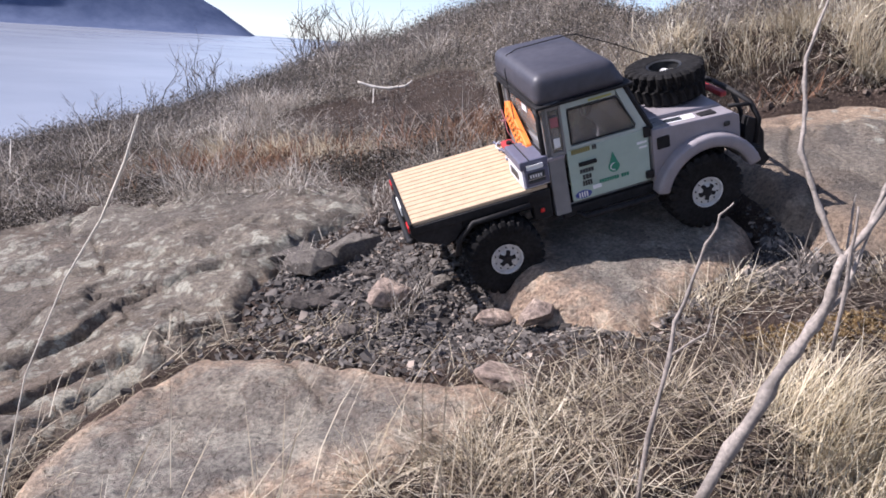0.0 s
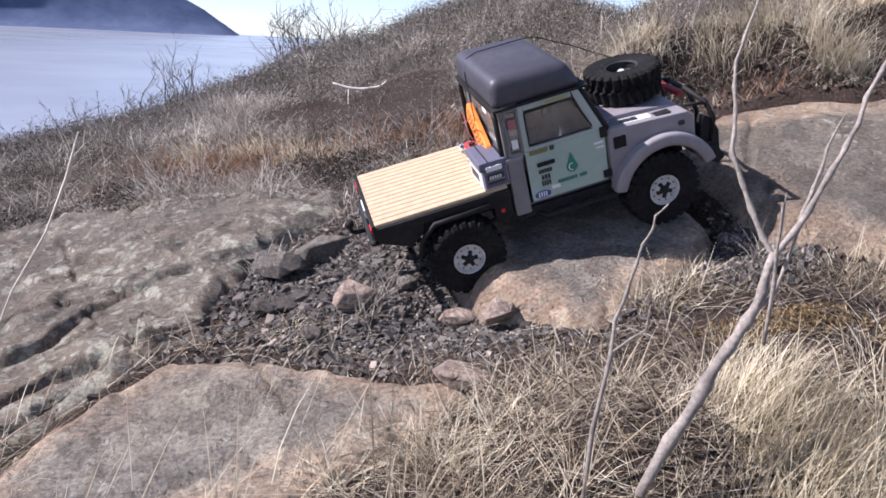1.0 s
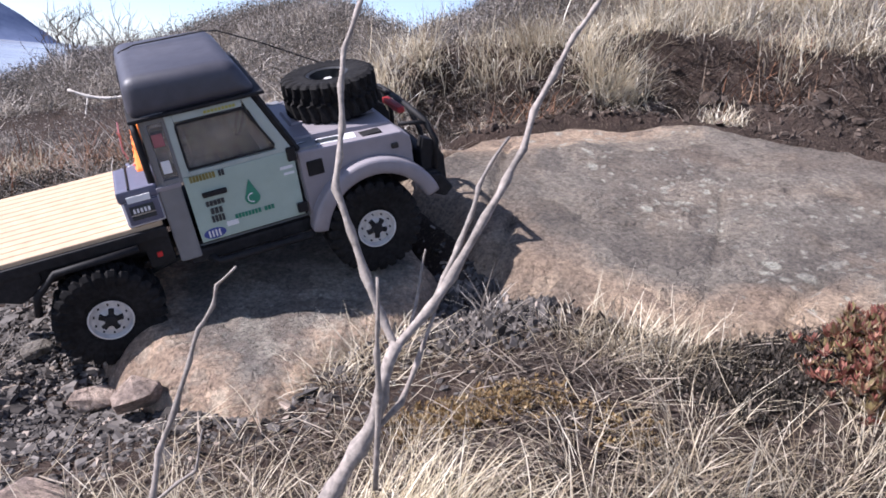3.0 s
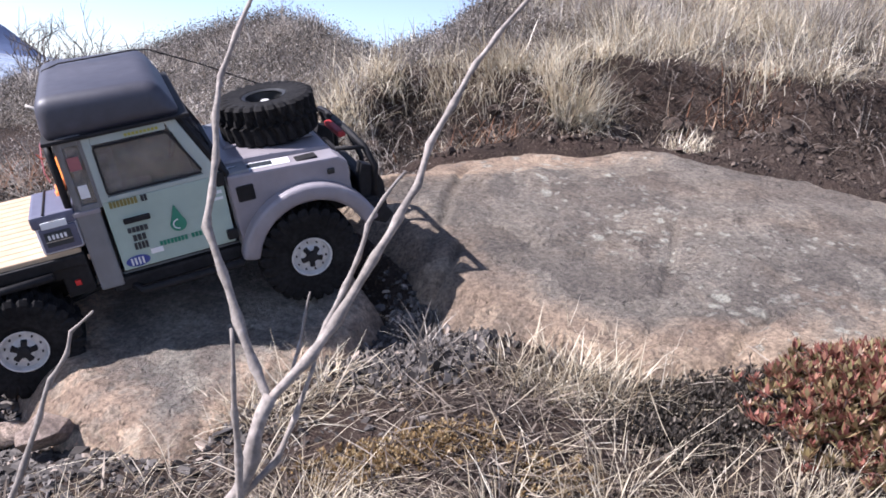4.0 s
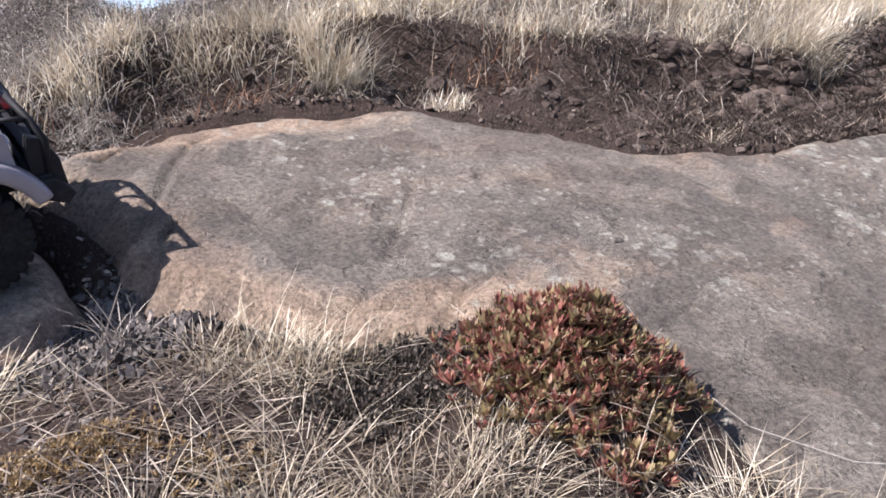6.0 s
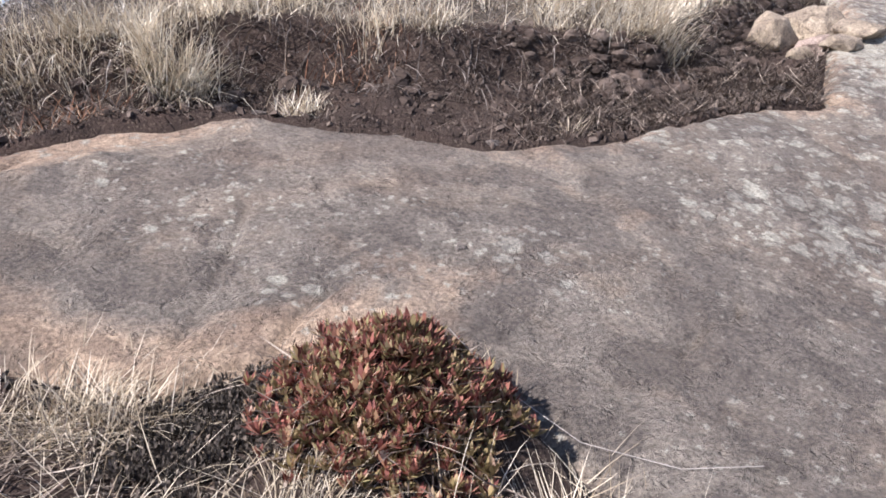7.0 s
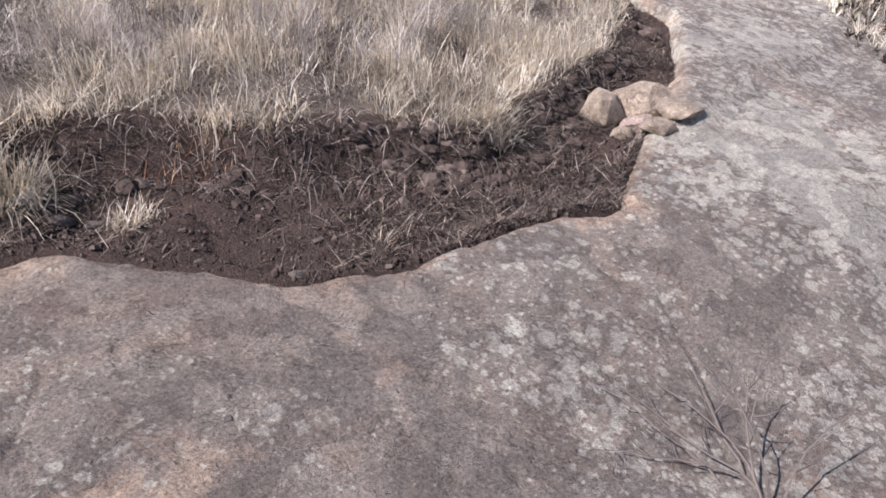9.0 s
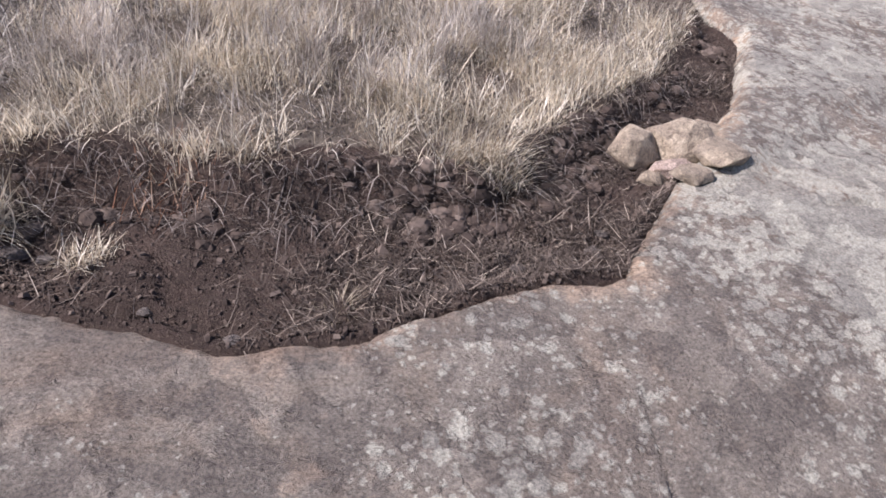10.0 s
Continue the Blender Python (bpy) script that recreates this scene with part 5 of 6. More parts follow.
def blade_set(x, y, length, lean, bend, width, az, lift=-0.004):
    """Curved tapering blades: arrays of places, lengths (m), leans and bends (radians), widths (m), headings."""
    n = len(x)
    z = top_all(x, y) + lift
    T = np.array([0.0, 0.34, 0.68, 1.0])
    out, down = np.zeros((n, 4)), np.zeros((n, 4))
    for k in range(1, 4):
        ang = lean + bend * (T[k] + T[k - 1]) / 2
        out[:, k] = out[:, k - 1] + length * (T[k] - T[k - 1]) * np.sin(ang)
        down[:, k] = down[:, k - 1] + length * (T[k] - T[k - 1]) * np.cos(ang)
    dx, dy = np.cos(az), np.sin(az)
    twist = az + RNG.uniform(0.6, 2.5, n)
    wx, wy = np.cos(twist), np.sin(twist)
    px, py, pz = x[:, None] + out * dx[:, None], y[:, None] + out * dy[:, None], z[:, None] + down
    floor = top_all(px.ravel(), py.ravel()).reshape(px.shape) + 0.002
    pz[:, 1:] = np.maximum(pz[:, 1:], floor[:, 1:])
    w = width[:, None] * np.array([0.9, 1.0, 0.7])[None] / 2
    V = np.empty((n, 7, 3))
    for k in range(3):
        for j, s in ((0, -1), (1, 1)):
            V[:, 2 * k + j] = np.stack([px[:, k] + s * w[:, k] * wx, py[:, k] + s * w[:, k] * wy, pz[:, k]], -1)
    V[:, 6] = np.stack([px[:, 3], py[:, 3], pz[:, 3]], -1)
    base = np.arange(n)[:, None] * 7
    L = base + np.array([0, 1, 3, 2, 2, 3, 5, 4, 4, 5, 6])[None]
    return V.reshape(-1, 3), np.tile([4, 4, 3], n), L.ravel()


def join_sets(sets):
    V, C, L, off = [], [], [], 0
    for v, c, l in sets:
        V.append(v), C.append(c), L.append(l + off)
        off += len(v)
    return np.concatenate(V), np.concatenate(C), np.concatenate(L)


def chips(x, y, size, flat=0.35, lift=0.0, tilt=0.35):
    """Broken flakes of slate: skewed boxes with a smaller top."""
    n = len(x)
    z = top_all(x, y) + lift
    corner = np.array([[-1, -1, -1], [1, -1, -1], [1, 1, -1], [-1, 1, -1], [-1, -1, 1], [1, -1, 1], [1, 1, 1], [-1, 1, 1]], float)
    C = corner[None] * (1 + RNG.uniform(-0.35, 0.35, (n, 8, 3)))
    C[:, 4:, :2] *= 0.72
    C = C * np.stack([size / 2, size / 2 * RNG.uniform(0.45, 0.9, n), size / 2 * flat * RNG.uniform(0.5, 1.4, n)], -1)[:, None]
    a, t, u = RNG.uniform(0, 6.3, n), RNG.normal(0, tilt, n), RNG.normal(0, tilt, n)
    C[..., 2] += C[..., 0] * t[:, None] + C[..., 1] * u[:, None]
    ca, sa = np.cos(a)[:, None], np.sin(a)[:, None]
    V = np.stack([x[:, None] + C[..., 0] * ca - C[..., 1] * sa, y[:, None] + C[..., 0] * sa + C[..., 1] * ca, z[:, None] + C[..., 2] + (size * flat * 0.25)[:, None]], -1)
    F = np.array([3, 2, 1, 0, 4, 5, 6, 7, 0, 1, 5, 4, 1, 2, 6, 5, 2, 3, 7, 6, 3, 0, 4, 7])
    L = (np.arange(n)[:, None] * 8 + F[None]).ravel()
    return V.reshape(-1, 3), np.full(6 * n, 4), L


def lumps(x, y, size):
    """Rough rounded clods sunk to their middle."""
    bm = bmesh.new()
    bmesh.ops.create_icosphere(bm, subdivisions=2, radius=0.5)
    ball = np.array([v.co[:] for v in bm.verts])
    face = np.array([[v.index for v in f.verts] for f in bm.faces])
    bm.free()
    n, m = len(x), len(ball)
    rough = 1 + RNG.normal(0, 0.10, (n, m, 1))
    C = ball[None] * rough * size[:, None, None] * np.stack([RNG.uniform(0.7, 1.3, n), RNG.uniform(0.7, 1.3, n), RNG.uniform(0.5, 0.9, n)], -1)[:, None]
    C += np.stack([x, y, top_all(x, y)], -1)[:, None]
    return C.reshape(-1, 3), np.full(n * len(face), 3), (np.arange(n)[:, None, None] * m + face[None]).ravel()


def bump2(x, y, cx, cy, rx, ry):
    return np.exp(-(((x - cx) / rx) ** 2 + ((y - cy) / ry) ** 2))


# slate chips in the hollow, between the slabs and along the peat
def gravel_want(x, y):
    w = bump2(x, y, 0.06, 1.06, 0.24, 0.15) * 1.2 + 1.2 * bump2(x, y, 0.49, 1.08, 0.07, 0.07) + bump2(x, y, -0.12, 1.22, 0.12, 0.12) * 0.8
    w += 0.4 * bump2(x, y, 0.26, 0.94, 0.10, 0.04)
    return np.clip(w, 0, 1) * ~on_rock(x, y, 0.012)


x, y = scatter(9000, -0.4, 0.65, 0.82, 1.42, gravel_want)
a = chips(x, y, RNG.uniform(0.0035, 0.010, len(x)) * (1 + 1.0 * (RNG.rand(len(x)) > 0.93)), 0.30)
x, y = scatter(1100, 0.78, 1.25, 1.45, 1.80, lambda x, y: np.clip(1.4 * bump2(x, y, 1.0, 1.64, 0.13, 0.07), 0, 1) * ~on_rock(x, y, 0.012))
e = chips(x, y, RNG.uniform(0.004, 0.010, len(x)) * (1 + 0.8 * (RNG.rand(len(x)) > 0.94)), 0.5)
x, y = scatter(800, 0.40, 0.64, 0.96, 1.17, lambda x, y: np.clip(1.3 * bump2(x, y, 0.51, 1.06, 0.055, 0.06), 0, 1) * ~on_rock(x, y, 0.0))
c = chips(x, y, RNG.uniform(0.005, 0.011, len(x)), 0.7, 0.002, 0.8)
raw_mesh("gravel", *join_sets([a, c]), GRAVEL, "dark broken slate gravel in the hollow", "gravel")


PEAT_CRUMB = island_material("peat crumbs", [(0.0, (0.035, 0.026, 0.021)), (0.75, (0.085, 0.063, 0.05)), (1.0, (0.16, 0.125, 0.10))], 0.9)
ROOTY = island_material("brown roots and stalks", [(0.0, (0.035, 0.027, 0.022)), (0.55, (0.105, 0.082, 0.066)), (0.90, (0.23, 0.185, 0.145)), (1.0, (0.46, 0.39, 0.31))], 0.8)


def peat_want(x, y):
    lip = np.interp(x, LIP_X, LIP_Y)
    trench = (y < lip + 0.02) & (y > 1.2) & (x > 0.2)
    return np.where(on_rock(x, y, 0.01), 0.0, np.where(trench, 0.8, 0.15)) * (0.35 + 0.65 * sstep(1.25, 1.6, x))


x, y = scatter(1300, 0.2, 2.9, 1.2, 2.0, peat_want)
a = chips(x, y, RNG.uniform(0.005, 0.015, len(x)), 0.6)
x, y = scatter(11000, 0.2, 3.6, 1.2, 2.5, peat_want)
x2, y2 = scatter(260, 0.3, 2.6, 1.2, 1.95, lambda x, y: peat_want(x, y) * (0.2 + 0.8 * sstep(1.3, 1.6, x)))
g = chips(x2, y2, RNG.uniform(0.010, 0.022, len(x2)), 0.6, -0.003, 0.5)
cx, cy = scatter(420, 0.5, 3.2, 1.35, 2.2, lambda x, y: bump2(x, y, x, np.interp(x, LIP_X, LIP_Y) - 0.06, 1.0, 0.07) * ~on_rock(x, y, 0.0) * np.clip(0.5 + 1.6 * vnoise(x, y, 6, 2, seed=48), 0, 1) * (0.12 + 0.88 * sstep(1.3, 1.7, x)))
k = lumps(cx, cy, RNG.uniform(0.012, 0.05, len(cx)))
raw_mesh("peat_crumbs", *join_sets([a, e, g, k, chips(x, y, RNG.uniform(0.002, 0.007, len(x)), 0.7)]), PEAT_CRUMB, "dark crumbs and small stones on bare peat", "peat")

# dead stalks and leaf litter lying on the peat
x, y = scatter(6000, -0.1, 1.1, 0.45, 1.0, lambda x, y: (~on_rock(x, y, 0.02)) * np.clip(1.1 - bump2(x, y, 0.10, 1.05, 0.30, 0.20) * 1.8, 0, 1) * np.clip(0.55 + 1.4 * vnoise(x, y, 9, 3, seed=34), 0.1, 1))
n = len(x)
a = blade_set(x, y, RNG.uniform(0.015, 0.06, n), RNG.uniform(1.2, 1.55, n), RNG.uniform(-0.3, 0.3, n), RNG.uniform(0.0008, 0.0024, n), RNG.uniform(0, 6.3, n), 0.003)
x, y = scatter(15000, 0.2, 3.6, 1.2, 2.5, lambda x, y: peat_want(x, y) * np.clip(0.35 + 2.0 * vnoise(x, y, 5, 3, seed=35) + 0.5 * bump2(x, y, 2.0, 1.38, 0.3, 0.12), 0.05, 1))
n = len(x)
c = blade_set(x, y, RNG.uniform(0.015, 0.08, n), RNG.uniform(0.9, 1.55, n), RNG.uniform(-0.3, 0.5, n), RNG.uniform(0.0009, 0.0026, n), RNG.uniform(0, 6.3, n), 0.003)
raw_mesh("litter", *join_sets([a, c]), ROOTY, "dark dead stalks and leaves lying on the soil", "litter")

# tall pale grass on the bank above the peat, hanging over its lip
def bank_want(x, y):
    d = y - np.interp(x, LIP_X, LIP_Y) + 0.03 * vnoise(x, y, 14, 2, seed=31)
    patch = np.clip(0.45 + 1.5 * vnoise(x, y, 4.0, 3, seed=32), 0.06, 1) * np.clip(0.40 + 0.60 * sstep(0.9, 1.5, x) + 0.3 * np.exp(-np.maximum(d, 0) / 0.12), 0, 1)
    return np.where((d > 0.03) & (inside_dist(x, y, SLAB_UPPER) < -0.02), patch * np.clip(1.15 - 0.45 * np.maximum(d - 0.35, 0), 0.25, 1), 0)


cx, cy = scatter(1500, 0.45, 3.6, 1.5, 3.4, bank_want)
x, y, cc = tufts(np.stack([cx, cy], -1), 22, 0.016)
n = len(x)
h = np.repeat(RNG.uniform(0.07, 0.18, len(cx)) * (0.6 + 0.4 * sstep(0.85, 1.3, cx)), 22) * RNG.uniform(0.4, 1.15, n)
saz = np.where(RNG.rand(n) < 0.55, np.arctan2(y - cc[:, 1], x - cc[:, 0]), np.repeat(-2.0 + 2.2 * vnoise(cx, cy, 3.0, 2, seed=36) + RNG.normal(0, 0.7, len(cx)), 22)) + RNG.normal(0, 0.5, n)
a = blade_set(x, y, h, np.abs(np.repeat(RNG.normal(0.38, 0.28, len(cx)), 22) + RNG.normal(0, 0.30, n)), np.abs(RNG.normal(1.1, 0.6, n)), RNG.uniform(0.0010, 0.0022, n), saz)
x, y = scatter(7000, 0.45, 3.5, 1.45, 3.2, bank_want)
n = len(x)
c = blade_set(x, y, RNG.uniform(0.04, 0.12, n), RNG.uniform(0.2, 1.2, n), RNG.uniform(0, 0.8, n), RNG.uniform(0.0014, 0.0028, n), RNG.uniform(0, 6.3, n))
# fringe bending down over the peat face
ex = RNG.uniform(0.5, 3.3, 1500)
ey = np.interp(ex, LIP_X, LIP_Y) + RNG.uniform(0.025, 0.09, len(ex)) - 0.03 * vnoise(ex, ex * 0, 9, 2, seed=33)
k = (inside_dist(ex, ey, SLAB_UPPER) < -0.03) & (RNG.rand(len(ex)) < np.clip(0.35 + 2.2 * vnoise(ex, ex * 0, 7, 2, seed=38), 0.03, 1))
ex, ey = ex[k], ey[k]
n = len(ex)
e = blade_set(ex, ey, RNG.uniform(0.04, 0.11, n), RNG.uniform(0.4, 1.1, n), RNG.uniform(0.6, 1.6, n), RNG.uniform(0.0013, 0.0026, n), RNG.normal(-1.6, 0.6, n), 0.004)
raw_mesh("bank_grass", *join_sets([a, c, e]), STRAW, "dense pale dead grass on the peat bank", "grass")

# grey grass and low heath over the hillside behind
def crest_room(x, y):
    rx, ry = x - 0.2, y - 0.2
    r, az = np.hypot(rx, ry), np.degrees(np.arctan2(rx, ry))
    return np.interp(az, CREST_AZ, CREST_R) + 0.5 - r


def hill_want(x, y):
    d = y - np.interp(x, LIP_X, LIP_Y)
    w = np.where(x > 0.55, (d > 0.25) * 0.8, (y > np.where(x < 0.12, 1.30, 1.50) + 0.1 * vnoise(x, y, 4, 2, seed=41)) * 1.0)
    near = np.clip(2.2 / np.maximum(y, 0.5), 0.3, 1) ** 1.5 * (1 - 0.85 * bump2(crest_room(x, y) + 0.25 * vnoise(x, y, 2.5, 2, seed=46), 0, 0.55, 0, 0.5, 1) * (x < 0.9))
    return w * (crest_room(x, y) > 0) * near * np.clip(0.30 + 2.6 * vnoise(x, y, 2.4, 3, seed=42), 0.03, 1) * ~on_rock(x, y, 0.03) * (1 - 0.95 * bare_peat(x, y))


def fans(cx, cy, per, spread, short, long, open_, wide, bias=0.35):
    """Tufts whose blades fan out from their middle and sag a little down the slope."""
    x, y, cc = tufts(np.stack([cx, cy], -1), per, spread)
    n = len(x)
    s = np.clip(np.hypot(x, y) / 2.2, 0.8, 1.7)
    tall = np.repeat(RNG.uniform(short, long, len(cx)), per) * RNG.uniform(0.4, 1.15, n)
    sag = np.repeat(-1.9 + RNG.normal(0, 0.6, len(cx)), per)
    az = np.where(RNG.rand(n) < bias, sag, np.arctan2(y - cc[:, 1], x - cc[:, 0])) + RNG.normal(0, 0.45, n)
    lean = np.abs(np.repeat(RNG.normal(open_, 0.2, len(cx)), per) + RNG.normal(0, 0.3, n))
    return blade_set(x, y, tall, np.clip(lean, 0, 1.5), np.abs(RNG.normal(1.15, 0.6, n)), wide * RNG.uniform(0.6, 1.2, n) * s, az)


cx, cy = scatter(700, -2.6, 1.9, 1.25, 5.4, hill_want)
a = fans(cx, cy, 20, 0.014, 0.04, 0.095, 0.75, 0.0019)
x, y = scatter(3600, -2.6, 1.9, 1.25, 5.4, hill_want)
n = len(x)
s = np.clip(np.hypot(x, y) / 2.2, 0.8, 1.8)
c = blade_set(x, y, RNG.uniform(0.03, 0.09, n), RNG.uniform(0.9, 1.5, n), RNG.uniform(0, 0.5, n), RNG.uniform(0.0014, 0.0024, n) * s, RNG.uniform(0, 6.3, n))
cx, cy = scatter(560, -2.4, 1.9, 1.35, 5.2, lambda x, y: hill_want(x, y) * np.clip(0.10 + 4.0 * vnoise(x, y, 3.0, 2, seed=44), 0, 1))
p = fans(cx, cy, 46, 0.022, 0.08, 0.16, 0.75, 0.0017, 0.55)
# big drooping tussocks at the edge of the peat, and pale grass on the bank above them
sets = []
for tx, ty, many, long, az in ((0.26, 1.66, 300, 0.15, -2.4), (0.36, 1.76, 320, 0.15, -2.3), (0.47, 1.86, 300, 0.14, -2.2), (0.56, 1.96, 240, 0.14, -2.0), (0.92, 1.815, 440, 0.18, -1.9), (0.97, 1.83, 260, 0.16, -1.5), (1.14, 1.665, 90, 0.065, -1.2), (1.15, 1.67, 60, 0.065, 1.2), (0.78, 1.88, 240, 0.12, -2.2), (0.69, 1.91, 200, 0.12, -2.3),
                               (2.02, 1.59, 300, 0.16, -1.4), (1.93, 1.62, 180, 0.13, -1.6), (-0.42, 1.95, 300, 0.10, -2.2), (-0.30, 1.87, 240, 0.10, -1.9), (-0.58, 1.98, 260, 0.10, -2.4), (-0.20, 1.80, 200, 0.09, -1.8)):
    x, y, cc = tufts([(tx, ty)], many, 0.028)
    n = len(x)
    sets.append(blade_set(x, y, long * RNG.uniform(0.45, 1.1, n), np.abs(RNG.normal(0.55, 0.35, n)), np.abs(RNG.normal(1.0, 0.5, n)), RNG.uniform(0.0011, 0.0022, n), az + RNG.normal(0, 0.75, n)))
raw_mesh("tussocks", *join_sets(sets), STRAW, "drooping pale grass tussocks along the peat edge", "grass")
cx, cy = scatter(200, 0.9, 2.4, 1.9, 3.4, lambda x, y: bank_want(x, y) * np.clip(0.6 + 1.5 * vnoise(x, y, 3, 2, seed=45), 0, 1))
x, y, cc = tufts(np.stack([cx, cy], -1), 24, 0.02)
n = len(x)
p = join_sets([p, blade_set(x, y, np.repeat(RNG.uniform(0.10, 0.20, len(cx)), 24) * RNG.uniform(0.6, 1.1, n), np.abs(RNG.normal(0.4, 0.3, n)), np.abs(RNG.normal(0.6, 0.4, n)), RNG.uniform(0.0014, 0.0026, n), np.repeat(RNG.normal(-2.0, 0.9, len(cx)), 24) + RNG.normal(0, 0.6, n))])
raw_mesh("pale_tufts", *p, STRAW_GREY, "pale dead grass tufts over the hillside", "grass")
raw_mesh("hill_grass", *join_sets([a, c]), STRAW_GREY, "weathered grey dead grass over the hillside", "grass")


def leaf_set(x, y, z, size):
    """Small folded leaves turned every way."""
    n = len(x)
    u = RNG.normal(0, 1, (n, 3))
    u /= np.linalg.norm(u, axis=1)[:, None]
    v = np.cross(u, RNG.normal(0, 1, (n, 3)))
    v /= np.linalg.norm(v, axis=1)[:, None]
    p = np.stack([x, y, z], -1)
    s = size[:, None]
    V = np.stack([p - u * s * 0.5, p + v * s * 0.28, p + u * s * 0.5, p - v * s * 0.28 + np.cross(u, v) * s * 0.12], 1)
    L = (np.arange(n)[:, None] * 4 + np.array([0, 1, 2, 0, 2, 3])[None]).ravel()
    return V.reshape(-1, 3), np.full(2 * n, 3), L


def heath_want(x, y):
    d = y - np.interp(x, LIP_X, LIP_Y)
    w = np.where(x > 0.7, (d > 0.10) * 0.9, (y > np.where(x < 0.0, 1.52, 1.62)) * 0.9)
    w = w * np.clip(np.clip(0.62 - 1.4 * vnoise(x, y, 2.2, 3, seed=43), 0.12, 1) + 1.0 * bump2(crest_room(x, y), 0, 0.75, 0, 0.45, 1) * (x < 1.0), 0, 1)
    w = w * (1.0 - 0.75 * sstep(0.8, 1.4, x))
    return w * (crest_room(x, y) > -0.3) * np.clip(2.6 / np.maximum(y, 0.5), 0.3, 1) * ~on_rock(x, y, 0.03) * (1 - 0.85 * bare_peat(x, y))


cx, cy = scatter(8200, -2.8, 3.0, 1.5, 6.2, heath_want)
per = 64
c2 = np.repeat(np.stack([cx, cy], -1), per, 0)
s = np.clip(np.hypot(c2[:, 0], c2[:, 1]) / 2.4, 0.7, 2.0)
x, y = c2[:, 0] + RNG.normal(0, 0.034, len(c2)) * s, c2[:, 1] + RNG.normal(0, 0.034, len(c2)) * s
z = top_all(x, y) + np.abs(RNG.normal(0, 0.024, len(c2))) * s
a = leaf_set(x, y, z, RNG.uniform(0.0030, 0.0068, len(x)) * s)
raw_mesh("heath", *a, HEATH, "low dark heath shrubs over the hillside", "heath")
k = RNG.rand(len(x)) < 0.012
n = k.sum()
w = blade_set(x[k], y[k], RNG.uniform(0.03, 0.085, n) * s[k], RNG.normal(0, 0.6, n), RNG.normal(0, 0.3, n), RNG.uniform(0.0014, 0.0024, n) * s[k], RNG.uniform(0, 6.3, n))
x, y = scatter(2500, -0.4, 2.9, 1.5, 2.1, lambda x, y: np.where(np.abs(y - np.interp(x, LIP_X, LIP_Y) + 0.02) < 0.06, 1.0, 0.0) * (inside_dist(x, y, SLAB_UPPER) < -0.02))
n = len(x)
r = blade_set(x, y, RNG.uniform(0.04, 0.14, n), RNG.uniform(0.9, 1.5, n), RNG.uniform(0.3, 1.4, n), RNG.uniform(0.0013, 0.0028, n), RNG.normal(-1.6, 0.9, n), 0.0)
raw_mesh("twigs", *join_sets([w, r]), TWIG, "dark heath twigs and bare roots on the bank", "twigs")

cx, cy = scatter(900, -1.7, 0.0, 1.40, 2.0, lambda x, y: bump2(x, y, x, np.interp(x, [-1.3, -0.95, -0.72, -0.42, -0.1], [1.33, 1.56, 1.69, 1.74, 1.70]), 1.0, 0.07) * ~on_rock(x, y, 0.0) * np.clip(0.6 + 1.5 * vnoise(x, y, 6, 2, seed=47), 0, 1))
c2 = np.repeat(np.stack([cx, cy], -1), 30, 0)
x, y = c2[:, 0] + RNG.normal(0, 0.022, len(c2)), c2[:, 1] + RNG.normal(0, 0.022, len(c2))
raw_mesh("dark_heath", *leaf_set(x, y, top_all(x, y) + np.abs(RNG.normal(0, 0.016, len(x))), RNG.uniform(0.003, 0.008, len(x))), HEATH_DARK, "dark low heath along the edge of the rock", "heath")

# rust-coloured growth on the peat behind the truck
x, y = scatter(2600, -0.9, 1.7, 1.45, 2.2, lambda x, y: np.clip(0.9 * bump2(x, y, 0.06, 1.76, 0.20, 0.09) + 0.9 * bump2(x, y, -0.45, 1.85, 0.22, 0.12) + 0.4 * bump2(x, y, 0.76, 1.74, 0.10, 0.05) + 0.35 * bump2(x, y, 1.30, 1.78, 0.12, 0.05), 0, 1) * ~on_rock(x, y, 0.0))
n = len(x)
a = blade_set(x, y, RNG.uniform(0.03, 0.09, n), RNG.uniform(0.2, 1.3, n), RNG.uniform(0, 0.8, n), RNG.uniform(0.0016, 0.0030, n), RNG.uniform(0, 6.3, n))
RUST = island_material("rusty dead fern", [(0.0, (0.11, 0.05, 0.03)), (0.6, (0.28, 0.145, 0.085)), (1.0, (0.48, 0.33, 0.22))], 0.7, 0.2)
raw_mesh("rusty_grass", *a, RUST, "rust-brown dead grass on the peat", "grass")

# near grass: matted straw, with tufts
def near_want(x, y):
    w = np.clip(0.45 + 1.3 * vnoise(x, y, 7, 3, seed=51), 0.06, 1)
    w = w * (1 - 0.6 * bump2(x, y, 0.46, 0.83, 0.14, 0.08)) * (1 - 0.75 * bump2(x, y, 0.45, 0.88, 0.10, 0.06)) * (1 - 0.85 * bump2(x, y, 0.33, 0.90, 0.09, 0.06))
    return w * ~on_rock(x, y, 0.035) * (1 - np.clip(1.5 * bump2(x, y, 0.12, 1.05, 0.24, 0.14), 0, 1)) * (1 - 0.9 * bump2(x, y, 0.84, 0.82, 0.11, 0.09)) * (1 - 0.97 * bump2(x, y, 0.75, 0.87, 0.11, 0.08)) * (1 - 0.95 * bump2(x, y, 0.51, 1.03, 0.08, 0.07))


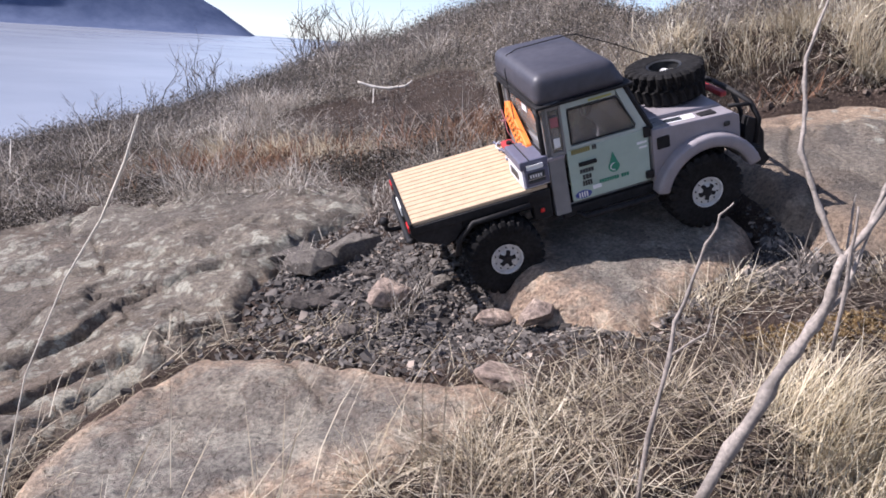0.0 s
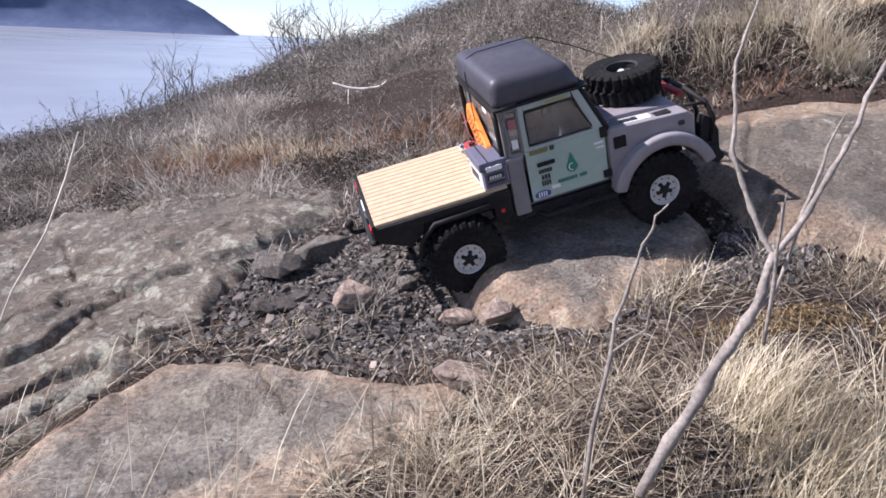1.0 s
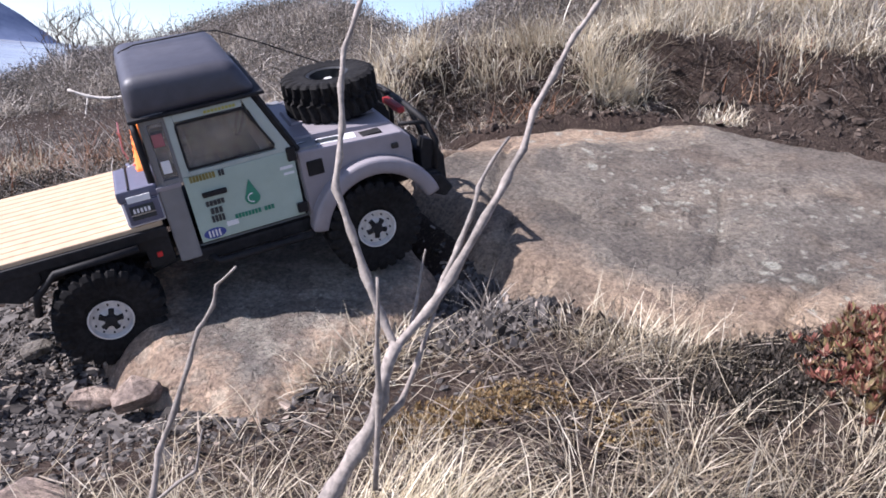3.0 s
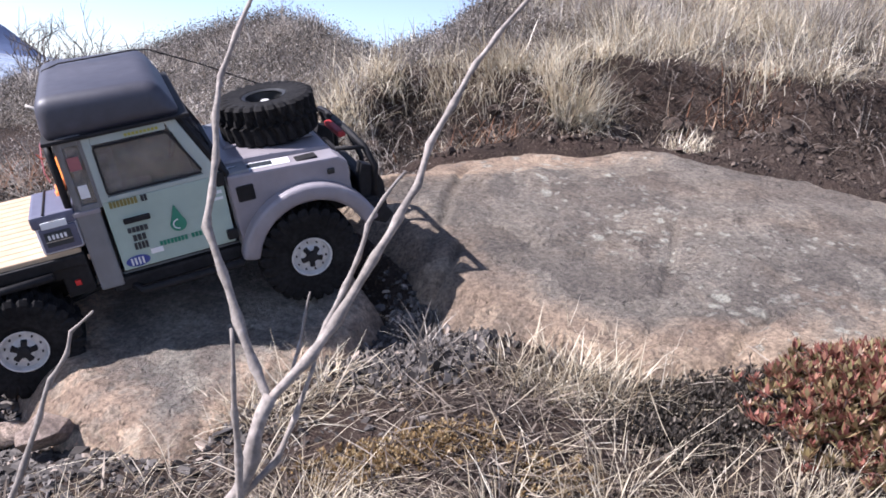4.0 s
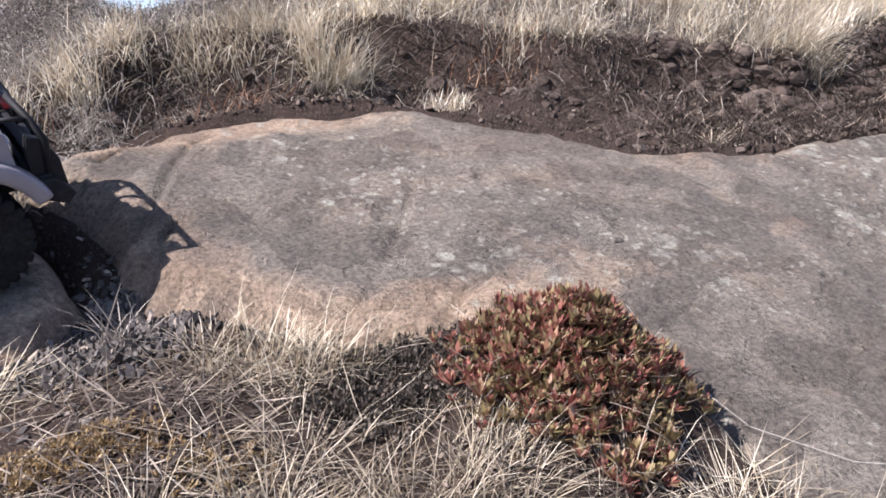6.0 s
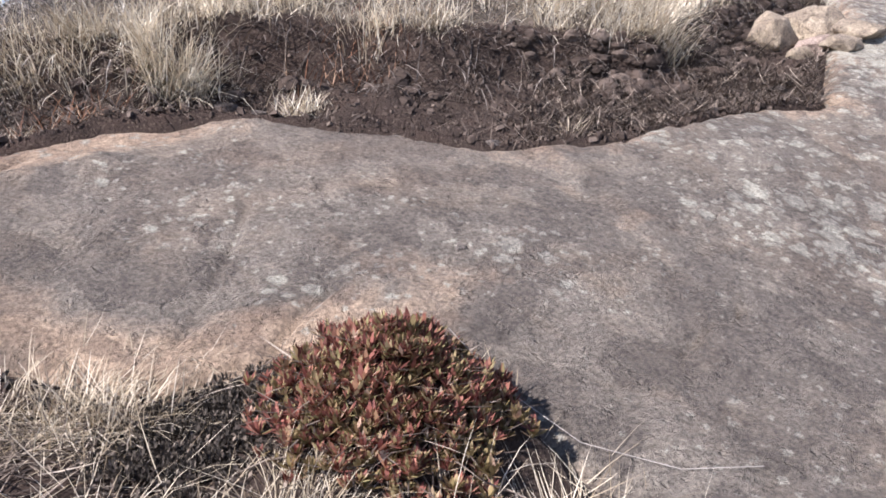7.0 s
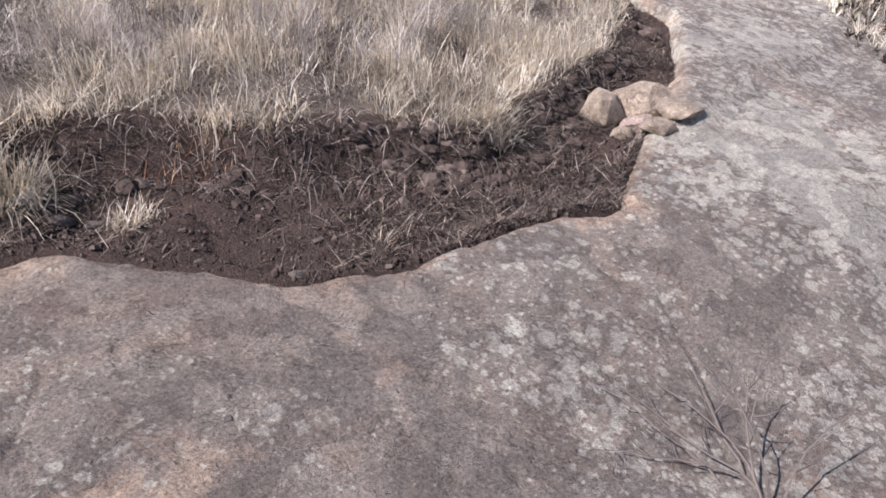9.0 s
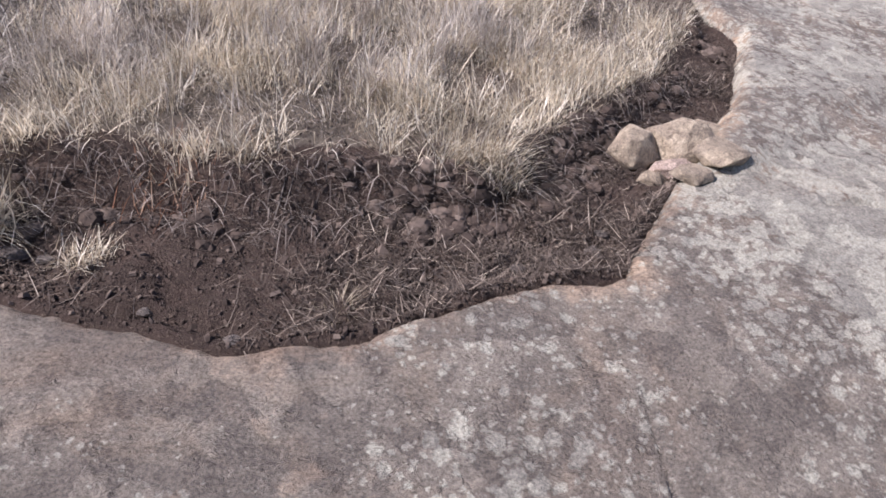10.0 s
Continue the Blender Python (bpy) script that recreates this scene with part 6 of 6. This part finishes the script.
x, y = scatter(4300, -0.5, 1.05, 0.42, 1.02, near_want)
n = len(x)
a = blade_set(x, y, RNG.uniform(0.03, 0.10, n), RNG.uniform(1.0, 1.52, n), RNG.uniform(-0.4, 0.9, n), RNG.uniform(0.0005, 0.0011, n), RNG.normal(0.4, 1.4, n), 0.002)
centres = [(0.03, 0.73), (0.08, 0.70), (-0.02, 0.69), (0.14, 0.785), (0.18, 0.775), (0.21, 0.80), (0.25, 0.76), (0.16, 0.70), (0.30, 0.70), (0.42, 0.74), (0.46, 0.70), (0.52, 0.76), (0.55, 0.70), (0.60, 0.73), (0.66, 0.70), (0.50, 0.66),
           (0.58, 0.655), (0.40, 0.66), (0.70, 0.66), (0.38, 0.81), (0.76, 0.72), (0.78, 0.70), (0.86, 0.68), (0.64, 0.80), (-0.12, 0.60), (-0.25, 0.58), (0.93, 0.63), (0.52, 0.60), (0.35, 0.60), (0.2, 0.63)]
gx, gy = scatter(34, 0.0, 1.0, 0.50, 0.80, near_want)
centres += list(zip(gx, gy))
x, y, cc = tufts(centres, 62, 0.014)
n = len(x)
b1 = blade_set(x, y, RNG.uniform(0.05, 0.13, n) * np.where(cc[:, 1] < 0.69, 0.95, 0.66), np.clip(np.abs(RNG.normal(0.62, 0.38, n)), 0, 1.4), np.abs(RNG.normal(1.0, 0.5, n)), RNG.uniform(0.0005, 0.0010, n), np.arctan2(y - cc[:, 1], x - cc[:, 0]) + RNG.normal(0, 0.5, n))
# a blond mat on the turf bank, combed to one side
cx, cy = scatter(42, 0.34, 0.74, 0.46, 0.72, lambda x, y: np.clip(1.5 * bump2(x, y, 0.52, 0.585, 0.12, 0.05) - 0.15 + 0.6 * vnoise(x, y, 12, 2, seed=54), 0, 1))
x, y, cc = tufts(np.stack([cx, cy], -1), 70, 0.018)
n = len(x)
mat = blade_set(x, y, RNG.uniform(0.05, 0.12, n), np.clip(RNG.normal(0.75, 0.3, n), 0, 1.4), np.abs(RNG.normal(0.6, 0.4, n)), RNG.uniform(0.0005, 0.0010, n), np.repeat(0.5 + 1.2 * vnoise(cx, cy, 6, 2, seed=55), 70) + RNG.normal(0, 0.55, n))
raw_mesh("blond_grass", *mat, STRAW_BLOND, "blond combed dead grass on the turf bank", "grass")
# tufts on the rim of the slabs and in the peat
centres = [(0.595, 0.985), (0.63, 0.965), (0.675, 0.935), (0.655, 0.955), (0.385, 1.375), (0.41, 1.365), (0.40, 1.39), (0.37, 1.36), (1.12, 1.645), (1.13, 1.66), (0.335, 0.965), (0.36, 0.955), (0.38, 0.99), (0.41, 1.005),
           (0.66, 1.72), (0.70, 1.70), (1.55, 1.36), (0.88, 1.66), (0.60, 0.93), (0.66, 0.905), (0.58, 0.965), (0.705, 0.90), (0.63, 0.935), (0.62, 0.955), (0.645, 0.945), (0.69, 0.92), (0.67, 0.93)]
x, y, cc = tufts(centres, 55, 0.013)
n = len(x)
b2 = blade_set(x, y, RNG.uniform(0.03, 0.075, n), np.abs(RNG.normal(0.7, 0.35, n)), np.abs(RNG.normal(0.9, 0.5, n)), RNG.uniform(0.0007, 0.0013, n), np.arctan2(y - cc[:, 1], x - cc[:, 0]) + RNG.normal(0, 0.5, n))
# thin tall stalks in front of the rock
x, y = scatter(46, -0.55, 0.28, 0.50, 0.72, lambda x, y: 1.0 + 0 * x)
n = len(x)
b3 = blade_set(x, y, RNG.uniform(0.10, 0.22, n), RNG.normal(0.3, 0.25, n), RNG.normal(0.25, 0.3, n), RNG.uniform(0.0009, 0.0015, n), RNG.normal(0.3, 1.2, n))
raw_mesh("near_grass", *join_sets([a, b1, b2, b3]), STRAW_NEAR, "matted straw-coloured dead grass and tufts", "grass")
centres = [(-0.20, 1.20), (-0.22, 1.19), (-0.03, 1.02), (-0.02, 1.06), (0.52, 1.04)]
x, y, cc = tufts(centres, 40, 0.010)
n = len(x)
raw_mesh("rock_tuft", *blade_set(x, y, RNG.uniform(0.04, 0.08, n), np.abs(RNG.normal(0.7, 0.3, n)), np.abs(RNG.normal(0.6, 0.3, n)), RNG.uniform(0.001, 0.0016, n), RNG.uniform(0, 6.3, n), 0.006), STRAW_GREY, "small brown grass tufts in rock cracks", "grass")


# red heather cushion, dark moss and ochre moss
def rosette_set(x, y, z, size, count=9):
    """Spiky leaf rosettes."""
    n = len(x)
    cx, cy, cz, cs = (np.repeat(v, count) for v in (x, y, z, size))
    a = RNG.uniform(0, 6.3, n * count)
    el = RNG.uniform(0.35, 1.4, n * count)
    d = np.stack([np.cos(a) * np.cos(el), np.sin(a) * np.cos(el), np.sin(el)], -1)
    side = np.stack([-np.sin(a), np.cos(a), 0 * a], -1)
    p = np.stack([cx, cy, cz], -1)
    L = cs[:, None] * RNG.uniform(0.7, 1.2, (n * count, 1))
    V = np.stack([p, p + d * L * 0.55 + side * L * 0.14, p + d * L, p + d * L * 0.55 - side * L * 0.14], 1)
    idx = (np.arange(n * count)[:, None] * 4 + np.array([0, 1, 2, 0, 2, 3])[None]).ravel()
    return V.reshape(-1, 3), np.full(2 * n * count, 3), idx


x, y = scatter(1250, 0.68, 1.08, 0.58, 0.94, lambda x, y: np.clip(2.2 * bump2(x, y, 0.87, 0.79, 0.095, 0.10) - 0.5 + 0.5 * vnoise(x, y, 30, 2, seed=61), 0, 1))
n = len(x)
low_side = np.clip((0.83 - y) / 0.16 + 0.6 * vnoise(x, y, 16, 2, seed=62), 0, 1)
green = RNG.rand(n) < 0.18 + 0.40 * low_side
for pick, mat, what in ((~green, HEATHER_RED, "red heather sprigs in a cushion on the rock's edge"), (green, HEATHER_GREEN, "olive green sprigs in the heather cushion")):
    m = int(pick.sum())
    raw_mesh("heather", *rosette_set(x[pick], y[pick], top_all(x[pick], y[pick]) + RNG.uniform(-0.002, 0.016, m), RNG.uniform(0.008, 0.016, m), 16), mat, what, "heather")
x, y = scatter(1700, 0.58, 0.92, 0.70, 0.96, lambda x, y: np.clip(1.9 * bump2(x, y, 0.745, 0.865, 0.085, 0.06) - 0.3, 0, 1) * ~on_rock(x, y, 0.02))
n = len(x)
raw_mesh("dark_moss", *rosette_set(x, y, top_all(x, y) + RNG.uniform(-0.002, 0.006, n), RNG.uniform(0.004, 0.009, n), 8), HEATH_DARK, "dark grey moss beside the heather", "moss")
x, y = scatter(900, 0.55, 0.92, 0.62, 0.92, lambda x, y: np.clip(1.5 * bump2(x, y, 0.73, 0.80, 0.11, 0.11) - 0.2, 0, 1))
n = len(x)
raw_mesh("dead_leaves", *leaf_set(x, y, top_all(x, y) + RNG.uniform(0.003, 0.010, n), RNG.uniform(0.003, 0.007, n)), ROOTY, "small brown dead leaves on the moss", "leaves")
x, y = scatter(1100, 0.34, 0.62, 0.74, 0.94, lambda x, y: np.clip(1.6 * bump2(x, y, 0.455, 0.855, 0.075, 0.035) + bump2(x, y, 0.57, 0.80, 0.04, 0.03) - 0.25, 0, 1))
n = len(x)
raw_mesh("ochre_moss", *rosette_set(x, y, top_all(x, y) + RNG.uniform(-0.002, 0.004, n), RNG.uniform(0.003, 0.007, n), 8), MOSS, "ochre moss among dead grass", "moss")


# turf patch high on the slab, and dark growth at the near edge of the slab
def patch_places(n, cx, cy, rx, ry, turn):
    a, r = RNG.uniform(0, 6.3, n), np.sqrt(RNG.rand(n))
    u, v = rx * r * np.cos(a), ry * r * np.sin(a)
    return cx + u * math.cos(turn) - v * math.sin(turn), cy + u * math.sin(turn) + v * math.cos(turn)


x, y = patch_places(5200, 5.45, 2.42, 1.60, 0.46, 0.60)
n = len(x)
raw_mesh("turf_patch", *blade_set(x, y, RNG.uniform(0.05, 0.12, n), np.abs(RNG.normal(0.6, 0.3, n)), np.abs(RNG.normal(0.6, 0.4, n)), RNG.uniform(0.003, 0.006, n), RNG.uniform(0, 6.3, n)), STRAW, "patch of dead grass in a hollow of the slab", "grass")
x, y = patch_places(260, 4.75, 2.06, 1.10, 0.22, 0.66)
n = len(x)
x2, y2 = patch_places(500, 1.47, 0.445, 0.15, 0.05, -0.45)
m = len(x2)
raw_mesh("turf_moss", *join_sets([rosette_set(x, y, top_all(x, y) + RNG.uniform(-0.004, 0.02, n), RNG.uniform(0.02, 0.05, n), 6), rosette_set(x2, y2, top_all(x2, y2) + RNG.uniform(-0.002, 0.008, m), RNG.uniform(0.006, 0.012, m), 7)]), HEATH_DARK, "dark moss in hollows of the slab", "moss")
x, y = patch_places(110, 1.47, 0.44, 0.16, 0.055, -0.45)
n = len(x)
raw_mesh("edge_grass", *blade_set(x, y, RNG.uniform(0.03, 0.09, n), RNG.uniform(0.3, 1.2, n), RNG.uniform(0, 0.8, n), RNG.uniform(0.0005, 0.001, n), RNG.uniform(0, 6.3, n)), STRAW_GREY, "thin dead grass beside the slab", "grass")

# ---- bare shrubs ----
def limb(bm, pts, r0, r1, sides=7, knots=True):
    n = len(pts)
    r0, r1 = r0 * 0.82, r1 * 0.85
    rad = [(r0 + (r1 - r0) * i / (n - 1)) * (0.92 + 0.16 * ((i * 7) % 5) / 4) for i in range(n)]
    # finer, slightly wavering
    fine, fr = [], []
    for i in range(n - 1):
        a, c = Vector(pts[i]), Vector(pts[i + 1])
        for k in range(3):
            t = k / 3
            w = Vector((noise.noise(Vector((i + t, r0 * 900, 1))), noise.noise(Vector((i + t, r0 * 900, 5))), 0)) * r0 * 0.5
            fine.append(a.lerp(c, t) + w)
            fr.append((rad[i] * (1 - t) + rad[i + 1] * t) * (1.35 if (k == 0 and knots and i) else 0.97))
    fine.append(Vector(pts[-1]))
    fr.append(rad[-1])
    return tube(fine, fr, sides, bm)


shrub = new("bare_shrub")
tagged(shrub, "leafless grey shrub with a forked stem in the grass", "shrub")
stem = limb(bmesh.new(), [(0.250, 0.600, 0.560), (0.274, 0.612, 0.607), (0.299, 0.622, 0.655), (0.318, 0.628, 0.690), (0.330, 0.631, 0.712), (0.340, 0.634, 0.740), (0.347, 0.640, 0.770)], 0.0066, 0.0043, 10)
part("stem", stem, BARK, shrub, smooth=True)
part("branch", limb(bmesh.new(), [(0.346, 0.639, 0.767), (0.339, 0.648, 0.781), (0.329, 0.656, 0.803), (0.320, 0.663, 0.825), (0.310, 0.669, 0.847), (0.3115, 0.674, 0.864), (0.312, 0.680, 0.880), (0.310, 0.687, 0.901), (0.311, 0.694, 0.921), (0.317, 0.699, 0.943), (0.326, 0.706, 0.972)], 0.0031, 0.0013), BARK, shrub, smooth=True)
part("branch", limb(bmesh.new(), [(0.346, 0.639, 0.768), (0.366, 0.650, 0.787), (0.378, 0.658, 0.804), (0.396, 0.668, 0.837), (0.407, 0.674, 0.858), (0.417, 0.680, 0.876), (0.422, 0.686, 0.898), (0.434, 0.692, 0.921), (0.445, 0.698, 0.943), (0.457, 0.703, 0.961), (0.472, 0.708, 0.982), (0.484, 0.712, 1.002)], 0.0035, 0.0012), BARK, shrub, smooth=True)
part("branch", limb(bmesh.new(), [(0.366, 0.650, 0.787), (0.373, 0.658, 0.803), (0.381, 0.665, 0.821), (0.387, 0.670, 0.836), (0.391, 0.674, 0.853), (0.399, 0.682, 0.867), (0.412, 0.696, 0.881)], 0.0024, 0.0010), BARK, shrub, smooth=True)
part("branch", limb(bmesh.new(), [(0.338, 0.610, 0.700), (0.334, 0.604, 0.756), (0.331, 0.602, 0.778), (0.330, 0.600, 0.792), (0.328, 0.599, 0.818)], 0.0022, 0.0010), BARK, shrub, smooth=True)
part("branch", limb(bmesh.new(), [(0.356, 0.655, 0.772), (0.360, 0.664, 0.787), (0.362, 0.670, 0.802), (0.364, 0.674, 0.815)], 0.0014, 0.0007), BARK, shrub, smooth=True)
part("branch", limb(bmesh.new(), [(0.330, 0.631, 0.712), (0.352, 0.640, 0.735), (0.360, 0.646, 0.757), (0.368, 0.650, 0.785)], 0.0024, 0.0012), BARK, shrub, smooth=True)
sap = new("bare_sapling")
tagged(sap, "thin leafless twig standing in the grass", "shrub")
part("stem", limb(bmesh.new(), [(0.205, 0.620, 0.46), (0.212, 0.635, 0.60), (0.222, 0.642, 0.672), (0.224, 0.650, 0.700), (0.232, 0.652, 0.725), (0.238, 0.655, 0.750), (0.242, 0.657, 0.768), (0.249, 0.658, 0.781), (0.250, 0.660, 0.792), (0.260, 0.660, 0.803)], 0.0026, 0.0008), BARK, sap, smooth=True)
part("branch", limb(bmesh.new(), [(0.222, 0.642, 0.672), (0.236, 0.634, 0.690), (0.246, 0.630, 0.700), (0.248, 0.632, 0.722)], 0.0014, 0.0006), BARK, sap, smooth=True)
REED = plain("pale straw", (0.70, 0.62, 0.50), 0.6, grain=60, vary=0.12)
reed = new("dry_reed")
tagged(reed, "single pale dry grass stalk close to the camera", "grass stalk")
part("stalk", tube([(-0.30, 0.46, 0.42), (-0.262, 0.490, 0.60), (-0.250, 0.510, 0.68), (-0.226, 0.525, 0.745), (-0.206, 0.540, 0.785), (-0.186, 0.535, 0.825), (-0.174, 0.532, 0.857)], [0.0005, 0.0005, 0.0005, 0.0006, 0.0008, 0.0012, 0.0004], 6), REED, reed, smooth=True)


def bare_bush(name, x, y, tall, seed, label, many=9):
    """A leafless bush: stems that fork three times."""
    rnd = random.Random(seed)
    root = new(name)
    root.matrix_world = Matrix.Translation((x, y, surface(x, y) - 0.02))
    tagged(root, label, "shrub", "bare bushes on the ridge")

    def grow(bm, p, d, length, r, level):
        pts = [p]
        for _ in range(4):
            d = (d + Vector((rnd.gauss(0, 0.22), rnd.gauss(0, 0.22), rnd.gauss(0.08, 0.12)))).normalized()
            pts.append(pts[-1] + d * length / 4)
        tube(pts, [r, r * 0.9, r * 0.8, r * 0.65, r * 0.45], 4, bm)
        if level:
            for q in pts[1:]:
                for _ in range(1 if level > 1 else 2):
                    if rnd.random() < 0.75:
                        grow(bm, q, (d + Vector((rnd.gauss(0, 0.7), rnd.gauss(0, 0.7), rnd.gauss(0.2, 0.3)))).normalized(), length * rnd.uniform(0.4, 0.65), r * 0.55, level - 1)

    for _ in range(many):
        bm = bmesh.new()
        grow(bm, Vector((rnd.gauss(0, tall * 0.25), rnd.gauss(0, tall * 0.12), 0)), Vector((rnd.gauss(0, 0.4), rnd.gauss(0, 0.3), 1)).normalized(), tall * rnd.uniform(0.45, 0.75), tall * 0.0095, 2)
        part("stem", bm, TWIG, root)
    return root


for i, (x, y, tall, many) in enumerate([(-0.93, 4.70, 0.42, 13), (-0.70, 4.55, 0.46, 12), (-0.50, 4.50, 0.30, 9), (-1.15, 4.45, 0.24, 8), (-1.25, 3.45, 0.27, 11), (-1.12, 3.42, 0.28, 11), (-1.42, 3.15, 0.22, 9), (-1.55, 2.95, 0.18, 8),
                                          (-1.02, 3.60, 0.20, 6), (-0.25, 4.35, 0.22, 6), (0.05, 4.00, 0.20, 6), (0.78, 2.18, 0.26, 5), (1.02, 2.42, 0.28, 5)]):
    bare_bush("bare_bush", x, y, tall, 60 + i, "leafless dark twiggy bush on the ridge", many)
low = new("low_bush")
tagged(low, "small leafless twig bush growing beside the rock slab", "shrub")
rnd = random.Random(5)
for k in range(8):
    p = Vector((1.75 + rnd.gauss(0, 0.035), 0.57 + rnd.gauss(0, 0.03), surface(1.75, 0.57) - 0.004))
    d = Vector((rnd.gauss(0.1, 0.45), rnd.gauss(0.9, 0.3), 0.35)).normalized()
    pts = [p]
    for _ in range(6):
        d = (d + Vector((rnd.gauss(0, 0.2), rnd.gauss(0, 0.2), rnd.gauss(-0.03, 0.1)))).normalized()
        q = pts[-1] + d * 0.045
        q.z = max(q.z, surface(q.x, q.y) + 0.012)
        pts.append(q)
    bm = tube(pts, [0.0024 - 0.00028 * i for i in range(7)], 5)
    for i in (2, 3, 4):
        e = (d + Vector((rnd.gauss(0, 0.8), rnd.gauss(0, 0.8), 0.3))).normalized()
        tube([pts[i], pts[i] + e * 0.03, pts[i] + e * 0.055 + Vector((0, 0, 0.008))], [0.0011, 0.0009, 0.0005], 4, bm)
    part("stem", bm, TWIG, low)
stalk = new("fallen_stalk")
tagged(stalk, "dry stalk lying on the rock beside the heather", "grass stalk")
part("stalk", tube([(0.93, 0.80, surface(0.93, 0.80) + 0.03), (0.98, 0.775, surface(0.98, 0.775) + 0.010), (1.02, 0.72, surface(1.02, 0.72) + 0.006), (1.08, 0.66, surface(1.08, 0.66) + 0.004), (1.15, 0.63, surface(1.15, 0.63) + 0.004)], 0.00035, 5), SEAT, stalk)
# pale bare root on the bank
BLEACHED = island_material("bleached root wood", [(0.0, (0.48, 0.44, 0.39)), (1.0, (0.62, 0.57, 0.51))], 0.8)
roots = new("bare_root")
tagged(roots, "pale bare root sticking out of the peat bank", "root")
part("root_wood", limb(bmesh.new(), [(-0.30, 2.440, 0.770), (-0.25, 2.435, 0.758), (-0.20, 2.430, 0.757), (-0.15, 2.425, 0.768), (-0.13, 2.42, 0.785)], 0.0055, 0.004), BLEACHED, roots, smooth=True)
part("root_wood", limb(bmesh.new(), [(-0.25, 2.435, 0.758), (-0.245, 2.40, 0.72), (-0.24, 2.38, 0.66)], 0.003, 0.002), BLEACHED, roots, smooth=True)
